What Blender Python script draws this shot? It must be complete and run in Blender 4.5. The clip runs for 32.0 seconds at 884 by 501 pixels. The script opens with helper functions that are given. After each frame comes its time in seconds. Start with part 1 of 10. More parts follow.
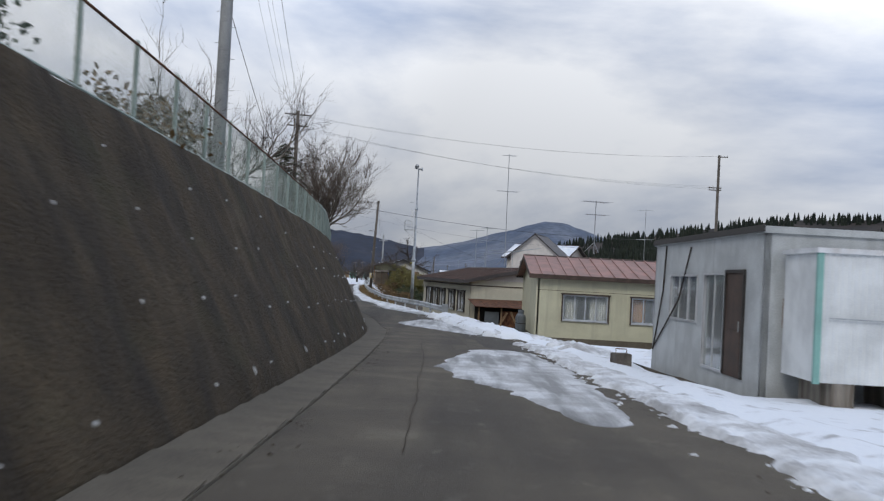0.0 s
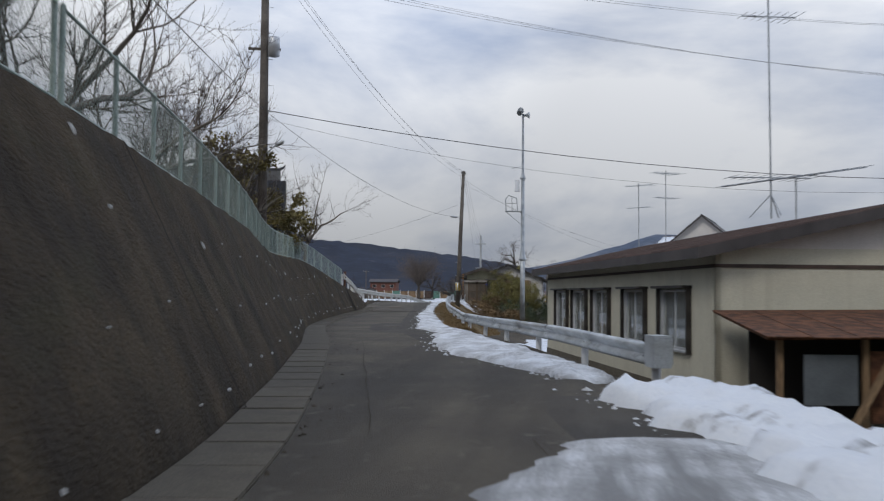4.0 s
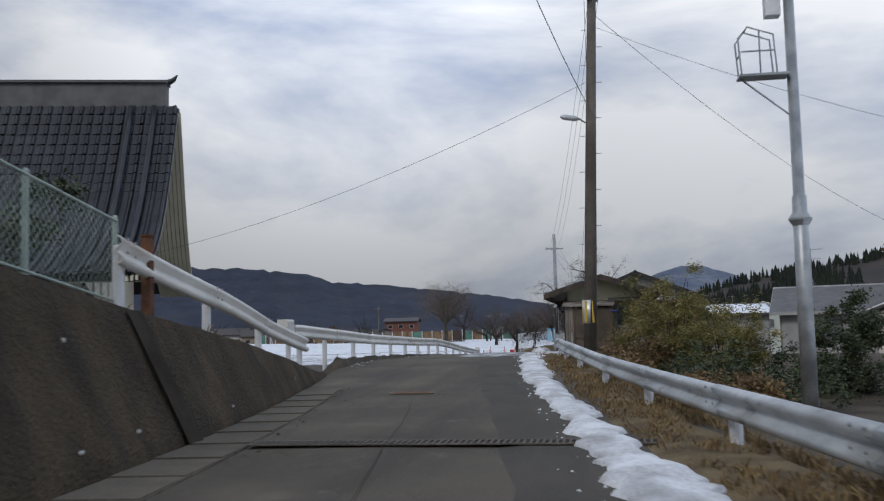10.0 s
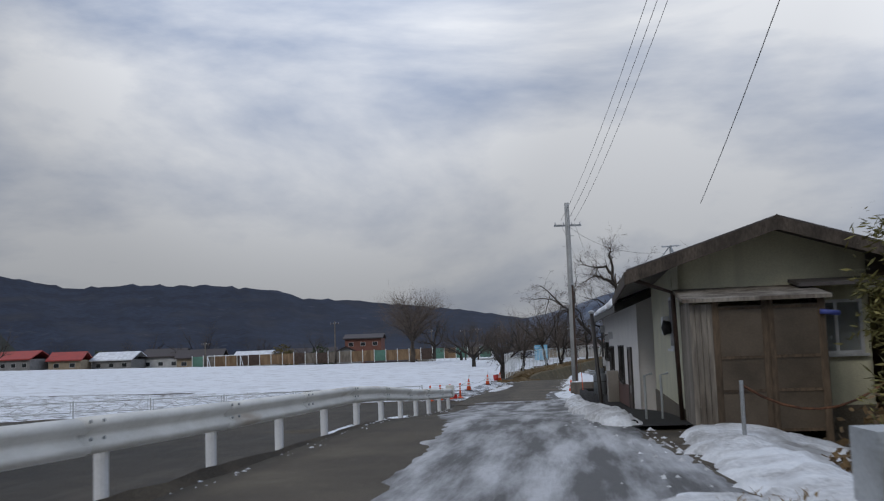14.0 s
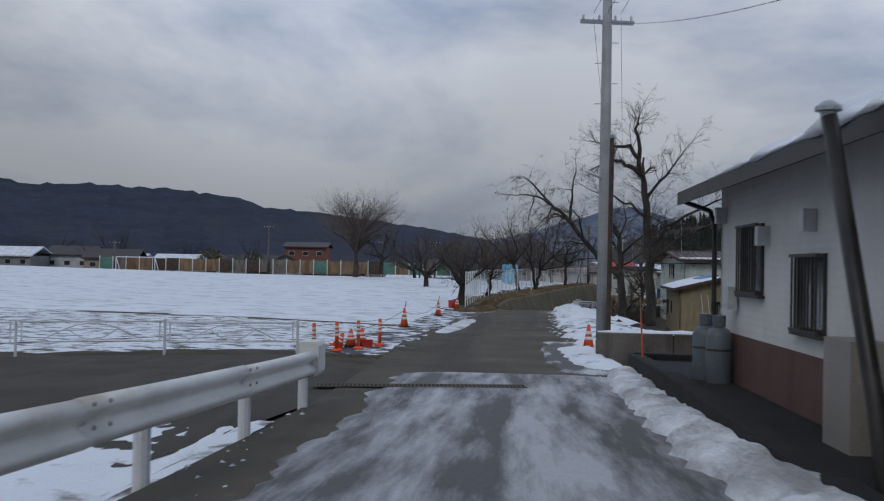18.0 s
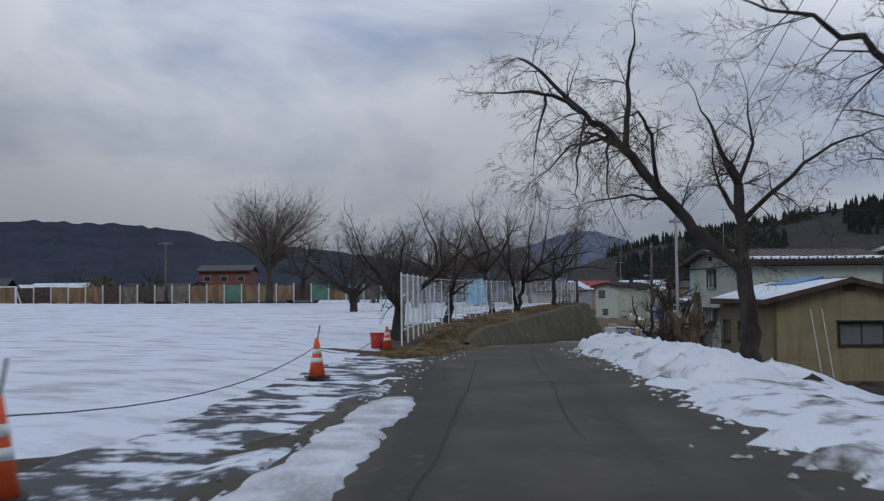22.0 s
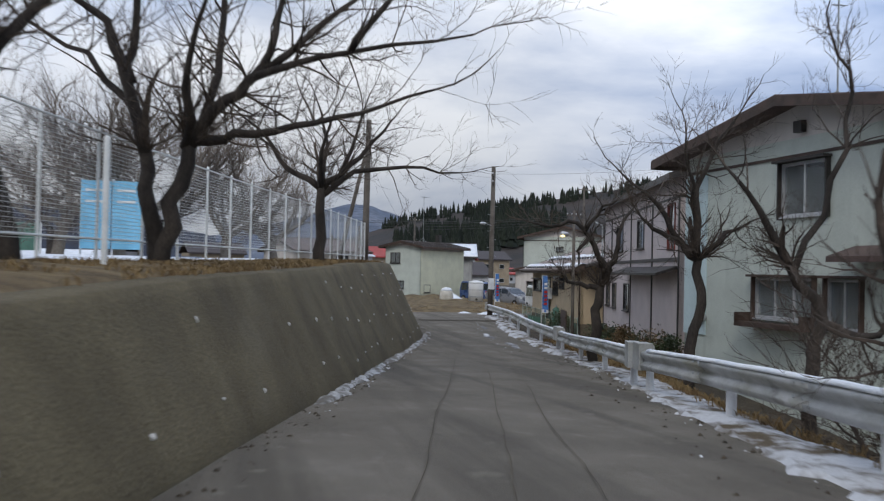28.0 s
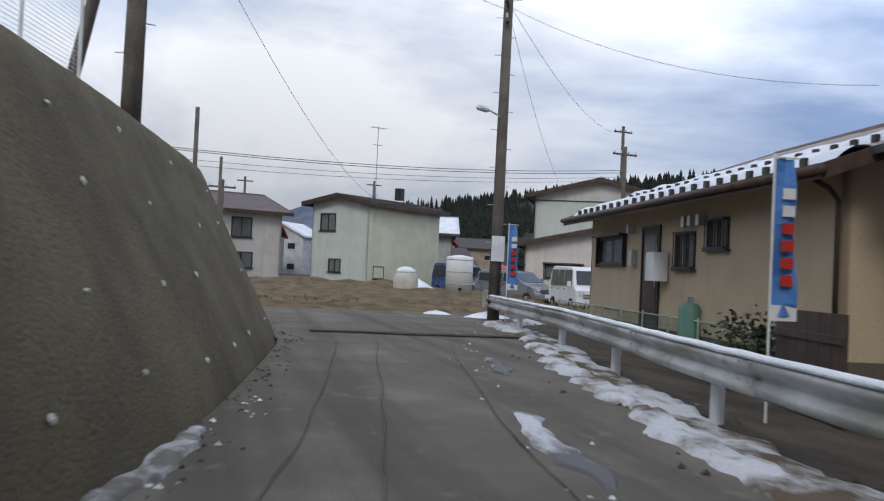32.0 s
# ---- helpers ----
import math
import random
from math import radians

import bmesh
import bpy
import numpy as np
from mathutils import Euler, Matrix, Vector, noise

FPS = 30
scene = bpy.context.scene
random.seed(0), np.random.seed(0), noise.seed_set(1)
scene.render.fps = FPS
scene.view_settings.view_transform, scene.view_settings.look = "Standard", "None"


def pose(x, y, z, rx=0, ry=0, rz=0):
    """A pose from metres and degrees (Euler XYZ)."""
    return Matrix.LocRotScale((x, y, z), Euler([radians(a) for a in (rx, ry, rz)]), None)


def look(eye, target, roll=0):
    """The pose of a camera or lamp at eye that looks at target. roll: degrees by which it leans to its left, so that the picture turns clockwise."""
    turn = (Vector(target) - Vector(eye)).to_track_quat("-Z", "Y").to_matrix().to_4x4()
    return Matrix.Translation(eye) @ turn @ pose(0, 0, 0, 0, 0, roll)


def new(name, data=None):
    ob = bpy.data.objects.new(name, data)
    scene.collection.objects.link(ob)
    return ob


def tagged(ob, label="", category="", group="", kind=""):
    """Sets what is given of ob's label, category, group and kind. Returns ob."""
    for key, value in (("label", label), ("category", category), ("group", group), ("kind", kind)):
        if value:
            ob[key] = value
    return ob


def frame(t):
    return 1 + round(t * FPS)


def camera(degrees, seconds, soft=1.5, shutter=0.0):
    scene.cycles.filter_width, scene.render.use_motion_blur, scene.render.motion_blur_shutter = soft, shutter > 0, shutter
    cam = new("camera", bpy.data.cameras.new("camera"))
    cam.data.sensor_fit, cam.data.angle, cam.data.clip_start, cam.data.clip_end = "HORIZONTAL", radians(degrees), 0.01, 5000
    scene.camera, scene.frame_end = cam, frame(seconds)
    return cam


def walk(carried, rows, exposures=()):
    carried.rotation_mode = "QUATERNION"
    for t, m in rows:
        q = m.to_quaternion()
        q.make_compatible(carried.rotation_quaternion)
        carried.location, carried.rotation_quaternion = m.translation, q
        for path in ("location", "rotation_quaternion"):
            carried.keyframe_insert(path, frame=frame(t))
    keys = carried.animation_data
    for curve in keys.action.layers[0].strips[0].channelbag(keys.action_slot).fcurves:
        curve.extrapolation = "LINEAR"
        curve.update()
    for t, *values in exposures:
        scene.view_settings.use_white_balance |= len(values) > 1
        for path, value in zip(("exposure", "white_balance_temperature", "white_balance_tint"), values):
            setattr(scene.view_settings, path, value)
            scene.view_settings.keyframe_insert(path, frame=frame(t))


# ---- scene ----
cam = camera(48.7, 32.0, soft=1.2, shutter=0.3)
PATH = [
    (0, (1.822, 0.892, 0.841), (1.787, 2.891, 0.891), 3.1),
    (0.5, (1.834, 5.989, 0.714), (1.795, 7.988, 0.784), 2.8),
    (1, (1.908, 11.012, 0.559), (1.858, 13.010, 0.634), 2.6),
    (1.5, (1.841, 15.956, 0.406), (1.786, 17.954, 0.478), 2.2),
    (2, (1.664, 20.809, 0.267), (1.595, 22.806, 0.340), 2.5),
    (2.5, (1.415, 25.496, 0.153), (1.314, 27.492, 0.222), 2.7),
    (3, (1.106, 29.853, 0.050), (0.966, 31.847, 0.110), 1.0),
    (3.5, (0.677, 34.062, -0.063), (0.481, 36.051, 0.009), 0.2),
    (4, (0.110, 38.298, -0.146), (-0.146, 40.280, -0.057), 0.4),
    (4.5, (-0.585, 42.345, -0.188), (-0.899, 44.318, -0.083), 0.8),
    (6.5, (-4.212, 57.055, -0.091), (-4.597, 59.011, 0.063), 1.9),
    (7, (-4.877, 60.723, -0.118), (-5.236, 62.684, 0.041), 0.6),
    (7.5, (-5.292, 64.350, -0.138), (-5.637, 66.314, 0.018), 0.1),
    (8, (-5.697, 67.886, -0.157), (-6.018, 69.856, -0.033), -0.1),
    (8.5, (-6.127, 71.336, -0.170), (-6.438, 73.306, -0.026), -0.7),
    (9, (-6.505, 74.696, -0.169), (-6.812, 76.666, -0.010), -1.1),
    (9.5, (-7.006, 78.016, -0.118), (-7.306, 79.987, 0.043), -0.9),
    (10, (-7.463, 81.330, -0.087), (-7.756, 83.301, 0.084), -1.4),
    (10.5, (-7.885, 84.667, -0.067), (-8.172, 86.639, 0.103), -2.8),
    (11, (-8.271, 87.884, -0.021), (-8.546, 89.858, 0.140), -2.7),
    (11.5, (-8.654, 90.922, 0.028), (-8.910, 92.899, 0.194), -2.1),
    (12, (-8.914, 93.757, 0.053), (-9.159, 95.734, 0.224), -0.7),
    (12.5, (-9.138, 96.676, 0.088), (-9.390, 98.652, 0.262), -2.0),
    (13, (-9.548, 99.429, 0.169), (-9.794, 101.406, 0.347), -1.9),
    (13.5, (-9.919, 102.176, 0.254), (-10.156, 104.153, 0.440), -2.4),
    (14, (-10.111, 104.888, 0.336), (-10.346, 106.864, 0.536), -2.1),
    (14.5, (-10.298, 107.498, 0.387), (-10.519, 109.475, 0.587), -2.8),
    (15, (-10.475, 110.119, 0.372), (-10.677, 112.104, 0.507), -2.9),
    (15.5, (-10.640, 112.807, 0.339), (-10.828, 114.796, 0.426), -1.4),
    (17.5, (-11.286, 123.361, 0.211), (-11.449, 125.353, 0.255), 2.3),
    (18, (-11.397, 125.999, 0.035), (-11.562, 127.992, 0.068), 1.1),
    (18.5, (-11.556, 128.855, -0.146), (-11.717, 130.848, -0.105), 1.1),
    (19, (-11.703, 131.891, -0.334), (-11.857, 133.884, -0.289), 1.2),
    (19.5, (-11.887, 135.063, -0.442), (-12.032, 137.058, -0.400), 1.7),
    (20, (-12.018, 138.338, -0.572), (-12.157, 140.333, -0.524), 1.8),
    (20.5, (-12.151, 141.690, -0.684), (-12.286, 143.685, -0.638), 2.0),
    (21, (-12.323, 145.065, -0.707), (-12.447, 147.060, -0.633), 1.4),
    (21.5, (-12.353, 148.454, -0.764), (-12.457, 150.450, -0.680), -0.8),
    (22, (-12.351, 151.918, -0.765), (-12.428, 153.915, -0.673), -0.6),
    (22.5, (-12.333, 155.369, -0.791), (-12.377, 157.366, -0.692), -0.2),
    (23, (-12.317, 158.824, -0.835), (-12.329, 160.821, -0.728), -0.7),
    (23.5, (-12.264, 162.240, -0.866), (-12.263, 164.236, -0.750), -0.2),
    (24, (-12.263, 165.643, -0.845), (-12.251, 167.640, -0.730), 0.5),
    (24.5, (-12.184, 169.048, -0.924), (-12.170, 171.044, -0.803), 0.7),
    (26.5, (-11.092, 182.153, -1.206), (-10.931, 184.145, -1.133), 2.5),
    (27, (-10.545, 185.447, -1.364), (-10.302, 187.432, -1.334), 2.0),
    (27.5, (-9.881, 188.846, -1.538), (-9.559, 190.820, -1.521), 0.8),
    (28, (-9.154, 192.379, -1.696), (-8.769, 194.341, -1.655), 1.3),
    (28.5, (-8.358, 196.002, -1.854), (-7.933, 197.956, -1.810), 1.7),
    (29, (-7.584, 199.687, -1.999), (-7.152, 201.640, -1.962), 1.5),
    (29.5, (-6.743, 203.410, -2.158), (-6.294, 205.359, -2.122), 1.4),
    (30, (-5.909, 207.137, -2.334), (-5.450, 209.084, -2.294), 2.3),
    (30.5, (-5.057, 210.800, -2.514), (-4.599, 212.747, -2.471), 3.0),
    (31, (-4.234, 214.363, -2.690), (-3.781, 216.311, -2.648), 2.0),
    (31.5, (-3.440, 217.854, -2.845), (-2.997, 219.803, -2.804), 2.2),
    (32, (-2.651, 221.195, -2.962), (-2.221, 223.148, -2.918), 2.6),
]
U = 1.2  # metres to one unit of the plan
walk(cam, [(t, look(Vector(eye) * U, Vector(target) * U, roll)) for t, eye, target, roll in PATH],
     [(0.0, 0.18, 6500, 10), (3.0, 0.04, 6500, 10), (7.0, 0.06, 6500, 10), (12.0, -0.1, 6500, 10), (15.5, -0.34, 6450, 10), (18.5, -0.44, 6150, 10), (22.0, -0.44, 6150, 10), (24.5, -0.22, 6300, 10), (27.0, 0.2, 6450, 10), (32.0, 0.35, 6450, 10)])

# ---------------------------------------------------------------- sky and light
EL, AZ = 40.0, 205.0
world = bpy.data.worlds.new("sky")
scene.world = world
world.use_nodes = True
wn, wl = world.node_tree.nodes, world.node_tree.links
wn.clear()
w_out, w_bg = wn.new("ShaderNodeOutputWorld"), wn.new("ShaderNodeBackground")
w_sky = wn.new("ShaderNodeTexSky")
w_sky.sky_type, w_sky.sun_disc = "NISHITA", False
w_sky.sun_elevation, w_sky.sun_rotation = radians(EL), radians(AZ)
w_co, w_map = wn.new("ShaderNodeTexCoord"), wn.new("ShaderNodeMapping")
w_map.inputs["Scale"].default_value = (1.0, 1.0, 3.0)
w_map.inputs["Location"].default_value = (0.35, 0.0, 0.2)
w_n = wn.new("ShaderNodeTexNoise")
w_n.inputs["Scale"].default_value, w_n.inputs["Detail"].default_value = 1.5, 8.0
w_n.inputs["Roughness"].default_value, w_n.inputs["Distortion"].default_value = 0.55, 0.3
w_ramp = wn.new("ShaderNodeValToRGB")
w_ramp.color_ramp.elements[0].position, w_ramp.color_ramp.elements[0].color = 0.36, (0.185, 0.255, 0.41, 1)
w_ramp.color_ramp.elements[1].position, w_ramp.color_ramp.elements[1].color = 0.62, (0.79, 0.815, 0.86, 1)
w_mid = w_ramp.color_ramp.elements.new(0.47)
w_mid.color = (0.385, 0.45, 0.585, 1)
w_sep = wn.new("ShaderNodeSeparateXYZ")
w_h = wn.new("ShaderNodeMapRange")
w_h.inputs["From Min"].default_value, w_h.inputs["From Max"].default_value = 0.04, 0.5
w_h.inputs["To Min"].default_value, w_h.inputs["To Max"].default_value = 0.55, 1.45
w_mul = wn.new("ShaderNodeMix")
w_mul.data_type, w_mul.blend_type = "RGBA", "MULTIPLY"
w_mul.inputs["Factor"].default_value = 1.0
w_gain = wn.new("ShaderNodeMix")
w_gain.data_type = "RGBA"
w_gain.inputs["Factor"].default_value = 0.985
w_bg.inputs["Strength"].default_value = 1.0
w_dim = wn.new("ShaderNodeVectorMath")
w_dim.operation = "SCALE"
w_dim.inputs["Scale"].default_value = 0.1
wl.new(w_co.outputs["Generated"], w_map.inputs["Vector"])
wl.new(w_map.outputs["Vector"], w_n.inputs["Vector"])
wl.new(w_n.outputs["Fac"], w_ramp.inputs["Fac"])
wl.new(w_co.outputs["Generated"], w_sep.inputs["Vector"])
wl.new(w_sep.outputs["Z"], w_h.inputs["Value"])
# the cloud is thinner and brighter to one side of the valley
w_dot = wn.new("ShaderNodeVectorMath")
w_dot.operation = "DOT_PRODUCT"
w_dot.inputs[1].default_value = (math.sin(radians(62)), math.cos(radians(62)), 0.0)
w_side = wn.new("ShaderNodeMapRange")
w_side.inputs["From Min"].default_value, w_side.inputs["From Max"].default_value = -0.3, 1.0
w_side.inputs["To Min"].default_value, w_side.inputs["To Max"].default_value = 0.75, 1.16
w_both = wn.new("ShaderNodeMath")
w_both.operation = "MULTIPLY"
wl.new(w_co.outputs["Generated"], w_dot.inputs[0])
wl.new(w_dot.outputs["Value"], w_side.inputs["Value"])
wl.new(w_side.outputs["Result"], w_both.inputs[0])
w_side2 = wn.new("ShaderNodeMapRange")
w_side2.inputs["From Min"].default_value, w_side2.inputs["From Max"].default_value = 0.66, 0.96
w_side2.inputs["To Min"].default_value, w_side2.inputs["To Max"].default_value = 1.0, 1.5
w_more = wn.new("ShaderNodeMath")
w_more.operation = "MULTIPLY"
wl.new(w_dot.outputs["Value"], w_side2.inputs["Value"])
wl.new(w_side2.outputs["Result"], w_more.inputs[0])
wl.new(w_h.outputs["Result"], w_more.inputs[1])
# a thin, bright spot in the cloud up the valley
w_spot = wn.new("ShaderNodeVectorMath")
w_spot.operation = "DOT_PRODUCT"
w_spot.inputs[1].default_value = (math.sin(radians(-15)) * math.cos(radians(19)), math.cos(radians(-15)) * math.cos(radians(19)), math.sin(radians(19)))
w_lobe = wn.new("ShaderNodeMapRange")
w_lobe.interpolation_type = "SMOOTHSTEP"
w_lobe.inputs["From Min"].default_value, w_lobe.inputs["From Max"].default_value = 0.955, 1.0
w_lobe.inputs["To Min"].default_value, w_lobe.inputs["To Max"].default_value = 1.0, 1.3
w_thin = wn.new("ShaderNodeMath")
w_thin.operation = "MULTIPLY"
wl.new(w_co.outputs["Generated"], w_spot.inputs[0])
wl.new(w_spot.outputs["Value"], w_lobe.inputs["Value"])
wl.new(w_lobe.outputs["Result"], w_thin.inputs[0])
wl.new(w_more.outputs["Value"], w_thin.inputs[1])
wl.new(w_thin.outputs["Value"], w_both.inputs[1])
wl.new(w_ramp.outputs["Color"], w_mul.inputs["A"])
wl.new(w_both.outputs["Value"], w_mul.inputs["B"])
wl.new(w_sky.outputs["Color"], w_dim.inputs[0])
wl.new(w_dim.outputs["Vector"], w_gain.inputs["A"])
wl.new(w_mul.outputs["Result"], w_gain.inputs["B"])
wl.new(w_gain.outputs["Result"], w_bg.inputs["Color"])
wl.new(w_bg.outputs["Background"], w_out.inputs["Surface"])

sun = new("sun", bpy.data.lights.new("sun", "SUN"))
sun.data.energy, sun.data.angle, sun.data.color = 0.8, radians(18), (1.0, 0.96, 0.9)
sun.matrix_world = look((0, 0, 60), (-60 * math.sin(radians(AZ)) / math.tan(radians(EL)), -60 * math.cos(radians(AZ)) / math.tan(radians(EL)), 0))

# ---------------------------------------------------------------- materials


def mat(name, a, b, big=1.0, fine=40.0, rough=0.8, bump=0.15, metal=0.0, spread=0.12, third=None, stretch=(1, 1, 1), vary=0.0, spec=0.4, bumpdist=0.02, grit=0.38):
    """A procedural surface: two colours mixed at a large and a fine scale, with relief and uneven gloss."""
    m = bpy.data.materials.new(name)
    m.use_nodes = True
    n, l = m.node_tree.nodes, m.node_tree.links
    p = n["Principled BSDF"]
    co, mp = n.new("ShaderNodeTexCoord"), n.new("ShaderNodeMapping")
    mp.inputs["Scale"].default_value = stretch
    l.new(co.outputs["Object"], mp.inputs["Vector"])
    n1, n2 = n.new("ShaderNodeTexNoise"), n.new("ShaderNodeTexNoise")
    n1.inputs["Scale"].default_value, n1.inputs["Detail"].default_value = big, 6
    n2.inputs["Scale"].default_value, n2.inputs["Detail"].default_value = fine, 4
    l.new(mp.outputs["Vector"], n1.inputs["Vector"])
    l.new(mp.outputs["Vector"], n2.inputs["Vector"])
    r = n.new("ShaderNodeValToRGB")
    r.color_ramp.elements[0].position, r.color_ramp.elements[1].position = 0.5 - spread, 0.5 + spread
    r.color_ramp.elements[0].color, r.color_ramp.elements[1].color = (*a, 1), (*b, 1)
    if third:
        e = r.color_ramp.elements.new(min(0.5 + 2 * spread, 0.95))
        e.color = (*third, 1)
    l.new(n1.outputs["Fac"], r.inputs["Fac"])
    mix = n.new("ShaderNodeMix")
    mix.data_type, mix.blend_type = "RGBA", "OVERLAY"
    mix.inputs["Factor"].default_value = 0.45
    l.new(r.outputs["Color"], mix.inputs["A"])
    l.new(n2.outputs["Color"], mix.inputs["B"])
    hue = n.new("ShaderNodeHueSaturation")
    l.new(mix.outputs["Result"], hue.inputs["Color"])
    grey = n.new("ShaderNodeMapRange")
    grey.inputs["To Min"].default_value, grey.inputs["To Max"].default_value = 1 - vary, 1 + vary
    info = n.new("ShaderNodeObjectInfo")
    l.new(info.outputs["Random"], grey.inputs["Value"])
    l.new(grey.outputs["Result"], hue.inputs["Value"])
    bw = n.new("ShaderNodeRGBToBW")
    l.new(n2.outputs["Color"], bw.inputs["Color"])
    grain = n.new("ShaderNodeMapRange")
    grain.inputs["From Min"].default_value, grain.inputs["From Max"].default_value = 0.34, 0.66
    grain.inputs["To Min"].default_value, grain.inputs["To Max"].default_value = 0.5 - grit, 0.5 + grit
    l.new(bw.outputs["Val"], grain.inputs["Value"])
    l.new(grain.outputs["Result"], mix.inputs["B"])
    l.new(hue.outputs["Color"], p.inputs["Base Color"])
    p.inputs["Metallic"].default_value = metal
    p.inputs["Specular IOR Level"].default_value = spec
    rr = n.new("ShaderNodeMapRange")
    rr.inputs["To Min"].default_value, rr.inputs["To Max"].default_value = max(rough - 0.15, 0.03), min(rough + 0.12, 1)
    l.new(n1.outputs["Fac"], rr.inputs["Value"])
    l.new(rr.outputs["Result"], p.inputs["Roughness"])
    if bump:
        bm = n.new("ShaderNodeBump")
        bm.inputs["Strength"].default_value, bm.inputs["Distance"].default_value = bump, bumpdist
        l.new(n2.outputs["Fac"], bm.inputs["Height"])
        l.new(bm.outputs["Normal"], p.inputs["Normal"])
    return m


def ribbed(m, axis, scale, depth=0.5):
    """Adds the relief of folded sheet along one axis."""
    n, l = m.node_tree.nodes, m.node_tree.links
    p = n["Principled BSDF"]
    co, wv = n.new("ShaderNodeTexCoord"), n.new("ShaderNodeTexWave")
    wv.bands_direction = axis
    wv.inputs["Scale"].default_value = scale
    l.new(co.outputs["Object"], wv.inputs["Vector"])
    b = n.new("ShaderNodeBump")
    b.inputs["Strength"].default_value, b.inputs["Distance"].default_value = depth, 0.03
    l.new(wv.outputs["Fac"], b.inputs["Height"])
    if p.inputs["Normal"].links:
        l.new(p.inputs["Normal"].links[0].from_socket, b.inputs["Normal"])
    l.new(b.outputs["Normal"], p.inputs["Normal"])
    return m


def streaked(m, colour, scale=(2.5, 2.5, 0.25), low=0.5, high=0.72, amount=0.7):
    """Adds run-down stains, drawn out along the height."""
    n, l = m.node_tree.nodes, m.node_tree.links
    p = n["Principled BSDF"]
    co, mp, nz = n.new("ShaderNodeTexCoord"), n.new("ShaderNodeMapping"), n.new("ShaderNodeTexNoise")
    mp.inputs["Scale"].default_value = scale
    nz.inputs["Scale"].default_value, nz.inputs["Detail"].default_value = 1.0, 7
    l.new(co.outputs["Object"], mp.inputs["Vector"])
    l.new(mp.outputs["Vector"], nz.inputs["Vector"])
    rg = n.new("ShaderNodeMapRange")
    rg.inputs["From Min"].default_value, rg.inputs["From Max"].default_value = low, high
    rg.inputs["To Max"].default_value = amount
    l.new(nz.outputs["Fac"], rg.inputs["Value"])
    mx = n.new("ShaderNodeMix")
    mx.data_type = "RGBA"
    mx.inputs["B"].default_value = (*colour, 1)
    l.new(p.inputs["Base Color"].links[0].from_socket, mx.inputs["A"])
    l.new(rg.outputs["Result"], mx.inputs["Factor"])
    l.new(mx.outputs["Result"], p.inputs["Base Color"])
    return m


M = {}
M["asphalt"] = streaked(streaked(mat("asphalt", (0.078, 0.064, 0.046), (0.122, 0.103, 0.076), 0.5, 90, 0.86, 0.8, third=(0.165, 0.143, 0.108)), (0.042, 0.035, 0.027), (0.9, 0.06, 1), 0.48, 0.66, 0.6), (0.2, 0.175, 0.135), (5, 3, 1), 0.6, 0.74, 0.35)
M["asphalt_pale"] = streaked(streaked(mat("asphalt_pale", (0.125, 0.108, 0.082), (0.175, 0.154, 0.122), 0.6, 90, 0.88, 0.8, third=(0.22, 0.2, 0.165)), (0.075, 0.064, 0.048), (1.6, 0.05, 1), 0.47, 0.64, 0.7), (0.27, 0.245, 0.2), (4, 2.2, 1), 0.6, 0.74, 0.4)
M["asphalt_new"] = streaked(mat("asphalt_new", (0.05, 0.043, 0.034), (0.078, 0.067, 0.053), 0.8, 110, 0.88, 0.6), (0.1, 0.088, 0.07), (2.2, 0.3, 1), 0.52, 0.7, 0.5)
# near-black for wall joints and for shade painted into drain recesses
M["dark_gap"] = mat("dark_gap", (0.038, 0.032, 0.026), (0.058, 0.05, 0.041), 2, 60, 1.0, 0.0, spec=0.05)
M["seam_dark"] = mat("seam_dark", (0.05, 0.042, 0.032), (0.09, 0.077, 0.06), 1.2, 60, 1.0, 0.0, spec=0.05)
M["seam_pale"] = mat("seam_pale", (0.078, 0.067, 0.05), (0.13, 0.113, 0.087), 1.2, 60, 1.0, 0.0, spec=0.05)
M["concrete"] = streaked(mat("concrete", (0.1, 0.084, 0.061), (0.155, 0.134, 0.1), 1.2, 50, 0.9, 0.4, vary=0.1), (0.05, 0.04, 0.027), (1.2, 1.2, 0.8), 0.5, 0.75, 0.6)
M["wall_concrete"] = streaked(streaked(mat("wall_concrete", (0.046, 0.031, 0.0145), (0.083, 0.059, 0.031), 0.9, 22, 0.93, 1.0, bumpdist=0.09, third=(0.105, 0.08, 0.047)), (0.02, 0.0135, 0.007), (1.4, 1.4, 0.28), 0.46, 0.66, 0.7), (0.062, 0.058, 0.022), (0.5, 0.5, 1.4), 0.55, 0.75, 0.5)
M["wall_smooth"] = streaked(streaked(mat("wall_smooth", (0.092, 0.072, 0.036), (0.138, 0.112, 0.062), 0.7, 30, 0.9, 0.7, bumpdist=0.04), (0.046, 0.036, 0.019), (0.8, 0.8, 0.6), 0.48, 0.72, 0.5), (0.19, 0.165, 0.115), (0.6, 0.6, 0.9), 0.56, 0.76, 0.35)
M["weep"] = mat("weep", (0.3, 0.29, 0.26), (0.66, 0.65, 0.62), 8, 40, 0.8, 0.2)
M["snow"] = mat("snow", (0.72, 0.76, 0.82), (0.86, 0.88, 0.9), grit=0.15, big=1.5, fine=22, rough=0.75, bump=0.5, bumpdist=0.06, spec=0.3)
M["snow_dirty"] = streaked(mat("snow_dirty", (0.5, 0.5, 0.5), (0.78, 0.8, 0.82), 1.6, 18, 0.7, 0.5, bumpdist=0.05), (0.2, 0.19, 0.18), (1.5, 0.5, 1.5), 0.52, 0.72, 0.7)
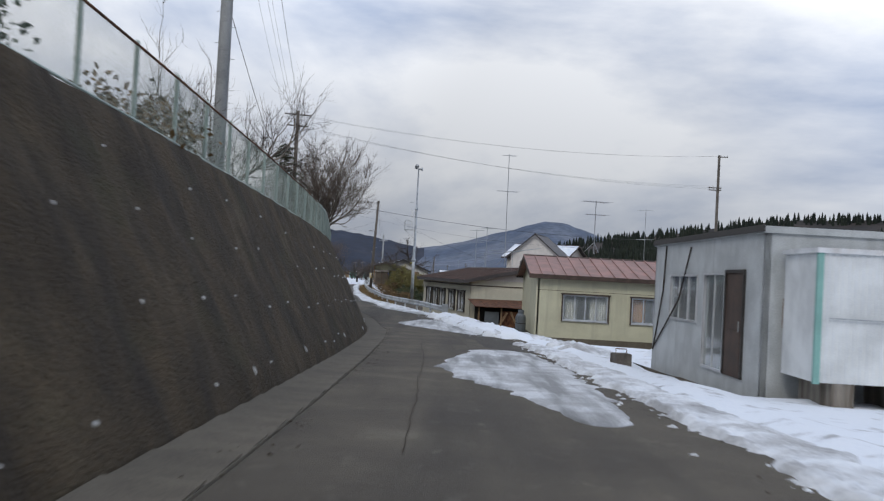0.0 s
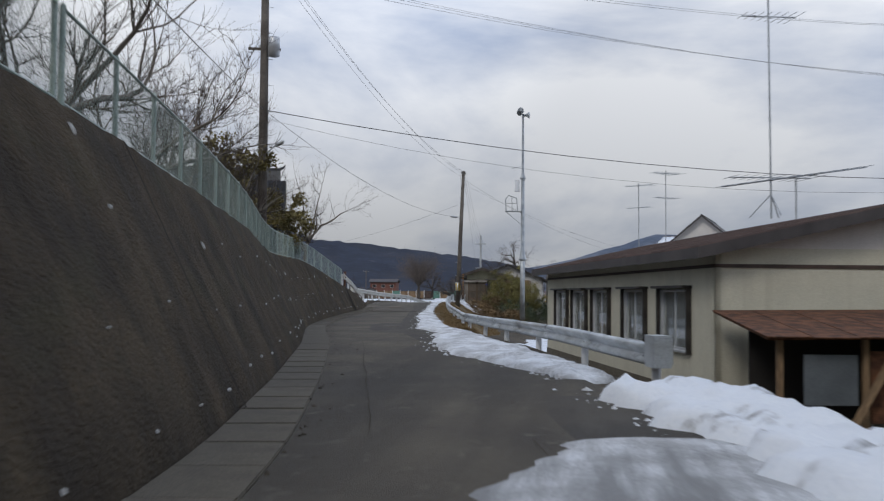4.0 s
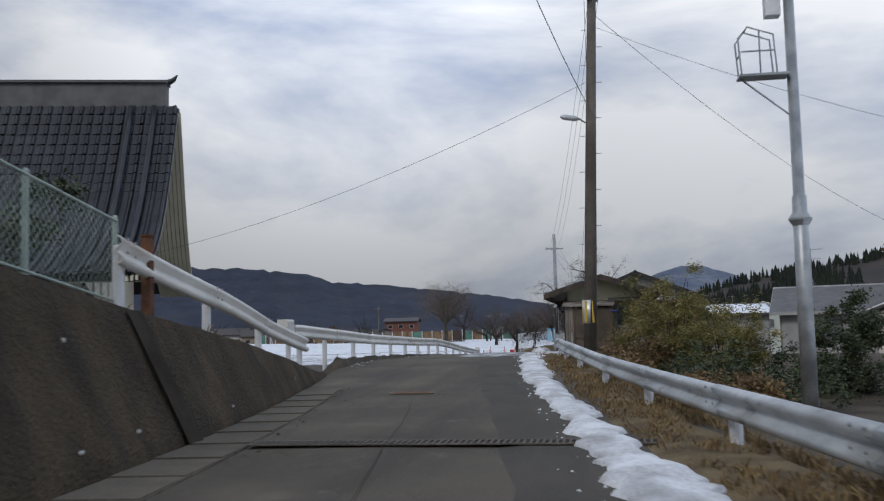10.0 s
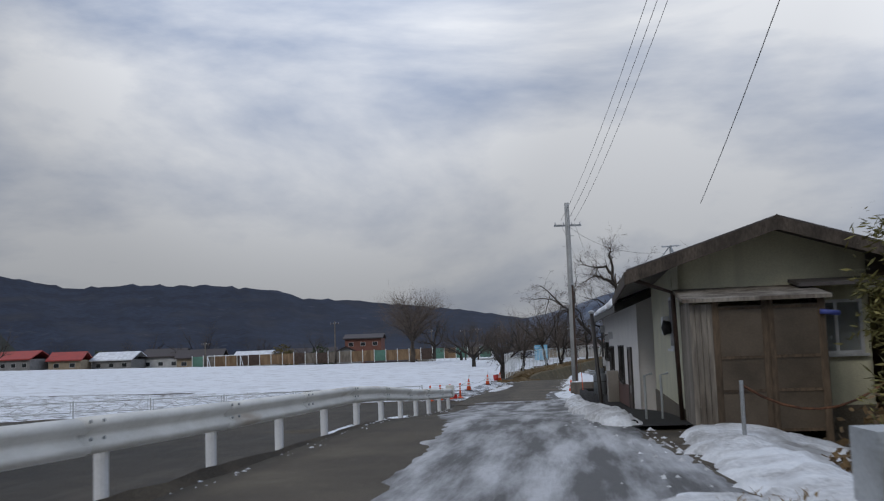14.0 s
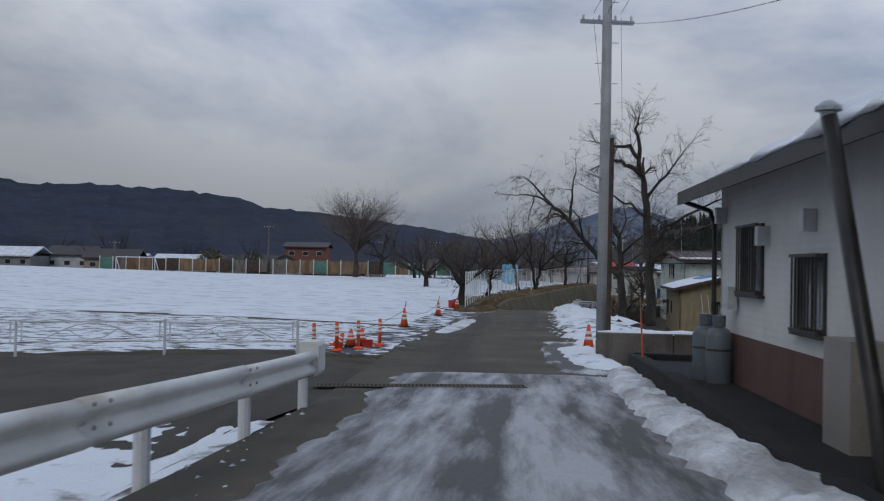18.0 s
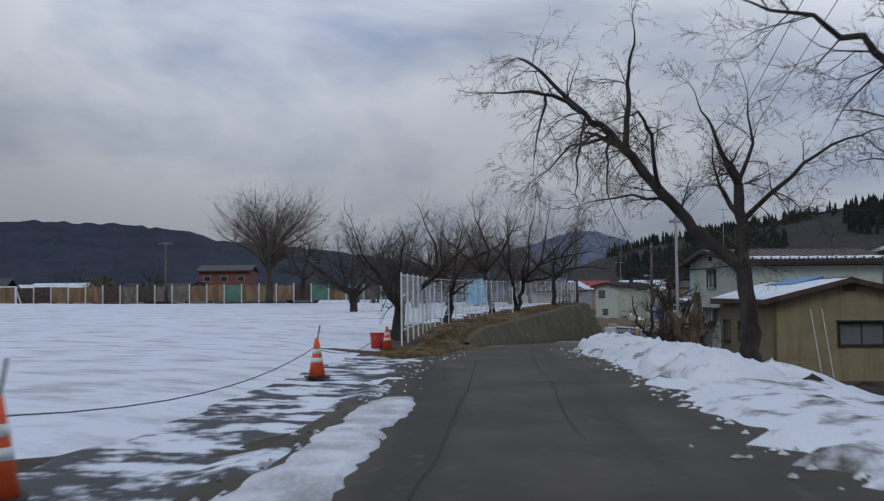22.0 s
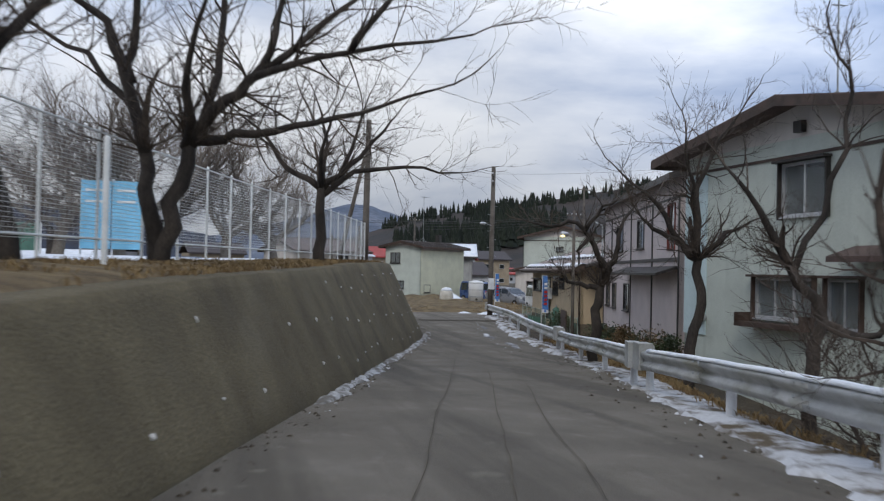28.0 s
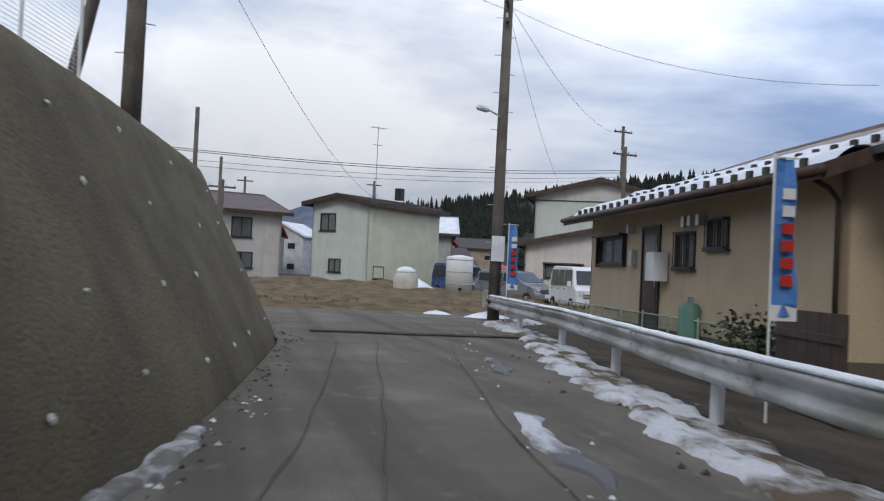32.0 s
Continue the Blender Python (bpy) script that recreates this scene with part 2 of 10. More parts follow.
M["ice"] = streaked(mat("ice", (0.33, 0.33, 0.33), (0.62, 0.63, 0.64), 1.3, 24, 0.5, 0.4, bumpdist=0.03), (0.13, 0.13, 0.125), (2.6, 0.22, 2), 0.45, 0.62, 0.85)
M["grass"] = mat("grass", (0.1, 0.068, 0.031), (0.2, 0.145, 0.072), 1.8, 45, 0.95, 0.7, bumpdist=0.06)
M["straw"] = mat("straw", (0.14, 0.09, 0.04), (0.27, 0.19, 0.09), 3, 60, 0.9, 0.2)
M["soil"] = mat("soil", (0.05, 0.039, 0.026), (0.1, 0.08, 0.055), 0.8, 30, 0.96, 0.7, bumpdist=0.06)
M["soil_dark"] = mat("soil_dark", (0.03, 0.024, 0.017), (0.06, 0.05, 0.037), 1.5, 30, 0.96, 0.8, bumpdist=0.06)
M["valley"] = mat("valley", (0.1, 0.085, 0.06), (0.2, 0.18, 0.15), 0.02, 0.6, 0.96, 0.2)
M["gravel"] = mat("gravel", (0.06, 0.063, 0.066), (0.12, 0.122, 0.12), 2, 70, 0.9, 0.9, bumpdist=0.05)
M["rail"] = streaked(streaked(mat("rail", (0.42, 0.45, 0.47), (0.56, 0.59, 0.61), grit=0.15, big=1.6, fine=30, rough=0.45, bump=0.1, metal=0.35), (0.2, 0.19, 0.17), (0.5, 0.5, 3.0), 0.5, 0.7, 0.7), (0.05, 0.045, 0.04), (1.5, 1.5, 4), 0.6, 0.72, 0.75)
M["rail_dirty"] = streaked(streaked(mat("rail_dirty", (0.4, 0.41, 0.4), (0.56, 0.57, 0.57), grit=0.15, big=1.6, fine=30, rough=0.5, bump=0.1, metal=0.25), (0.2, 0.19, 0.13), (0.7, 0.7, 2.2), 0.46, 0.68, 0.75), (0.09, 0.08, 0.06), (1.6, 1.6, 3.0), 0.6, 0.75, 0.7)
M["rail_white"] = streaked(mat("rail_white", (0.66, 0.65, 0.6), (0.76, 0.75, 0.7), grit=0.15, big=1.6, fine=30, rough=0.5, bump=0.1), (0.3, 0.2, 0.1), (0.5, 0.5, 4), 0.6, 0.76, 0.6)
M["post_white"] = streaked(mat("post_white", (0.6, 0.61, 0.62), (0.75, 0.76, 0.77), grit=0.15, big=2, fine=30, rough=0.5, bump=0.1), (0.3, 0.24, 0.18), (2, 2, 1), 0.56, 0.74, 0.5)
M["rust"] = mat("rust", (0.06, 0.026, 0.014), (0.17, 0.075, 0.038), 4, 40, 0.9, 0.4)
M["pole"] = streaked(mat("pole", (0.3, 0.31, 0.31), (0.41, 0.42, 0.42), 1.2, 60, 0.85, 0.2), (0.14, 0.135, 0.125), (3, 3, 0.3), 0.5, 0.7, 0.6)
M["pole_dark"] = streaked(mat("pole_dark", (0.09, 0.078, 0.065), (0.16, 0.14, 0.12), 1.2, 40, 0.9, 0.3), (0.04, 0.035, 0.03), (4, 4, 0.3), 0.5, 0.7, 0.6)
M["steel"] = mat("steel", (0.3, 0.32, 0.33), (0.45, 0.47, 0.48), grit=0.15, big=2, fine=40, rough=0.45, bump=0.05, metal=0.6)
M["wire"] = mat("wire", (0.05, 0.05, 0.054), (0.085, 0.085, 0.09), 2, 20, 0.6, 0.0)
M["fence_green"] = mat("fence_green", (0.26, 0.33, 0.29), (0.4, 0.46, 0.41), grit=0.15, big=2, fine=30, rough=0.6, bump=0.1)
M["fence_white"] = mat("fence_white", (0.62, 0.64, 0.63), (0.76, 0.78, 0.77), grit=0.15, big=2, fine=30, rough=0.5, bump=0.1)
M["bark"] = mat("bark", (0.022, 0.018, 0.015), (0.055, 0.045, 0.037), 3, 30, 0.95, 0.6, stretch=(1, 1, 0.35))
M["bark_brown"] = mat("bark_brown", (0.05, 0.04, 0.032), (0.095, 0.077, 0.062), 3, 30, 0.95, 0.5, stretch=(1, 1, 0.35))
M["bark_rot"] = mat("bark_rot", (0.06, 0.038, 0.024), (0.15, 0.1, 0.066), 4, 26, 0.95, 1.0, stretch=(1, 1, 0.4), bumpdist=0.06)
M["bark_grey"] = mat("bark_grey", (0.13, 0.11, 0.09), (0.21, 0.185, 0.155), 3, 30, 0.95, 0.5, stretch=(1, 1, 0.35))
M["twig_pale"] = mat("twig_pale", (0.085, 0.066, 0.053), (0.15, 0.118, 0.095), 2, 20, 0.9, 0.0)
M["twig"] = mat("twig", (0.045, 0.034, 0.027), (0.09, 0.07, 0.055), 2, 20, 0.9, 0.0)
M["leaf_dark"] = mat("leaf_dark", (0.028, 0.042, 0.018), (0.065, 0.085, 0.035), 1.2, 20, 0.6, 0.0, third=(0.11, 0.09, 0.035))
M["leaf_olive"] = mat("leaf_olive", (0.085, 0.07, 0.02), (0.19, 0.15, 0.045), 1.0, 20, 0.7, 0.0, third=(0.23, 0.145, 0.055))
M["leaf_bamboo"] = mat("leaf_bamboo", (0.12, 0.11, 0.03), (0.26, 0.225, 0.075), 1.0, 20, 0.7, 0.0, third=(0.28, 0.18, 0.075))
M["leaf_brown"] = mat("leaf_brown", (0.1, 0.065, 0.03), (0.2, 0.13, 0.06), 1.2, 20, 0.8, 0.0)
M["conifer"] = mat("conifer", (0.006, 0.011, 0.007), (0.02, 0.027, 0.017), 0.05, 0.8, 0.95, 0.0)
M["wood_far"] = mat("wood_far", (0.016, 0.014, 0.012), (0.045, 0.034, 0.027), 0.03, 0.6, 0.95, 0.0)
# mountain colours: distance haze is painted in as blue
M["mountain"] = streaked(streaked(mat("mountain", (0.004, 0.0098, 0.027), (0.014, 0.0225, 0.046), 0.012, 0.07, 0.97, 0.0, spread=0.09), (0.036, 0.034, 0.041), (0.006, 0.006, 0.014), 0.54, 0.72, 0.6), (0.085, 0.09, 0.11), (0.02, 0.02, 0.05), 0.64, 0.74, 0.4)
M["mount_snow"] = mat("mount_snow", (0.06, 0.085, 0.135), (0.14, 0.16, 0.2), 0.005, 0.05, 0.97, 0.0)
M["glass"] = bpy.data.materials.new("glass")
M["glass"].use_nodes = True
gp = M["glass"].node_tree.nodes["Principled BSDF"]
gp.inputs["Base Color"].default_value = (0.75, 0.8, 0.82, 1)
gp.inputs["Roughness"].default_value, gp.inputs["IOR"].default_value = 0.04, 1.45
gp.inputs["Transmission Weight"].default_value = 0.9
M["alu"] = mat("alu", (0.5, 0.51, 0.52), (0.62, 0.63, 0.64), grit=0.15, big=3, fine=40, rough=0.4, bump=0.05, metal=0.5)
M["frame_dark"] = mat("frame_dark", (0.02, 0.017, 0.015), (0.045, 0.04, 0.036), grit=0.15, big=3, fine=40, rough=0.5, bump=0.05)
M["brown_trim"] = mat("brown_trim", (0.045, 0.028, 0.02), (0.085, 0.055, 0.042), grit=0.15, big=3, fine=40, rough=0.6, bump=0.1)
M["wood_old"] = mat("wood_old", (0.05, 0.035, 0.022), (0.12, 0.085, 0.055), 2, 30, 0.85, 0.3, stretch=(1, 1, 0.2))
M["wood_grey"] = mat("wood_grey", (0.11, 0.09, 0.07), (0.26, 0.235, 0.2), 3, 25, 0.85, 0.4, stretch=(1, 1, 0.12))
M["wood"] = mat("wood", (0.16, 0.1, 0.055), (0.28, 0.19, 0.11), 2, 30, 0.8, 0.3, stretch=(1, 1, 0.2))
M["cloth"] = mat("cloth", (0.45, 0.43, 0.38), (0.6, 0.57, 0.5), 2, 40, 0.9, 0.2)
M["cloth_orange"] = mat("cloth_orange", (0.42, 0.2, 0.06), (0.5, 0.27, 0.1), 2, 40, 0.9, 0.2)


def plain(name, c, rough=0.7, var=0.12, big=1.3, **k):
    return mat(name, tuple(v * (1 - var) for v in c), tuple(min(v * (1 + var), 0.95) for v in c), big, 35, rough, k.pop("bump", 0.12), grit=k.pop("grit", 0.12), **k)


# ---------------------------------------------------------------- mesh tools


class MB:
    """Collects vertices and faces of one mesh."""

    def __init__(self):
        self.v, self.f = [], []

    def add(self, verts, faces):
        n = len(self.v)
        self.v += [tuple(p) for p in verts]
        self.f += [tuple(i + n for i in f) for f in faces]
        return self

    def box(self, x0, y0, z0, x1, y1, z1, m=None):
        vs = [Vector((x, y, z)) for z in (z0, z1) for y in (y0, y1) for x in (x0, x1)]
        if m:
            vs = [m @ v for v in vs]
        return self.add(vs, [(0, 2, 3, 1), (4, 5, 7, 6), (0, 1, 5, 4), (1, 3, 7, 5), (3, 2, 6, 7), (2, 0, 4, 6)])

    def tube(self, pts, radii, n=6, cap=True):
        pts = [Vector(p) for p in pts]
        if not isinstance(radii, (list, tuple)):
            radii = [radii] * len(pts)
        vs, k = [], len(pts)
        side = None
        for i, p in enumerate(pts):
            d = (pts[min(i + 1, k - 1)] - pts[max(i - 1, 0)])
            d = d.normalized() if d.length > 1e-9 else Vector((0, 0, 1))
            if side is None or abs(side.dot(d)) > 0.95:
                side = d.orthogonal().normalized()
            a = (side - d * side.dot(d)).normalized()
            side = a
            b = d.cross(a)
            for j in range(n):
                w = 2 * math.pi * j / n
                vs.append(p + (a * math.cos(w) + b * math.sin(w)) * radii[i])
        fs = [(i * n + j, i * n + (j + 1) % n, (i + 1) * n + (j + 1) % n, (i + 1) * n + j) for i in range(k - 1) for j in range(n)]
        if cap:
            fs += [tuple(reversed(range(n))), tuple(range((k - 1) * n, k * n))]
        return self.add(vs, fs)

    def lathe(self, profile, n=12, at=(0, 0, 0)):
        vs = [(at[0] + r * math.cos(2 * math.pi * j / n), at[1] + r * math.sin(2 * math.pi * j / n), at[2] + z) for r, z in profile for j in range(n)]
        k = len(profile)
        fs = [(i * n + j, i * n + (j + 1) % n, (i + 1) * n + (j + 1) % n, (i + 1) * n + j) for i in range(k - 1) for j in range(n)]
        fs += [tuple(reversed(range(n))), tuple(range((k - 1) * n, k * n))]
        return self.add(vs, fs)

    def sweep(self, pts, profile, closed=True):
        """A profile of (sideways, up) carried along level-ish points; sideways is to the right of the way."""
        pts = [Vector(p) for p in pts]
        k, n, vs = len(pts), len(profile), []
        for i, p in enumerate(pts):
            d = pts[min(i + 1, k - 1)] - pts[max(i - 1, 0)]
            r = Vector((d.y, -d.x, 0)).normalized()
            vs += [p + r * s + Vector((0, 0, z)) for s, z in profile]
        m = n if closed else n - 1
        fs = [(i * n + j, (i + 1) * n + j, (i + 1) * n + (j + 1) % n, i * n + (j + 1) % n) for i in range(k - 1) for j in range(m)]
        if closed:
            fs += [tuple(range(n)), tuple(reversed(range((k - 1) * n, k * n)))]
        return self.add(vs, fs)

    def prism(self, poly, axis_from, axis_to):
        """A polygon given as 3D points, extruded by a vector."""
        d = Vector(axis_to) - Vector(axis_from)
        n = len(poly)
        vs = [Vector(p) for p in poly] + [Vector(p) + d for p in poly]
        fs = [tuple(reversed(range(n))), tuple(range(n, 2 * n))] + [(i, (i + 1) % n, n + (i + 1) % n, n + i) for i in range(n)]
        return self.add(vs, fs)

    def mesh(self, name, smooth=False):
        me = bpy.data.meshes.new(name)
        me.from_pydata([(x * U, y * U, z * U) for x, y, z in self.v], [], self.f)
        me.update()
        if smooth:
            me.polygons.foreach_set("use_smooth", [True] * len(me.polygons))
        return me


def fix(me):
    bm = bmesh.new()
    bm.from_mesh(me)
    bmesh.ops.recalc_face_normals(bm, faces=bm.faces)
    bm.to_mesh(me)
    bm.free()
    return me


def part(name, mb, material, parent=None, label="", smooth=False, m=None):
    me = mb.mesh(name, smooth) if isinstance(mb, MB) else mb
    if isinstance(mb, MB):
        fix(me)
        me.materials.append(M[material] if isinstance(material, str) else material)
    ob = new(name, me)
    if parent:
        ob.parent = parent
    if m:
        ob.matrix_basis = m
    if label:
        tagged(ob, label)
    return ob


def thing(name, label, category, m=None, group="", kind=""):
    ob = new(name)
    ob.empty_display_size = 0.2
    ob.matrix_basis = m or Matrix()
    return tagged(ob, label, category, group, kind)


def put(x, y, z, rz=0.0, rx=0.0, ry=0.0):
    """A pose in units of the plan."""
    return pose(x * U, y * U, z * U, rx, ry, rz)


def structure(name, mb, material, label, category="", smooth=True):
    return tagged(part(name, mb, material, None, "", smooth), label, category or name.split("_")[0], "", "structure")


def smooth_table(table, width):
    """Turns pairs (y, value) into a smooth function of y."""
    ys = np.arange(-60.0, 420.0, 0.5)
    v = np.interp(ys, [a for a, _ in table], [b for _, b in table])
    k = max(int(width / 0.5), 1)
    pad = np.pad(v, k, mode="edge")
    v = np.convolve(pad, np.ones(2 * k + 1) / (2 * k + 1), mode="valid")
    return lambda y: float(np.interp(y, ys, v))


# ---------------------------------------------------------------- the lie of the land
ROAD_Z = smooth_table([(-30, .31), (-6, -.15), (2, -.32), (10, -.54), (18, -.78), (26, -.99), (34, -1.19), (42, -1.31), (50, -1.27), (58, -1.23), (66, -1.28), (74, -1.3), (82, -1.21), (90, -1.12), (98, -1.0), (106, -.77), (114, -.81), (122, -.9), (130, -1.35), (138, -1.69), (146, -1.85), (154, -1.91), (162, -1.99), (170, -2.07), (178, -2.25), (186, -2.52), (194, -2.9), (202, -3.23), (210, -3.6), (218, -3.98), (226, -4.09), (250, -4.07), (300, -3.9), (420, -3.5)], 3)
# left edge of the road: foot of the first wall, the second railing, the open field, foot of the last wall
LEFT = smooth_table([(-30, .25), (6, -.15), (12, -.25), (21, -.5), (28, -.75), (34, -1.1), (38, -1.55), (45, -2.5), (51, -3.75), (59, -5.6), (68, -8.0), (72, -8.95), (78, -10.0), (85, -10.8), (91, -11.4), (95, -11.9), (101, -12.9), (106, -13.7), (118, -13.55), (138, -13.95), (150, -14.4), (157, -14.2), (166, -13.8), (172, -13.9), (178, -13.2), (183, -12.6), (189, -11.85), (192, -11.18), (197, -10.0), (203, -8.64), (208, -7.46), (216, -5.75), (223, -3.94), (226.5, -3.04), (229.4, -2.6), (236.3, -1.75), (241, -2.2), (247, -6), (252, -14), (300, -20)], 1.5)
RIGHT = smooth_table([(-30, 5.0), (8, 4.5), (16, 4.3), (24, 4.1), (32, 3.6), (38, 2.6), (44, 1.9), (50, .6), (56, -.6), (63, -2.2), (71, -4.0), (78, -4.9), (87, -6.2), (95, -7.3), (104, -8.3), (112, -8.7), (119, -9.2), (128, -9.0), (133, -8.7), (139, -9.1), (147, -9.8), (152, -9.7), (160, -9.8), (170, -9.6), (177, -9.6), (184, -9.1), (190, -7.4), (198, -5.3), (203, -4.2), (210, -2.4), (217, -.9), (222, .1), (228, .75), (234, 1.9), (238, 2.9), (243, 3.2), (247, 9), (252, 22), (300, 30)], 1.5)
WALL_A = smooth_table([(-30, 2.5), (0, 2.7), (10, 2.85), (20, 3.0), (37, 3.1), (44, 2.75), (50, 2.6), (65, 2.4), (72, 2.5), (80, 2.55), (84, 2.2), (88, 1.7), (91, 1.3), (95, .9), (100, .22), (102, 0)], 1)
WALL_C = smooth_table([(180, 0), (183, .2), (187, .5), (190, .72), (193, .88), (197, 1.08), (201, 1.35), (207, 1.7), (213, 2.06), (218, 2.4), (225, 2.6), (230, 2.55), (237, 2.4), (243, 2.2)], 1)


def left_top(y):
    """Ground level just behind the left edge."""
    if y < 102:
        return ROAD_Z(y) + WALL_A(y)
    if y < 141:
        return max(ROAD_Z(y) - 1.0 * min((y - 102) / 6, 1), -1.9) if y < 136 else -1.88
    if y < 181:
        return ROAD_Z(y) + 0.0
    return ROAD_Z(y) + WALL_C(y)


LEFT8 = smooth_table([(-60, 2.6), (80, 2.2), (88, .8), (93, -.5), (101, -1.0), (106, -1.8), (112, -1.95), (141, -1.9), (180, -1.75), (243, -1.5), (250, -3.6), (420, -3.4)], 2)
LEFT30 = smooth_table([(-60, 3.2), (78, 2.8), (90, .4), (104, -1.9), (141, -1.75), (200, -1.45), (240, -1.3), (300, -3.4), (420, -3)], 3)
DROP2 = smooth_table([(-60, .1), (40, .3), (48, .9), (56, 1.1), (70, 1.2), (90, 1.3), (112, 1.0), (118, .15), (150, .2), (170, .3), (178, .6), (186, 1.0), (204, 1.0), (213, .3), (225, .25), (240, .2), (420, .1)], 2)
DROP6 = smooth_table([(-60, .1), (38, .35), (50, 1.3), (70, 1.7), (90, 2.0), (112, 1.4), (120, .2), (140, .3), (155, .8), (175, 1.4), (190, 1.7), (206, 1.6), (214, .4), (225, .3), (240, .25), (420, .2)], 2)

rows_y = [-1200, -400, -150, -60] + [float(y) for y in np.arange(-30, 262, 1.0)] + [268, 280, 300, 330, 380, 450, 600, 900, 1500, 2500, 4200]


def columns(y):
    z, a, b = ROAD_Z(y), LEFT(y), RIGHT(y)
    bat = 0.5 * max(left_top(y) - z, 0) if (y < 102 or y > 181) else 0.6
    return [(-4500, 8), (-900, 4), (-250, LEFT30(y) + 2.2), (-110, LEFT30(y) + 1.0), (min(a - 30, -45), LEFT30(y)), (a - 8, LEFT8(y)), (a - 3 - bat, 0.5 * LEFT8(y) + 0.5 * left_top(y)),
            (a - bat - 0.25, left_top(y) - 0.06), (a - 0.12, z - 0.08), (a + 0.8, z - 0.06), ((a + b) / 2, z - 0.06), (b, z - 0.05), (b + 0.7, z - 0.04), (b + 2.2, z - DROP2(y)),
            (b + 6, z - DROP6(y)), (b + 25, z - DROP6(y) - 0.3), (b + 90, -3.5), (300, -4), (900, -2), (4500, 8)]


g = MB()
nc = len(columns(0))
for y in rows_y:
    for i, (x, z) in enumerate(columns(y)):
        wob = 0.05 * noise.noise((x * 0.6, y * 0.6, 3)) if 2 < i < 16 else 0
        if 9 <= i <= 11:
            wob = 0
        g.v.append((x, y, z + wob))
for r in range(len(rows_y) - 1):
    for c in range(nc - 1):
        i = r * nc + c
        g.f.append((i, i + 1, i + nc + 1, i + nc))
ground = structure("ground", g, "soil", "bare brown winter soil and dry turf of the valley", "ground")


def ribbon(name, material, y0, y1, left, right, label, lift=0.0, step=1.0, across=6, kind_of="road", rough=0.012):
    """A surface between two edges along the road, following its level."""
    mb, n = MB(), 0
    ys = np.arange(y0, y1 + 0.01, step)
    for y in ys:
        a, b = left(y), right(y)
        for k in range(across + 1):
            x = a + (b - a) * k / across
            mb.v.append((x, y, ROAD_Z(y) + lift + rough * noise.noise((x * 0.8, y * 0.5, 1))))
    w = across + 1
    mb.f = [(r * w + k, r * w + k + 1, (r + 1) * w + k + 1, (r + 1) * w + k) for r in range(len(ys) - 1) for k in range(across)]
    return structure(name, mb, material, label, kind_of)


road = ribbon("road", "asphalt", -60, 183, lambda y: LEFT(y) + (0.62 if y < 97 else 0.0), RIGHT, "worn grey asphalt lane with cracks and patches", 0.0)
road_low = ribbon("road", "asphalt_pale", 183, 262, LEFT, RIGHT, "paler worn asphalt of the lower lane", 0.0)


# ---------------------------------------------------------------- mountains and wooded hills


def ridge(name, profile, dist, depth, material, label, foot=-6.0, rough=0.06, centre=(0, 0), step=0.6):
    """A range of hills: azimuth to the left of straight ahead, and elevation of its crest, in degrees."""
    mb = MB()
    az = np.arange(profile[0][0], profile[-1][0] + 0.01, step)
    lift = np.interp(az, [p[0] for p in profile], [p[1] for p in profile])
    k = 7
    for i, (a, e) in enumerate(zip(az, lift)):
        top = dist * math.tan(radians(e))
        for j in range(k + 1):
            f = j / k
            d = dist - depth * (1 - f)
            w = noise.noise((a * 0.35, f * 2.3, dist * 0.01)) + 0.5 * noise.noise((a * 1.1, f * 5, dist * 0.02))
            d2 = d + depth * 0.18 * w * (1 - f)
            z = foot + (top - foot) * (f ** 1.25) * (1 + 0.12 * w * (1 - f)) + top * rough * 0.5 * noise.noise((a * 2.3, 7, dist)) * f
            mb.v.append((centre[0] - d2 * math.sin(radians(a)), centre[1] + d2 * math.cos(radians(a)), z))
    w = k + 1
    mb.f = [(i * w + j, (i + 1) * w + j, (i + 1) * w + j + 1, i * w + j + 1) for i in range(len(az) - 1) for j in range(k)]
    return structure(name, mb, material, label, "mountain")


ridge("mountain_range", [(2, 1.5), (5.7, 2.15), (9.9, 2.65), (12, 2.9), (14.5, 3.05), (16, 3.55), (19.6, 3.92), (21.6, 3.95), (24, 4.02), (26.6, 3.85), (29, 4.3), (31.5, 4.8), (36, 5.2), (48, 5.0), (70, 4.2), (110, 3.5), (170, 3.0)], 2600, 900, "mountain", "dark wooded mountain range with thin haze painted in as blue", rough=0.1, step=0.35)
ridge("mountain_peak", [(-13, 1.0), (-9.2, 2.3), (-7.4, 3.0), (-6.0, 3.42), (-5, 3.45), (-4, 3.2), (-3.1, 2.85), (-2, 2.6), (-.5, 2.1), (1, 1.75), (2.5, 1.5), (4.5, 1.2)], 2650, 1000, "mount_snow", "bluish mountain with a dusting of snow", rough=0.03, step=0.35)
ridge("wooded_hill", [(-120, 4), (-60, 4.5), (-40, 4.6), (-30, 4.4), (-24, 4.25), (-18.5, 4.1), (-15, 3.6), (-12.4, 3.1), (-9.3, 2.65), (-6.4, 2.15), (-3, 1.0)], 770, 330, "wood_far", "hillside of leafless brown wood under dark conifers", rough=0.04)
ridge("dark_spur", [(25.5, 0.2), (27, 1.9), (29, 2.7), (32, 3.1), (40, 3.6), (60, 3.8)], 560, 200, "conifer", "dark conifer spur beyond the sports field", rough=0.05)

rnd = random.Random(7)


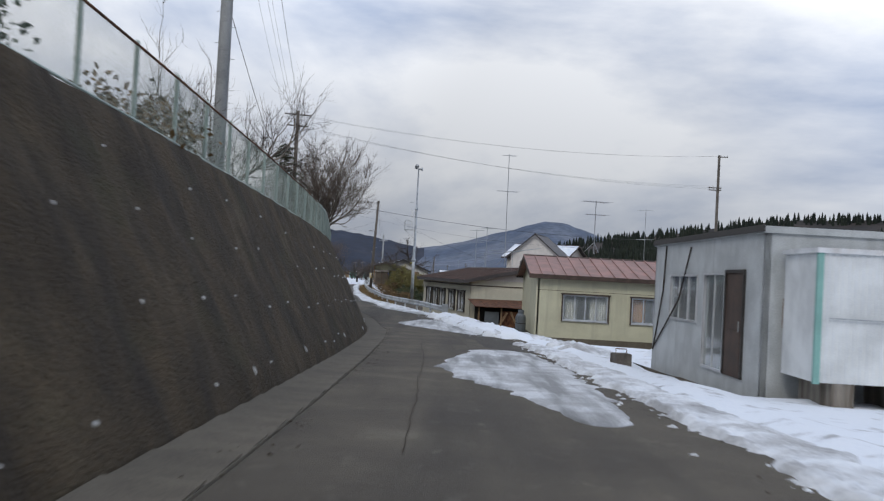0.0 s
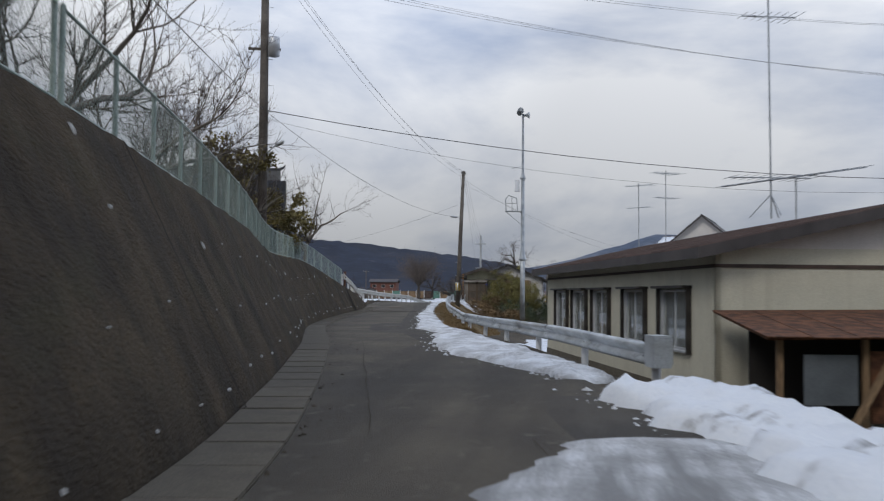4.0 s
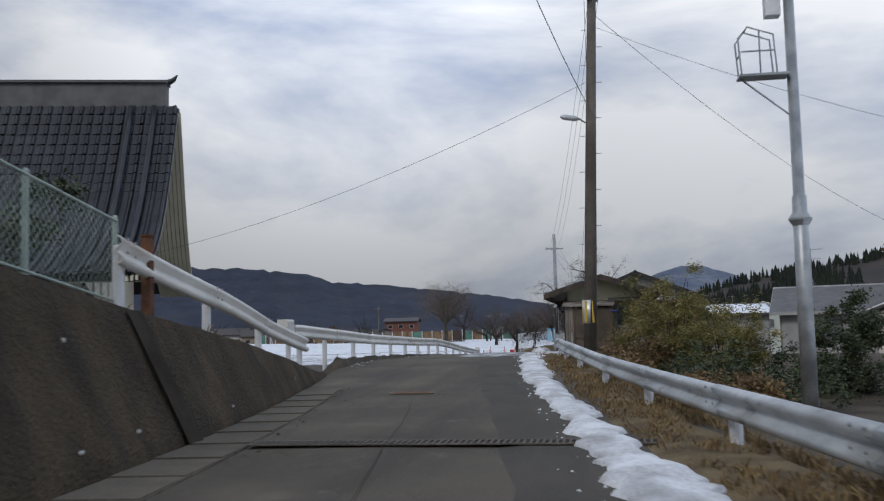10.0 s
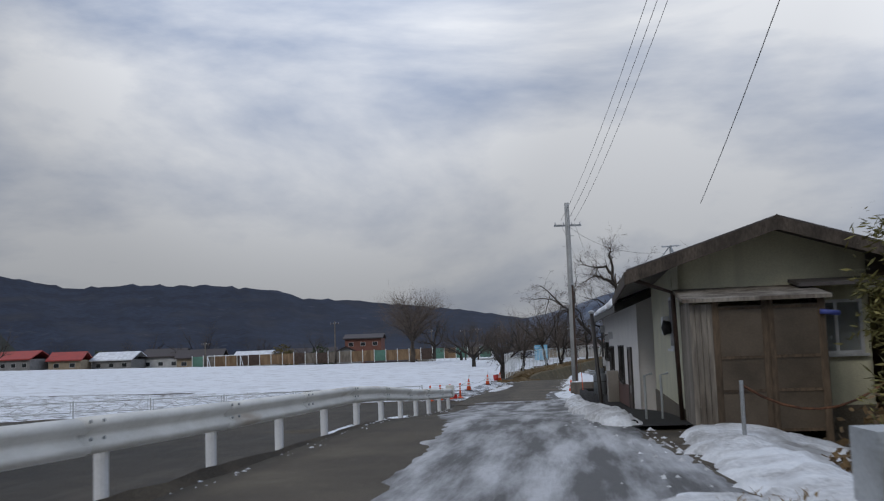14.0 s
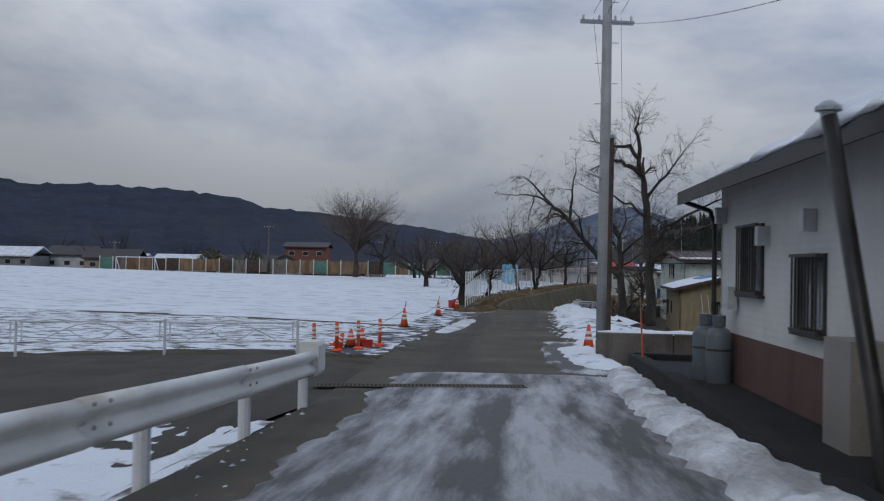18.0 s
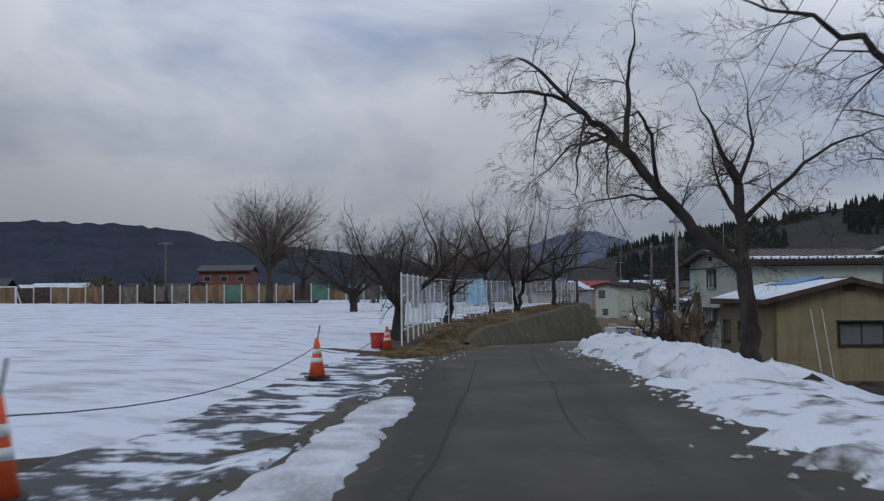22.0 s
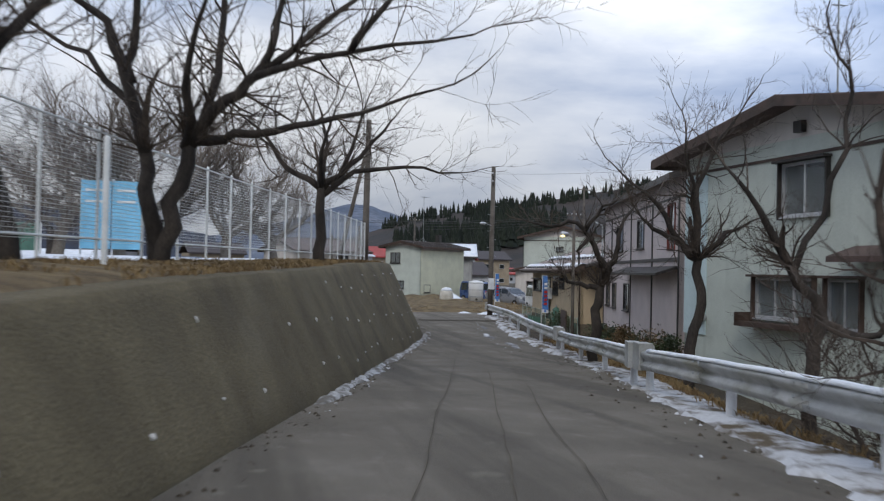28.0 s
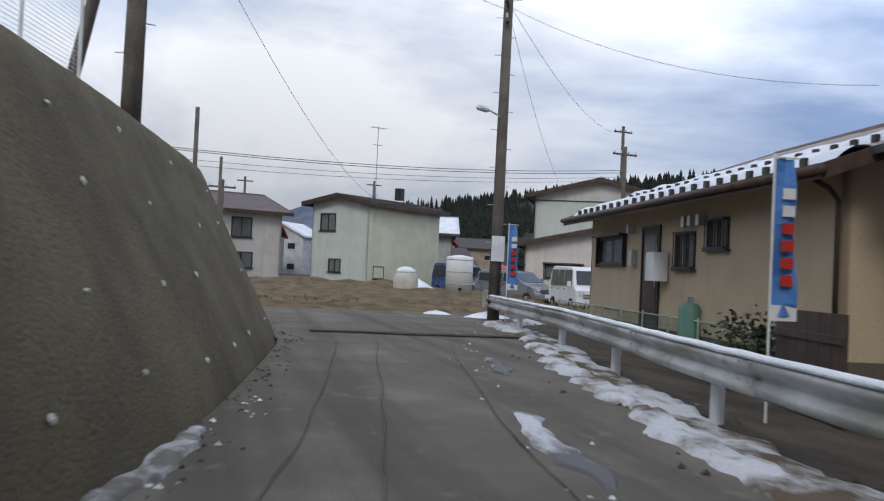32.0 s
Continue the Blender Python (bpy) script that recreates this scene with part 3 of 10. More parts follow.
def conifer_wood(name, label, spots):
    mb = MB()
    for x, y, z, h in spots:
        n, r = 6, h * rnd.uniform(0.17, 0.27)
        for k in range(3):
            z0, z1, rr = z + h * (0.12 + 0.26 * k), z + h * (0.55 + 0.225 * k), r * (1 - 0.27 * k)
            a0 = rnd.random() * 6
            base = [(x + rr * math.cos(a0 + 6.283 * j / n), y + rr * math.sin(a0 + 6.283 * j / n), z0) for j in range(n)]
            mb.add(base + [(x, y, z1)], [(j, (j + 1) % n, n) for j in range(n)])
    return tagged(part(name, mb, "conifer"), label, "trees", "", "stuff")


spots = []
for i in range(5200):
    a = rnd.uniform(-46, -5)
    f = rnd.random() ** 0.5
    e = float(np.interp(-a, [3, 6.4, 9.3, 12.4, 15, 18.5, 24, 30, 46], [1.0, 2.15, 2.65, 3.1, 3.6, 4.1, 4.25, 4.4, 4.6]))
    if noise.noise((a * 0.25, f * 3, 5)) < -0.12 and f < 0.93:
        continue
    d = 770 - 330 * (1 - f)
    z = -6 + (770 * math.tan(radians(e)) + 6) * f ** 1.25
    spots.append((d * math.sin(radians(-a)), d * math.cos(radians(a)), z - 2, rnd.uniform(7, 12) * (1 if f < 0.9 else 0.8)))
conifer_wood("conifer_wood", "dark evergreen conifers crowding the hill crest", spots)

# ---------------------------------------------------------------- retaining walls and gutter


def retaining_wall(name, y0, y1, height, material, label, rough):
    mb, ys, k = MB(), np.arange(y0, y1 + 0.01, 0.22), 12
    for y in ys:
        a, z, h = LEFT(y), ROAD_Z(y), max(height(y), 0.05)
        for j in range(k + 1):
            hh = h * j / k
            w = rough * (noise.noise((y * 0.9, hh * 1.2, 2)) + 0.7 * noise.noise((y * 3.1, hh * 0.9, 9)) + 0.45 * noise.noise((y * 6.5, hh * 1.6, 4)))
            mb.v.append((a - 0.5 * hh + w, y, z - 0.1 * (j == 0) + hh))
        mb.v.append((a - 0.5 * h - 0.32, y, z + h + 0.02))
        mb.v.append((a - 0.5 * h - 0.34, y, z + h - 0.4))
    w = k + 3
    mb.f = [(i * w + j, (i + 1) * w + j, (i + 1) * w + j + 1, i * w + j + 1) for i in range(len(ys) - 1) for j in range(w - 1)]
    return structure(name, mb, material, label, "wall")


wall_a = retaining_wall("retaining_wall_1", -50, 101.5, WALL_A, "wall_concrete", "tall dark-stained leaning retaining wall of rough concrete", 0.05)
wall_c = retaining_wall("retaining_wall_2", 182.5, 244, WALL_C, "wall_smooth", "leaning grey-brown concrete retaining wall below the sports ground", 0.012)


def weeps(wall, y0, y1, height, rows_, seed, share=0.8, tears=True):
    """Pale mineral lumps at the drain holes of a wall, each a piece of its own."""
    r = random.Random(seed)
    shapes = []
    for k in range(4):
        mb = MB()
        n = 8
        ring = lambda s, d: [(d, s * r.uniform(0.7, 1.2) * math.cos(6.283 * j / n), s * r.uniform(0.7, 1.2) * math.sin(6.283 * j / n)) for j in range(n)]
        mb.add(ring(0.032, -0.01) + ring(0.024, 0.012) + [(0.022, 0, 0)], [(j, (j + 1) % n, n + (j + 1) % n, n + j) for j in range(n)] + [(n + j, n + (j + 1) % n, 2 * n) for j in range(n)])
        me = fix(mb.mesh("drain_outlet"))
        me.materials.append(M["weep"])
        shapes.append(me)
    for h, gap, off in rows_:
        y = y0 + off
        while y < y1:
            if h < height(y) - 0.25 and r.random() < share:
                yy = y + r.uniform(-0.3, 0.3)
                hh = h + r.uniform(-0.09, 0.09)
                tall = r.choice((0.35, 0.45, 0.6, 0.7, 0.5, 0.8, 2.0)) if tears else r.uniform(0.5, 1.1)
                ob = new("drain_outlet", r.choice(shapes))
                ob.parent = wall
                ob.matrix_basis = put(LEFT(yy) - 0.5 * hh + 0.02, yy, ROAD_Z(yy) + hh, r.uniform(-10, 10), 0, -27) @ Matrix.Diagonal((0.8, r.uniform(0.4, 1.3) if tall < 2 else 0.6, tall, 1))
            y += gap


weeps(wall_a, 4, 100, WALL_A, [(0.28, 1.5, 0), (1.0, 2.0, 0.6), (1.75, 2.0, 1.5), (2.4, 2.6, 0.4)], 3)
weeps(wall_c, 186, 240, WALL_C, [(0.35, 1.8, 0), (1.0, 2.0, 0.9), (1.6, 2.0, 0.2), (2.15, 2.4, 1.1)], 4, 0.85, False)


# construction joints in the first wall, and a flat strip painted dark as a shaded drain slot
for yy, wdt, mt in ((19.1, 0.02, "dark_gap"), (34.0, 0.02, "dark_gap"), (47.5, 0.02, "dark_gap"), (63.5, 0.02, "dark_gap"), (77.5, 0.02, "dark_gap"), (90.6, 0.17, "dark_gap")):
    mb = MB()
    for j in range(13):
        hh = (WALL_A(yy) - 0.02) * j / 12
        for s in (-1, 1):
            mb.v.append((LEFT(yy) - 0.5 * hh + 0.055, yy + s * wdt, ROAD_Z(yy) + hh))
    mb.f = [(2 * j, 2 * j + 1, 2 * j + 3, 2 * j + 2) for j in range(12)]
    part("wall_joint", mb, mt, wall_a, "flat strip painted dark as the drain slot's shade" if wdt > 0.1 else "")


def heading(f, y):
    return math.degrees(math.atan2(-(f(y + 0.5) - f(y - 0.5)), 1.0))


gutter = structure("gutter", MB().sweep([(LEFT(y) + 0.3, y, ROAD_Z(y)) for y in np.arange(-20, 99, 1.0)], [(-0.31, -0.05), (0.31, -0.05), (0.31, 0.012), (-0.31, 0.012)]), "concrete", "narrow concrete drain channel along the wall foot", "gutter", False)
slab = MB().box(-0.3, -0.497, 0, 0.3, 0.497, 0.016).mesh("cover_slab")
slab.materials.append(M["concrete"])
r5 = random.Random(5)
for i in range(0, 112):
    y = -14 + i
    ob = new("cover_slab", slab)
    ob.parent = gutter
    ob.matrix_basis = put(LEFT(y) + 0.3, y, ROAD_Z(y) + 0.003 + r5.uniform(0, 0.006), heading(LEFT, y) + r5.uniform(-0.5, 0.5))

# ---------------------------------------------------------------- guard rails
BEAM = [(0.0, 0.370), (0.05, 0.400), (0.06, 0.450), (0.0, 0.500), (0.0, 0.535), (0.06, 0.585), (0.05, 0.635), (0.0, 0.665), (-0.02, 0.660), (0.02, 0.630), (0.03, 0.590), (-0.03, 0.540), (-0.03, 0.495), (0.03, 0.450), (0.02, 0.405), (-0.02, 0.375)]


def along(pts, d):
    """The point at a distance along a polyline, and its heading."""
    for (x0, y0), (x1, y1) in zip(pts, pts[1:]):
        n = math.hypot(x1 - x0, y1 - y0)
        if d <= n or (x1, y1) == pts[-1]:
            f = d / n
            return x0 + (x1 - x0) * f, y0 + (y1 - y0) * f, math.degrees(math.atan2(-(x1 - x0), y1 - y0))
        d -= n
    return pts[-1][0], pts[-1][1], 0


def guard_rail(name, label, pts, level, gap, beam, post, side=1, plate=3.35, rusty=(), sleeves=(True, True), post_r=0.06):
    """A steel rail of beams, each bolted to round posts; side 1: the beam stands to the left of its posts."""
    total = sum(math.hypot(b[0] - a[0], b[1] - a[1]) for a, b in zip(pts, pts[1:]))
    rail = thing(name, label, "guard rail", group="guard rails beside the road")
    n = max(int(round(total / plate)), 1)
    prof = [(-s * side, z) for s, z in BEAM]
    for i in range(n):
        d0, d1 = total * i / n, total * (i + 1) / n + (0.12 if i < n - 1 else 0)
        way = [along(pts, d0 + (d1 - d0) * k / 4) for k in range(5)]
        off = 0.006 * (i % 2)
        mb = MB().sweep([(x - 0.09 * side * math.cos(radians(h)), y - 0.09 * side * math.sin(radians(h)), level(x, y) + off) for x, y, h in way], prof)
        part("beam", mb, "rust" if i in rusty else beam, rail, "rust-browned steel beam" if i in rusty else "", True)
        for k in (0.08, 0.3):
            x, y, h = along(pts, d0 + k)
            for zz in (0.5, 0.635):
                part("bolt", MB().lathe([(0.016, 0), (0.012, 0.015)], 6), "steel", rail, "", False, put(x - 0.152 * side * math.cos(radians(h)), y - 0.152 * side * math.sin(radians(h)), level(x, y) + zz, h, 0, -90 * side))
    cyl = MB().lathe([(post_r, -0.5), (post_r, 0.59), (post_r * 0.8, 0.615), (0.01, 0.62)], 10)
    me = fix(cyl.mesh("post", False))
    me.materials.append(M[post])
    k = max(int(round((total - 0.5) / gap)), 1)
    for i in range(k + 1):
        x, y, h = along(pts, 0.25 + (total - 0.5) * i / k)
        ob = new("post", me)
        ob.parent = rail
        ob.matrix_basis = put(x, y, level(x, y))
    for end, on in ((0.0, sleeves[0]), (total, sleeves[1])):
        if on:
            x, y, h = along(pts, end)
            mb = MB().sweep([(0, -0.22, 0), (0, -0.05, 0), (0, 0.2, 0)], [(-0.12, 0.37), (0.09, 0.37), (0.12, 0.42), (0.12, 0.73), (0.09, 0.775), (-0.12, 0.775)])
            part("end_sleeve", mb, beam, rail, "boxed sheet-steel end sleeve", False, put(x - 0.05 * side, y, level(x, y), h))
    return rail


def road_level(x, y):
    return ROAD_Z(y) - 0.07


def verge_level(x, y):
    return ROAD_Z(y) - 0.16


guard_rail("guard_rail", "scuffed galvanised guard rail on white posts above the slope", [(1.3, 51.0), (0.1, 56.5), (-1.6, 63.7), (-3.3, 71.5), (-4.3, 78), (-5.75, 87), (-6.9, 95.6), (-7.95, 104.5), (-8.35, 110.5)], verge_level, 4.0, "rail", "post_white", 1)
guard_rail("guard_rail", "cream-white guard rail rising onto the wall end", [(-12.1, 90.3), (-12.55, 94), (-13.0, 97.5), (-13.25, 100.6)], lambda x, y: max(left_top(y), ROAD_Z(y)) + 0.02, 2.9, "rail_white", "post_white", -1, sleeves=(False, False))
guard_rail("guard_rail", "cream-white guard rail with rust-streaked top edge", [(-14.2, 102.4), (-13.9, 107), (-13.85, 118), (-13.9, 128), (-13.95, 137.6)], lambda x, y: max(float(np.interp(y, [103, 108, 114, 121], [-0.45, -0.66, -0.8, -0.92])), -0.92) if y < 121 else min(ROAD_Z(y), -0.92), 2.4, "rail_white", "post_white", -1)
guard_rail("guard_rail", "grey dented guard rail with a thin cap of snow", [(-8.1, 183.3), (-6.6, 189), (-5.65, 193.5), (-3.75, 203), (-3.15, 206.5)], road_level, 4.0, "rail_dirty", "post_white", 1)
guard_rail("guard_rail", "grey dented guard rail with a thin cap of snow", [(-3.02, 207.2), (-1.45, 213.3), (-0.65, 217.2), (0.02, 220.3)], road_level, 4.0, "rail_dirty", "post_white", 1)
guard_rail("guard_rail", "grey guard rail ending at the utility pole", [(0.14, 220.9), (1.05, 226.4), (1.7, 230.2), (2.7, 235.8), (3.7, 244.3)], road_level, 4.0, "rail_dirty", "post_white", 1)

# ---------------------------------------------------------------- poles


def utility_pole(label, x, y, z0, z1, r0=0.15, r1=0.10, material="pole", lean=(0, 0), arms=(), steps=True, name="utility_pole"):
    p = thing(name, label, "pole", put(x, y, z0))
    h = z1 - z0
    top = Vector((lean[0], lean[1], h))
    part("shaft", MB().tube([(0, 0, -0.4), top * 0.5, top], [r0, (r0 + r1) / 2, r1], 14), material, p, "", True)
    if steps:
        k = 0
        zz = 1.9
        while zz < h - 0.5:
            c = top * (zz / h)
            d = Vector((1 if k % 2 else -1, 0.25, 0)).normalized()
            part("step_bolt", MB().tube([c + d * (r1 * 0.8), c + d * (r1 + 0.16)], 0.009, 5), "steel", p)
            zz += 0.45
            k += 1
    for a in arms:
        zz, length, turn = a[0], a[1], a[2]
        off = a[3] if len(a) > 3 else 0.0
        c = top * (zz / h)
        m = Matrix.Translation(c * U) @ pose(0, 0, 0, 0, 0, turn)
        arm = part("crossarm", MB().box(-length / 2 + off, -0.04, -0.04, length / 2 + off, 0.04, 0.04), "steel" if material == "pole" else "pole_dark", p, "", False, m)
        for k in (-0.45, -0.15, 0.15, 0.45):
            part("insulator", MB().lathe([(0.02, 0.04), (0.035, 0.07), (0.02, 0.1), (0.035, 0.12), (0.015, 0.16)], 8, (length * k + off, 0, 0)), "post_white", arm, "", True)
    return p


def street_light(pole, c, d, reach=0.5):
    """A lamp on a short arm of a pole."""
    c, d = Vector(c), Vector(d)
    arm = part("lamp_arm", MB().tube([c, c + d * reach + Vector((0, 0, 0.08))], 0.02, 6), "steel", pole)
    e = c + d * reach + Vector((0, 0, 0.08))
    part("lamp_head", MB().tube([e, e + d * 0.12, e + d * 0.42, e + d * 0.5], [0.03, 0.075, 0.07, 0.02], 8), "alu", arm, "", True)
    return arm


P1 = utility_pole("stout grey concrete utility pole behind the wall fence", -5.1, 28.2, ROAD_Z(28) + 2.6, 15, 0.2, 0.14, "pole")
street_light(P1, (0.1, 0, 7.2), (0.95, -0.25, 0.1))
TP = utility_pole("dark utility pole with transformer and crossarms above the wall", -10.22, 70.4, 1.0, 12.0, 0.17, 0.12, "pole_dark", (0, 0), [(10.75, 1.9, 20), (9.95, 1.5, 20), (7.2, 1.1, 15)])
part("transformer", MB().lathe([(0.0, 0), (0.2, 0.02), (0.2, 0.62), (0.17, 0.68), (0.05, 0.72)], 12, (0.36, -0.1, 6.9)), "alu", TP, "grey drum transformer", True)
street_light(TP, (0.1, 0, 3.6), (0.8, -0.55, 0.25))
WP = utility_pole("leaning dark utility pole with lamp and striped foot guard", -7.48, 105.6, -0.75, 8.4, 0.165, 0.11, "pole_dark", (0.37, 0.0), [(9.0, 0.5, 60)])
street_light(WP, (0.1, 0.1, 5.85), (-0.95, -0.3, 0.1), 0.15)
wrap = part("guard_sleeve", MB().lathe([(0.172, 0.84), (0.172, 1.41)], 20), "alu", WP, "reflective sleeve with yellow bars", True, put(0.03, 0.015, 0))
M["yellow"] = plain("yellow", (0.62, 0.42, 0.05), 0.5)
for k in range(6):
    w = 6.283 * k / 6
    part("yellow_bar", MB().box(-0.03, -0.004, 0.86, 0.03, 0.004, 1.39), "yellow", wrap, "", False, put(0.176 * math.cos(w), 0.176 * math.sin(w), 0, math.degrees(w) + 90))
PP = utility_pole("pale concrete utility pole with light arm by low wall", -9.63, 147.7, -1.8, 6.5, 0.14, 0.1, "pole", (0, 0), [(7.3, 1.2, 10)])
part("lamp_tube", MB().tube([(-0.1, -0.1, 3.85), (-0.45, -0.35, 3.98)], [0.03, 0.035], 8), "post_white", PP, "slim white lamp", True)
DP = thing("wooden_stake", "tall brown-painted stay post beside the utility pole", "post", put(-9.57, 146.9, -1.8))
part("shaft", MB().tube([(0, 0, 0), (0.02, 0, 4.65)], 0.05, 8), "brown_trim", DP)
part("cap", MB().lathe([(0.06, 4.63), (0.06, 4.69), (0.01, 4.71)], 8, (0.02, 0, 0)), "steel", DP)
EP = utility_pole("dark utility pole at the junction with a small notice", 3.62, 243.7, -4.1, 4.0, 0.15, 0.11, "pole_dark", (0.05, 0), [(7.6, 1.2, 70), (7.2, 0.6, 70)])
part("notice", MB().box(-0.16, -0.19, 1.45, 0.16, -0.165, 2.05), "post_white", EP, "weathered white notice plate")
street_light(EP, (-0.05, -0.1, 4.9), (-0.75, -0.6, 0.0))
SP = thing("siren_pole", "grey steel warning-siren pole with horn loudspeakers", "pole", put(-2.88, 103.2, -1.5))
part("shaft", MB().tube([(0, 0, -0.3), (0, 0, 4.2), (0, 0, 4.21), (0, 0, 9.4), (0, 0, 9.41), (0, 0, 13.4)], [0.17, 0.155, 0.125, 0.11, 0.08, 0.07], 14), "steel", SP, "", True)
for zz, rr in ((3.7, 0.25), (9.1, 0.19)):
    part("flange", MB().lathe([(rr * 0.55, -0.18), (rr, -0.02), (rr, 0.02), (rr * 0.5, 0.2)], 8, (0, 0, zz)), "steel", SP, "", False)
part("control_box", MB().box(-0.52, -0.16, 8.2, -0.2, 0.16, 8.95), "post_white", SP, "white control box")
cage = part("service_platform", MB().box(-1.15, -0.25, 6.85, -0.1, 0.25, 6.9), "steel", SP, "small steel service platform with hoops")
for q in ([(-1.1, -0.22, 6.9), (-1.15, -0.22, 7.7), (-0.95, -0.22, 7.95), (-0.4, -0.22, 7.75), (-0.35, -0.22, 6.9)], [(-1.1, 0.22, 6.9), (-1.15, 0.22, 7.7), (-0.95, 0.22, 7.95), (-0.4, 0.22, 7.75), (-0.35, 0.22, 6.9)], [(-1.12, -0.22, 7.35), (-1.12, 0.22, 7.35)], [(-0.95, -0.22, 7.95), (-0.95, 0.22, 7.95)], [(-1.1, -0.22, 7.4), (-0.4, -0.22, 7.4)], [(-0.7, -0.22, 6.9), (-0.7, -0.22, 7.85)], [(-1.1, 0, 6.85), (-0.1, 0, 6.0)]):
    part("hoop", MB().tube(q, 0.02, 5), "steel", cage)
for d in ((1, -0.2), (-0.35, -0.95), (-0.6, 0.8)):
    d = Vector((d[0], d[1], 0)).normalized()
    c = Vector((0, 0, 13.3 if d.x > 0 else 13.55))
    part("loudspeaker", MB().tube([c, c + d * 0.16, c + d * 0.3, c + d * 0.42], [0.06, 0.08, 0.13, 0.22], 14), "steel", SP, "grey horn loudspeaker", True)
part("antenna", MB().tube([(0, 0, 9.9), (-0.75, -0.2, 9.7)], 0.015, 5).tube([(-0.5, -0.3, 9.55), (-0.52, -0.05, 9.98)], 0.008, 4), "steel", SP)

# ---------------------------------------------------------------- houses
M["cabin"] = streaked(ribbed(plain("cabin", (0.44, 0.46, 0.46), 0.6), "X", 2.2, 0.12), (0.25, 0.25, 0.24), (3, 3, 0.3), 0.55, 0.75, 0.5)
M["cream_siding"] = streaked(ribbed(plain("cream_siding", (0.55, 0.53, 0.38), 0.6, 0.06), "X", 0.55, 0.25), (0.38, 0.36, 0.26), (3, 3, 0.2), 0.55, 0.75, 0.5)
M["white_siding"] = streaked(plain("white_siding", (0.62, 0.58, 0.54), 0.7, 0.06), (0.42, 0.39, 0.35), (3, 3, 0.25), 0.56, 0.76, 0.45)
M["cream_wall"] = streaked(plain("cream_wall", (0.56, 0.53, 0.42), 0.75, 0.05), (0.4, 0.37, 0.28), (3, 3, 0.25), 0.56, 0.76, 0.45)
M["grey_corrugated"] = streaked(ribbed(plain("grey_corrugated", (0.42, 0.41, 0.37), 0.6, 0.08), "X", 3.2, 0.5), (0.2, 0.17, 0.13), (3, 3, 0.3), 0.5, 0.72, 0.6)
M["white_board"] = streaked(ribbed(plain("white_board", (0.66, 0.64, 0.61), 0.6, 0.05), "Z", 3.0, 0.05), (0.5, 0.48, 0.45), (3, 3, 0.25), 0.56, 0.78, 0.4)
M["brick_brown"] = streaked(plain("brick_brown", (0.125, 0.068, 0.056), 0.8, 0.12), (0.07, 0.042, 0.035), (2, 2, 1), 0.5, 0.75, 0.5)
M["pale_green"] = streaked(plain("pale_green", (0.52, 0.565, 0.51), 0.7, 0.06), (0.38, 0.42, 0.38), (3, 3, 0.25), 0.56, 0.76, 0.45)
M["pale_yellow"] = streaked(plain("pale_yellow", (0.66, 0.66, 0.5), 0.7, 0.06), (0.5, 0.49, 0.36), (3, 3, 0.25), 0.56, 0.76, 0.4)
M["pale_blue"] = streaked(plain("pale_blue", (0.52, 0.64, 0.66), 0.7, 0.06), (0.33, 0.42, 0.45), (3, 3, 0.25), 0.56, 0.76, 0.4)
M["pale_pink"] = streaked(plain("pale_pink", (0.6, 0.53, 0.52), 0.7, 0.05), (0.45, 0.39, 0.38), (3, 3, 0.25), 0.56, 0.76, 0.4)
M["beige_wall"] = streaked(plain("beige_wall", (0.5, 0.4, 0.27), 0.8, 0.06), (0.36, 0.28, 0.19), (3, 3, 0.25), 0.56, 0.76, 0.4)
M["olive_wall"] = streaked(plain("olive_wall", (0.27, 0.225, 0.13), 0.8, 0.1), (0.15, 0.125, 0.075), (3, 3, 0.3), 0.52, 0.74, 0.55)
M["grey_wall"] = streaked(plain("grey_wall", (0.36, 0.36, 0.35), 0.8, 0.1), (0.2, 0.2, 0.19), (3, 3, 0.25), 0.55, 0.75, 0.5)
M["roof_red"] = streaked(plain("roof_red", (0.3, 0.16, 0.13), 0.55, 0.2), (0.16, 0.1, 0.08), (1.5, 3, 1.5), 0.5, 0.7, 0.6)
M["roof_brown"] = streaked(plain("roof_brown", (0.11, 0.075, 0.065), 0.6, 0.25), (0.06, 0.045, 0.04), (2, 2, 1), 0.5, 0.7, 0.6)
M["roof_dark"] = streaked(plain("roof_dark", (0.07, 0.062, 0.06), 0.6, 0.2), (0.035, 0.03, 0.03), (2, 2, 1), 0.5, 0.7, 0.6)
M["roof_grey"] = streaked(plain("roof_grey", (0.13, 0.13, 0.13), 0.7, 0.2), (0.12, 0.12, 0.12), (2, 2, 1), 0.5, 0.7, 0.6)
M["roof_taupe"] = plain("roof_taupe", (0.26, 0.2, 0.17), 0.6, 0.15)
M["roof_redbright"] = plain("roof_redbright", (0.42, 0.07, 0.05), 0.6, 0.2)
M["door_red"] = plain("door_red", (0.16, 0.035, 0.025), 0.6, 0.2)
M["dark_inside"] = plain("dark_inside", (0.025, 0.022, 0.02), 0.9)
M["tile_black"] = plain("tile_black", (0.028, 0.03, 0.034), 0.35, 0.25, vary=0.25)


M["gas_grey"] = plain("gas_grey", (0.115, 0.13, 0.142), 0.5, 0.15)


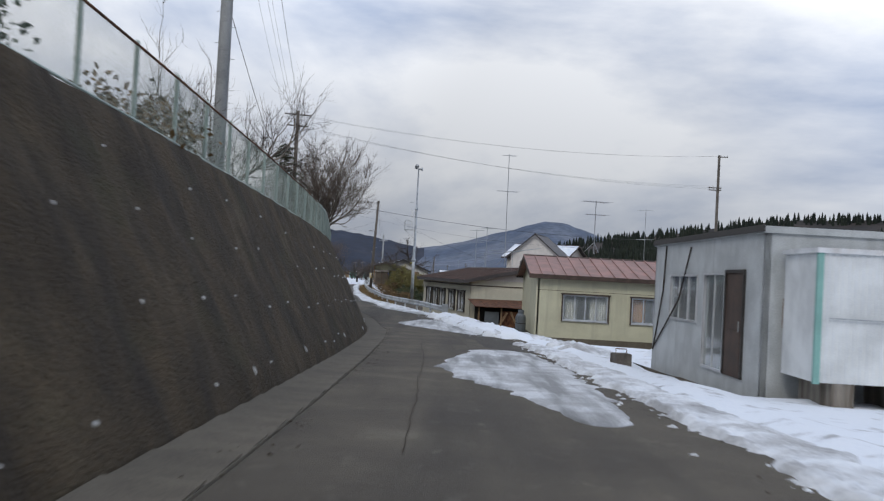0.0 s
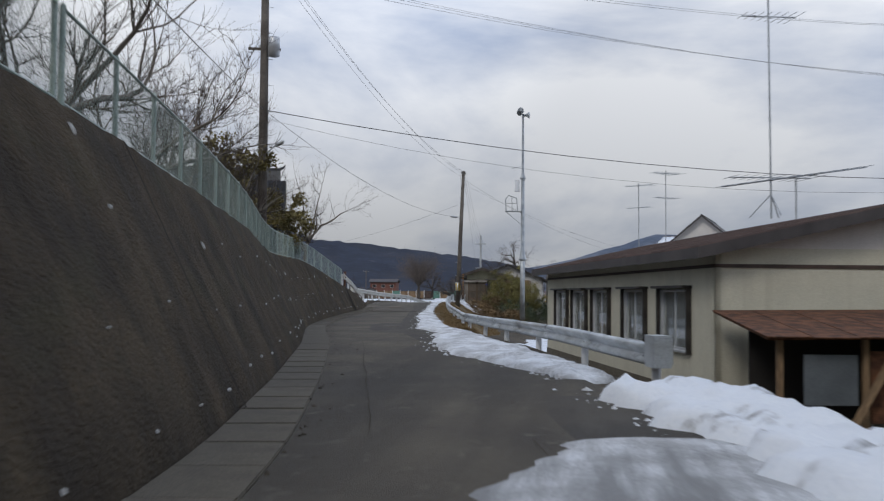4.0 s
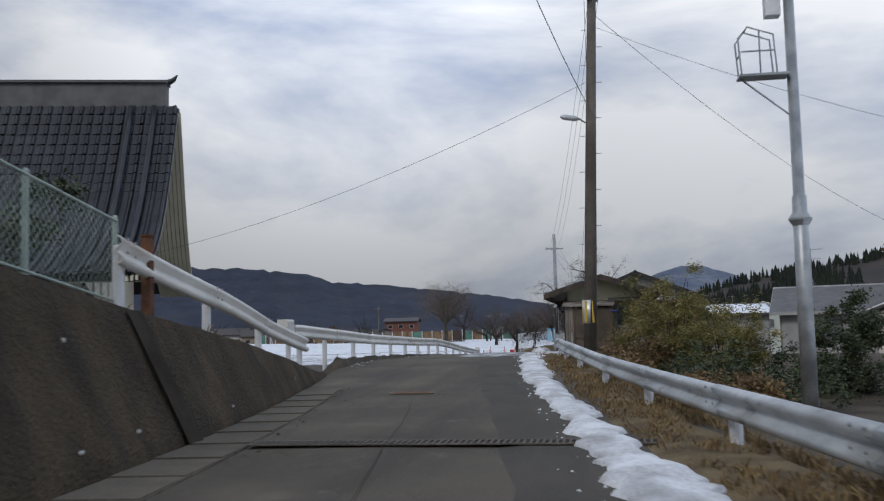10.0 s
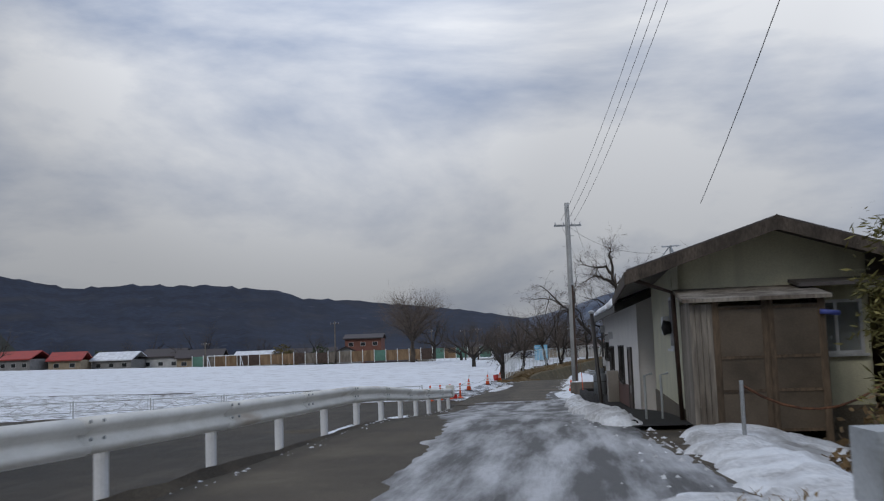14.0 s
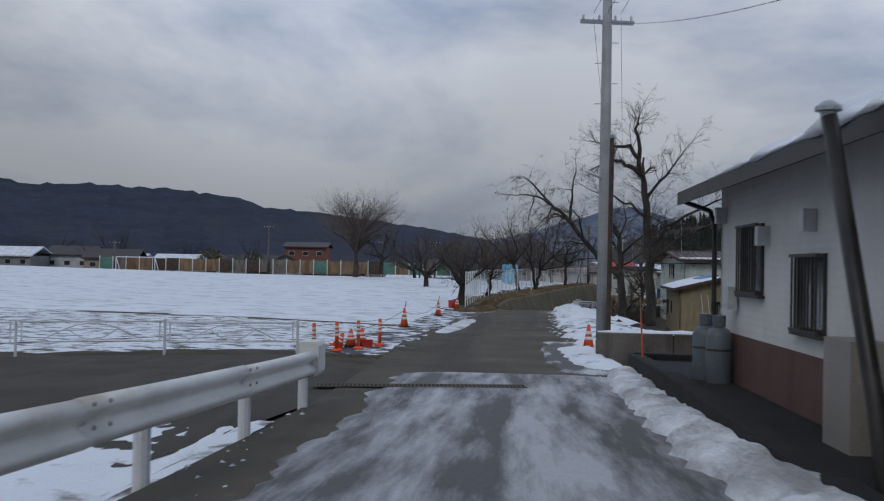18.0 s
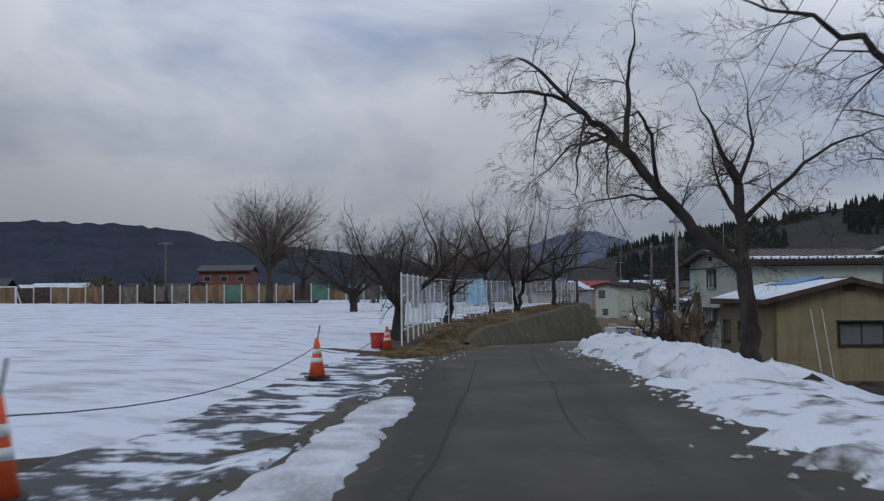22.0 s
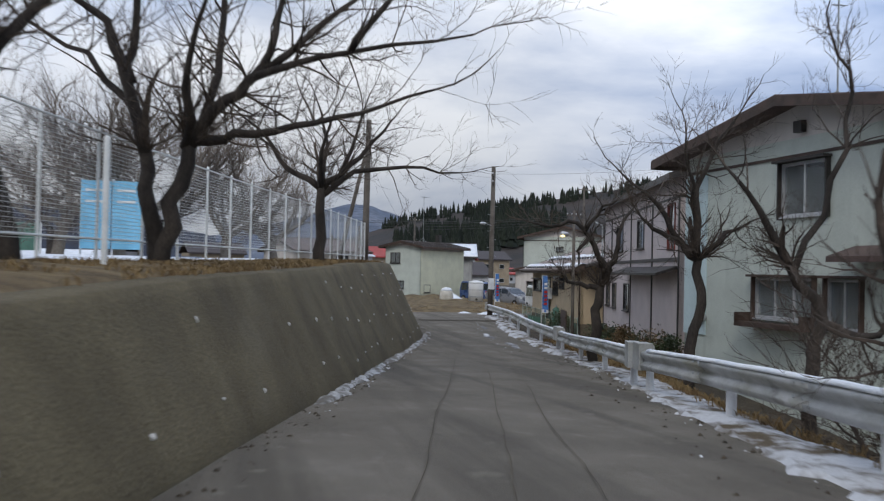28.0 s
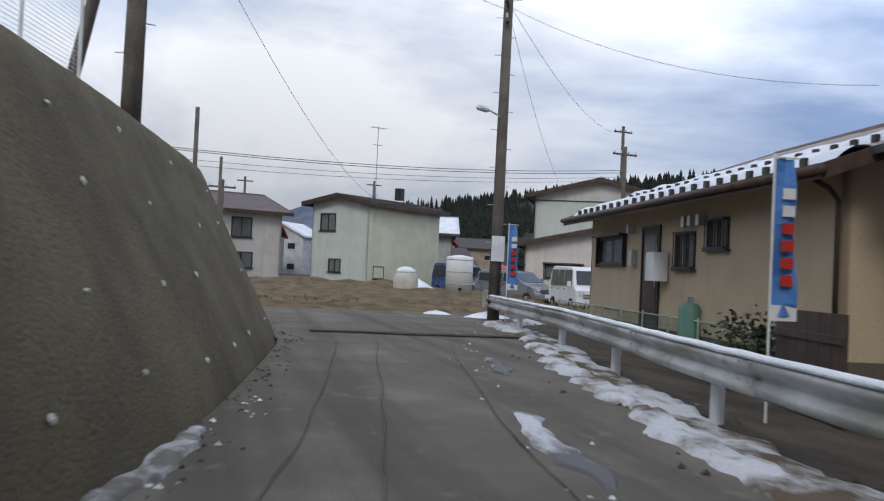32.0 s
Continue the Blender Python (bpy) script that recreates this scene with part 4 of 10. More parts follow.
def wall_face(mb, p, q, z0, z1, t, holes):
    """A wall from p to q (plan points, outside on the right of the way), with rectangular holes through it."""
    p, q = Vector((*p, 0)), Vector((*q, 0))
    length = (q - p).length
    d = (q - p) / length
    inn = Vector((-d.y, d.x, 0)) * t
    us = sorted({0.0, length, *[h[0] for h in holes], *[h[0] + h[2] for h in holes]})
    vs = sorted({z0, z1, *[h[1] for h in holes], *[h[1] + h[3] for h in holes]})

    def solid(i, j):
        if not (0 <= i < len(us) - 1 and 0 <= j < len(vs) - 1):
            return False
        u, v = (us[i] + us[i + 1]) / 2, (vs[j] + vs[j + 1]) / 2
        return not any(h[0] < u < h[0] + h[2] and h[1] < v < h[1] + h[3] for h in holes)

    def pt(u, v, k):
        return p + d * u + inn * k + Vector((0, 0, v))

    for i in range(len(us) - 1):
        for j in range(len(vs) - 1):
            if not solid(i, j):
                continue
            a, b, c, e = us[i], us[i + 1], vs[j], vs[j + 1]
            mb.add([pt(a, c, 0), pt(b, c, 0), pt(b, e, 0), pt(a, e, 0)], [(0, 1, 2, 3)])
            mb.add([pt(a, c, 1), pt(b, c, 1), pt(b, e, 1), pt(a, e, 1)], [(3, 2, 1, 0)])
            for (ii, jj, x0, y0, x1, y1) in ((i - 1, j, a, c, a, e), (i + 1, j, b, c, b, e), (i, j - 1, a, c, b, c), (i, j + 1, a, e, b, e)):
                if not solid(ii, jj):
                    mb.add([pt(x0, y0, 0), pt(x1, y1, 0), pt(x1, y1, 1), pt(x0, y0, 1)], [(0, 1, 2, 3)])


def window(parent, m, w, h, frame="alu", panes=2, hood="", sill=True, curtain="", grille=False, bay=0.0):
    """A sliding window set in a wall; the local x runs along the wall, -y looks out."""
    win = part("window", MB().box(0, -0.03, 0, w, 0.05, 0.045).box(0, -0.03, h - 0.045, w, 0.05, h).box(0, -0.03, 0.045, 0.045, 0.05, h - 0.045).box(w - 0.045, -0.03, 0.045, w, 0.05, h - 0.045), frame, parent, "", False, m)
    for k in range(panes):
        a, b = 0.045 + (w - 0.09) * k / panes, 0.045 + (w - 0.09) * (k + 1) / panes
        y = 0.0 if k % 2 else 0.022
        pane = part("pane", MB().box(a, y, 0.045, b, y + 0.006, h - 0.045), "glass", win)
        pane.visible_shadow = False
        if k:
            part("mullion", MB().box(a - 0.022, -0.012, 0.045, a + 0.022, 0.04, h - 0.045), frame, win)
    if curtain:
        n = 14
        for a, b in ((0.05, w * 0.32), (w * 0.62, w - 0.05)):
            mb = MB().prism([(a + (b - a) * i / n, 0.16 + 0.02 * (i % 2), 0.06) for i in range(n + 1)] + [(b, 0.2, 0.06), (a, 0.2, 0.06)], (0, 0, 0), (0, 0, h - 0.12))
            part("curtain", mb, curtain, win)
    if hood:
        part("hood", MB().box(-0.1, -0.2, h + 0.02, w + 0.1, 0.0, h + 0.07), hood, win)
        part("side_rail", MB().box(-0.06, -0.1, -0.06, -0.02, 0.0, h + 0.02), hood, win)
        part("side_rail", MB().box(w + 0.02, -0.1, -0.06, w + 0.06, 0.0, h + 0.02), hood, win)
    if sill:
        part("sill", MB().box(-0.05, -0.08, -0.04, w + 0.05, 0.0, -0.002), frame, win)
    if grille:
        k = 0.06
        while k < w - 0.03:
            part("grille_bar", MB().box(k, -0.1, 0.03, k + 0.018, -0.082, h - 0.03), frame, win)
            k += 0.11
        part("grille_bar", MB().box(0, -0.105, 0.0, w, -0.078, 0.03), frame, win)
        part("grille_bar", MB().box(0, -0.105, h - 0.03, w, -0.078, h), frame, win)
    return win


def door(parent, m, w, h, material="brown_trim", glazed=False):
    d = part("door", MB().box(0, -0.02, 0, w, 0.03, h).box(0.08, -0.035, 0.12, w - 0.08, -0.02, h * 0.45), material, parent, "", False, m)
    part("door_frame", MB().box(-0.06, -0.045, 0, 0, 0.05, h + 0.06).box(w, -0.045, 0, w + 0.06, 0.05, h + 0.06).box(0, -0.045, h, w, 0.05, h + 0.06), "frame_dark", d)
    part("handle", MB().tube([(w - 0.09, -0.06, h * 0.44), (w - 0.09, -0.06, h * 0.54)], 0.014, 6), "steel", d)
    if glazed:
        part("pane", MB().box(0.1, -0.03, h * 0.5, w - 0.1, -0.021, h - 0.1), "glass", d)
    return d


def gable_roof(house, w, d, h, slope, ridge_axis, over, material, trim, seams=0.0, thick=0.07, gable_mat="white_siding", snow=0.0, snow_rows=(), guards=0, rows_side=-1):
    """A pitched roof over a w x d plan at wall height h."""
    half = (d if ridge_axis == "x" else w) / 2
    run = (w if ridge_axis == "x" else d)
    top = h + half * slope

    def P(u, v, z):
        # u across the ridge from -half to half, v along it
        return (v, half + u, z) if ridge_axis == "x" else (half + u, v, z)

    for side in (-1, 1):
        e = side * (half + over)
        ze = top - (half + over) * slope
        poly = [P(e, -over, ze), P(0, -over, top), P(0, -over, top + thick), P(e, -over, ze + thick)]
        slab_ = part("roof", MB().prism(poly, P(0, 0, 0), P(0, run + 2 * over, 0)), material, house)
        part("fascia", MB().prism([P(e, -over - 0.02, ze - 0.1), P(e + side * 0.03, -over - 0.02, ze - 0.1), P(e + side * 0.03, -over - 0.02, ze + thick + 0.01), P(e, -over - 0.02, ze + thick + 0.01)], P(0, 0, 0), P(0, run + 2 * over + 0.04, 0)), trim, slab_)
        for v in (-over - 0.025, run + over):
            part("barge_board", MB().prism([P(e, v, ze - 0.1), P(0, v, top - 0.1), P(0, v, top + thick + 0.02), P(e, v, ze + thick + 0.02)], P(0, 0, 0), P(0, 0.025, 0)), trim, slab_)
        if seams:
            k = int((run + 2 * over) / seams)
            for i in range(k + 1):
                v = -over + (run + 2 * over) * i / k
                part("seam", MB().prism([P(e, v - 0.018, ze + thick), P(0, v - 0.018, top + thick), P(0, v - 0.018, top + thick + 0.045), P(e, v - 0.018, ze + thick + 0.045)], P(0, 0, 0), P(0, 0.036, 0)), material, slab_)
        if snow and side == -1 or (snow and snow < 0):
            n, rows_ = int(run / 0.35), 5
            mb = MB()
            for i in range(n + 1):
                for j in range(rows_ + 1):
                    u = side * (half + over) * (1 - 0.97 * j / rows_)
                    v = -over + (run + 2 * over) * i / n
                    lip = 0.35 if j in (0, rows_) or i in (0, n) else 1.0
                    z = top - abs(u) * slope + thick + abs(snow) * lip * (0.75 + 0.5 * noise.noise((v * 1.1, u * 1.3, 4)))
                    mb.v.append(P(u, v, z))
            q = rows_ + 1
            mb.f = [(i * q + j, (i + 1) * q + j, (i + 1) * q + j + 1, i * q + j + 1) for i in range(n) for j in range(rows_)]
            base = len(mb.v)
            mb.v += [(x, y, z - abs(snow) * 1.1) for x, y, z in mb.v]
            ring = [j for j in range(q)] + [i * q + rows_ for i in range(1, n + 1)] + [n * q + j for j in range(rows_ - 1, -1, -1)] + [i * q for i in range(n - 1, 0, -1)]
            mb.f += [(ring[i], ring[(i + 1) % len(ring)], base + ring[(i + 1) % len(ring)], base + ring[i]) for i in range(len(ring))]
            part("snow_cover", mb, "snow", house, "melting white snow cover", True)
        if snow_rows and side == rows_side:
            for f0, f1 in snow_rows:
                n = int(run / 0.3)
                mb = MB()
                for i in range(n + 1):
                    v = -over * 0.8 + (run + 1.6 * over) * i / n
                    ragged = 0.5 + 0.5 * noise.noise((v * 1.7, f0 * 9, 2))
                    for k in range(5):
                        u = side * (half + over) * (f0 + (f1 - f0) * (k / 4) * (0.8 + 0.4 * ragged))
                        zz = top - abs(u) * slope + thick + 0.14 * math.sin(math.pi * k / 4) * (0.6 + 0.6 * ragged) - 0.01
                        mb.v.append(P(u, v, zz))
                mb.f = [(i * 5 + j, (i + 1) * 5 + j, (i + 1) * 5 + j + 1, i * 5 + j + 1) for i in range(n) for j in range(4)]
                part("snow_band", mb, "snow", house, "band of old snow held by snow guards", True)
                if guards:
                    for i in range(guards):
                        v = run * (i + 0.5) / guards
                        u = side * (half + over) * (f0 + 0.0)
                        zz = top - abs(u) * slope + thick
                        part("snow_guard", MB().box(-0.06, -0.03, 0, 0.06, 0.03, 0.1), "frame_dark", slab_, "", False, put(*P(u, v, zz)))
    part("ridge_cap", MB().prism([P(-0.12, -over - 0.03, top + thick - 0.03), P(0, -over - 0.03, top + thick + 0.05), P(0.12, -over - 0.03, top + thick - 0.03)], P(0, 0, 0), P(0, run + 2 * over + 0.06, 0)), trim, house)
    for v in (0.0, run - 0.1):
        part("gable", MB().prism([P(-half, v, h), P(half, v, h), P(0, v, top)], P(0, 0, 0), P(0, 0.1, 0)), gable_mat, house)
    return top


def house(label, left, right, z0, d, h, wall, openings=(), roof=None, name="house", plinth=0.25, band=None, corner="", flat=None, category="house"):
    """A building; left and right are the ends of its front as seen from outside. Openings: (face, u, z, w, h, kind, options)."""
    w = math.hypot(right[0] - left[0], right[1] - left[1])
    yaw = math.degrees(math.atan2(right[1] - left[1], right[0] - left[0]))
    hs = thing(name, label, category, put(left[0], left[1], z0, yaw))
    faces = {"F": ((0, 0), (w, 0), 0), "R": ((w, 0), (w, d), 90), "B": ((w, d), (0, d), 180), "L": ((0, d), (0, 0), -90)}
    for key, (p, q, turn) in faces.items():
        mine = [o for o in openings if o[0] == key]
        mb = MB()
        length = w if key in "FB" else d
        wall_face(mb, p, q, -0.5, h, 0.1, [(o[1], o[2], o[3], o[4]) for o in mine])
        wp = part("wall", mb, wall, hs)
        if plinth:
            dd = Vector((q[0] - p[0], q[1] - p[1], 0)).normalized()
            out = Vector((dd.y, -dd.x, 0)) * 0.02
            mb2 = MB()
            gaps = sorted([(o[1], o[1] + o[3]) for o in mine if o[2] < plinth])
            a = 0.0
            for g0, g1 in gaps + [(length, length)]:
                if g0 - a > 0.02:
                    m = Matrix.Translation(Vector((*p, 0)) + dd * a + out) @ pose(0, 0, 0, 0, 0, turn)
                    mb2.box(0, 0, -0.5, g0 - a, 0.018, plinth, m)
                a = g1
            part("plinth", mb2, "concrete", wp)
        if band:
            m = Matrix.Translation(Vector((*p, 0))) @ pose(0, 0, 0, 0, 0, turn)
            part("trim_band", MB().box(0, -0.025, band[0] - 0.03, length, -0.002, band[0] + 0.03, m), band[1], wp)
        for o in mine:
            opt = dict(o[6]) if len(o) > 6 else {}
            dd = Vector((q[0] - p[0], q[1] - p[1], 0)).normalized()
            c = Vector((*p, 0)) + dd * o[1] + Vector((0, 0, o[2]))
            m = Matrix.Translation(c * U) @ pose(0, 0, 0, 0, 0, turn)
            if o[5] == "door":
                door(wp, m, o[3], o[4], **opt)
            elif o[5] == "window":
                window(wp, m, o[3], o[4], **opt)
    part("floor_slab", MB().box(0.1, 0.1, -0.5, w - 0.1, d - 0.1, 0.02), "concrete", hs)
    if roof:
        gable_roof(hs, w, d, h, **roof)
    if flat:
        over, mt = flat
        part("roof", MB().box(-over, -over, h, w + over, d + over, h + 0.12), mt, hs)
        part("ceiling_board", MB().box(0.1, 0.1, h - 0.04, w - 0.1, d - 0.1, h - 0.002), mt, hs)
    if corner:
        for x, y in ((0, 0), (w, 0), (0, d), (w, d)):
            part("corner_trim", MB().box(x - 0.03, y - 0.03, -0.1, x + 0.03, y + 0.03, h), corner, hs)
    return hs


def downpipe(hs, pts, r=0.035, mt="brown_trim"):
    return part("downpipe", MB().tube(pts, r, 8), mt, hs, "", True)


def tv_antenna(x, y, z0, z1, turn=0, rows_=((0.97, 9, 0.5), (0.72, 6, 0.42)), lean=(0, 0), label="thin rooftop television antenna on a mast"):
    a = thing("tv_antenna", label, "antenna", put(x, y, z0, turn))
    h = z1 - z0
    part("mast", MB().tube([(0, 0, -0.1), (lean[0], lean[1], h)], 0.02, 6), "steel", a)
    for dx, dy in ((0.35, 0.35), (-0.35, 0.35), (0, -0.45)):
        part("stay_leg", MB().tube([(lean[0] * 0.1, lean[1] * 0.1, 0.45), (dx, dy, -0.05)], 0.012, 4), "steel", a)
    for f, n, s in rows_:
        c = Vector((lean[0] * f, lean[1] * f, h * f))
        b = part("boom", MB().tube([c + Vector((-s * 1.3, 0, 0)), c + Vector((s * 1.3, 0, 0.02))], 0.014, 5), "steel", a)
        for k in range(n):
            q = c + Vector((-s * 1.25 + 2.5 * s * k / (n - 1), 0, 0.01))
            ln = s * (0.55 + 0.5 * k / n)
            part("element", MB().tube([q + Vector((0, -ln, 0)), q + Vector((0, ln, 0))], 0.006, 4), "steel", b)
    return a


def gas_bottle(x, y, z, h=1.2, r=0.2, label="tall grey gas bottle strapped by the wall", mt="gas_grey"):
    b = thing("gas_bottle", label, "gas bottle", put(x, y, z), "gas bottles")
    part("body", MB().lathe([(r * 0.85, 0), (r, 0.05), (r, h * 0.82), (r * 0.8, h * 0.92), (r * 0.35, h * 0.97), (r * 0.2, h)], 16), mt, b, "", True)
    part("valve", MB().lathe([(0.03, h), (0.03, h + 0.06), (0.05, h + 0.07), (0.05, h + 0.1)], 8), "steel", b)
    part("collar", MB().lathe([(r * 0.5, h - 0.03), (r * 0.52, h + 0.12), (r * 0.47, h + 0.12)], 12), mt, b)
    part("strap", MB().lathe([(r * 1.02, h * 0.6), (r * 1.02, h * 0.63)], 16), "frame_dark", b)
    return b



# the site cabin and the white container beside it
cabin = house("grey steel site cabin with sliding door standing on snow", (6.9, 26.1), (7.1, 17.8), -0.85, 2.3, 2.72, "cabin",
              [("F", 1.7, 0.95, 2.4, 1.05, "window", dict(panes=3, sill=False)), ("F", 4.6, 0.08, 1.5, 1.95, "window", dict(panes=2, sill=False)), ("F", 6.2, 0.08, 1.05, 1.95, "door", dict(material="brown_trim")), ("R", 0.35, 1.15, 0.34, 0.4, "none")],
              name="site_cabin", plinth=0, flat=(0.05, "cabin"), category="cabin")
part("roof_edge", MB().box(-0.07, -0.075, 2.74, 8.4, -0.055, 2.86), "frame_dark", cabin, "dark roof edging")
part("wooden_hatch", MB().box(8.31, 0.33, 1.1, 8.335, 0.72, 1.6), "wood", cabin, "small orange plywood hatch")
for i in range(4):
    part("skid", MB().box(0.2 + i * 2.5, 0.1, -0.12, 0.5 + i * 2.5, 2.2, 0.0), "wood", cabin)
for q in ([(1.2, -0.03, 2.7), (1.05, -0.035, 1.6), (0.2, -0.03, 0.1)], [(3.5, -0.03, 2.6), (2.6, -0.04, 1.4), (0.3, -0.03, 0.2)]):
    part("creeper_stem", MB().tube(q, 0.02, 5), "bark", cabin, "dry creeper stem")
shed = thing("container", "white ribbed storage container raised on blocks", "container", put(7.35, 16.0, -0.5))
part("body", MB().box(0.03, 0.03, 0, 5.5, 1.6, 2.0), ribbed(plain("container_white", (0.66, 0.68, 0.68), 0.55), "X", 2.5, 0.5), shed)
M["teal"] = plain("teal", (0.22, 0.42, 0.38), 0.6)
for x in (0.0, 5.45):
    part("corner_post", MB().box(x, 0.0, -0.02, x + 0.09, 0.09, 2.03), "teal", shed, "pale green corner post")
part("top_rail", MB().box(-0.02, -0.02, 2.0, 5.55, 1.65, 2.08), "post_white", shed)
for x in (0.3, 1.4, 3.4, 5.0):
    part("block", MB().box(x, 0.05, -0.5, x + 0.35, 1.5, 0.0), "wood_grey", shed, "stacked timber block")
part("lock_bar", MB().tube([(0.2, -0.02, 1.0), (5.3, -0.02, 0.95)], 0.012, 5), "steel", shed)

# cream house with the red-brown seamed roof
h2 = house("cream sheet-clad bungalow with rusty red seamed roof", (5.15, 41.6), (17.5, 41.6), -1.75, 8.4, 2.84, "cream_siding",
           [("F", 1.1, 1.0, 1.85, 1.05, "window", dict(panes=4, hood="brown_trim", curtain="cloth")), ("F", 3.95, 1.0, 1.85, 1.05, "window", dict(panes=4, hood="brown_trim", curtain="cloth_orange")),
            ("F", 7.4, 1.0, 1.85, 1.05, "window", dict(panes=4, hood="brown_trim", curtain="cloth"))],
           dict(slope=0.19, ridge_axis="x", over=0.34, material="roof_red", trim="brown_trim", seams=0.5, gable_mat="cream_siding"), corner="cream_siding")
part("seam_band", MB().box(0, -0.012, 2.2, 12.3, 0.0, 2.215), "brown_trim", h2)
gas_bottle(4.75, 44.4, -1.85)
gas_bottle(4.72, 45.0, -1.85)

# long white house with the brown roof
yaw3 = radians(11.5)
h3r = (2.56 + 6.6 * math.cos(yaw3), 55.1 + 6.6 * math.sin(yaw3))
wins = [("L", 15.6 - (u + 1.75), 0.95, 1.75, 1.12, "window", dict(panes=2, frame="alu", hood="frame_dark")) for u in (1.3, 4.1, 7.2, 9.7, 12.2)]
h3 = house("long cream and white bungalow with low brown sheet roof", (2.56, 55.1), h3r, -2.1, 15.6, 2.76, "cream_wall", wins,
           dict(slope=0.22, ridge_axis="y", over=0.42, material="roof_brown", trim="roof_dark", seams=0.45, gable_mat="white_siding"), band=(2.46, "brown_trim"))
part("gable_vent", MB().box(3.05, -0.04, 2.9, 3.55, 0.0, 3.15), "brown_trim", h3, "brown louvred gable vent")
yagi = thing("yagi_antenna", "long horizontal yagi antenna on a roof bracket", "antenna", put(5.1, 60.6, 1.7, 25))
part("boom", MB().tube([(-1.9, 0, 0.5), (1.9, 0, 1.1)], 0.02, 5), "steel", yagi)
part("bracket", MB().tube([(0, 0, -0.6), (0, 0, 0.8)], 0.02, 5), "steel", yagi)
for k in range(12):
    part("element", MB().tube([(-1.85 + 0.33 * k, -0.35, 0.51 + 0.053 * k), (-1.85 + 0.33 * k, 0.35, 0.51 + 0.053 * k)], 0.008, 4), "steel", yagi)
lean_to = thing("lean_to_shed", "ramshackle shed of rusty sheet leaning at the house end", "shed", put(3.0, 52.4, -2.0, 8))
part("roof", MB().prism([(-0.2, -0.2, 1.25), (3.6, -0.2, 1.3), (3.6, 2.4, 1.62), (-0.2, 2.4, 1.58)], (0, 0, 0), (0, 0, 0.04)), "rust", lean_to, "rusted corrugated sheet")
for i in range(6):
    part("roof_sheet", MB().box(-0.25 + 0.64 * i, -0.3 - 0.05 * (i % 2), 0, 0.37 + 0.64 * i, 2.3, 0.015), "rust", lean_to, "", False, put(0, 0, 1.33, 0, 7))
for x in (0, 1.2, 2.4, 3.4):
    part("stud", MB().box(x, 0, 0, x + 0.08, 0.08, 1.3), "wood", lean_to)
part("panel", MB().box(0.35, -0.05, 0.35, 1.1, -0.02, 1.05), "gas_grey", lean_to, "old window sash set in the wall")
part("panel", MB().box(1.3, -0.02, 0.1, 2.4, 0.02, 1.1), "rust", lean_to)
part("panel", MB().box(2.5, -0.02, 0.0, 3.4, 0.02, 1.1), "wood", lean_to)
# near-black backing; the shed's unlit inside is painted as its colour
part("back_board", MB().box(0, 1.2, 0, 3.4, 1.25, 1.4), "dark_inside", lean_to)
for k, (x, t) in enumerate(((0.9, 30), (2.2, -25), (3.0, 20))):
    part("loose_board", MB().box(-0.05, -0.25, 0, 0.05, -0.22, 1.2), "wood", lean_to, "", False, put(x, 0, 0, 0, 0, t))

# far white gabled house behind
house("white gabled house with dark roof among trees", (8.2, 121.5), (14.0, 120), -2.4, 9, 6.3, "white_siding", [("F", 1.2, 4.6, 0.6, 0.9, "window", dict(frame="frame_dark", sill=False)), ("F", 3.4, 4.6, 0.9, 0.9, "window", dict(frame="frame_dark", sill=False))],
      dict(slope=0.85, ridge_axis="y", over=0.5, material="roof_dark", trim="roof_dark"))

# weathered bungalow by the road crest
h5 = house("weathered pale sheet-clad bungalow with dark gable roof", (-8.32, 120.05), (-5.6, 119.97), -0.95, 6.7, 2.47, "cream_siding",
           [("L", 5.0, 1.15, 1.15, 0.85, "window", dict(panes=2)), ("F", 1.88, 1.0, 0.74, 0.8, "window", dict(frame="alu", panes=2)), ("L", 5.4, 2.15, 0.16, 0.2, "none")],
           dict(slope=0.32, ridge_axis="y", over=0.8, material="roof_dark", trim="bark_brown", seams=0.45, gable_mat="cream_siding", snow=0.04))
part("porch_roof", MB().prism([(-0.1, -1.6, 1.78), (1.85, -1.6, 1.78), (1.85, 0.0, 2.0), (-0.1, 0.0, 2.0)], (0, 0, 0), (0, 0, 0.05)), "wood_grey", h5, "weathered porch roof")
for x in (0.3, 0.95, 1.02, 1.68):
    part("porch_post", MB().box(x, -1.45, -0.2, x + 0.09, -1.37, 1.8), "wood_old", h5, "weathered timber post")
for x, w in ((0.39, 0.56), (1.11, 0.57)):
    pd = part("porch_door", MB().box(x, -1.44, 0.02, x + w, -1.42, 1.72), plain("mesh_dark%d" % int(x * 10), (0.085, 0.066, 0.047), 0.35, 0.25), h5, "dim mesh-covered porch door")
    for zz in (0.02, 0.55, 1.0, 1.67):
        part("batten", MB().box(x, -1.456, zz, x + w, -1.442, zz + 0.04), "wood_old", pd)
part("porch_wall", MB().box(0.0, -1.41, -0.2, 0.05, 0, 1.8), "wood_grey", h5, "weathered grey-brown boarding")
part("porch_wall", MB().box(1.75, -1.41, -0.2, 1.79, 0, 1.85), "wood_grey", h5)
for k in range(4):
    part("porch_board", MB().box(0.0 + 0.076 * k, -1.45 + 0.004 * (k % 2), -0.2, 0.07 + 0.076 * k, -1.42, 1.76), "wood_grey", h5, "sun-bleached grey board")
part("window_canopy", MB().prism([(1.6, -0.75, 1.98), (2.95, -0.75, 1.98), (2.95, 0.0, 2.08), (1.6, 0.0, 2.08)], (0, 0, 0), (0, 0, 0.05)), "roof_dark", h5, "dark sheet canopy over the window")
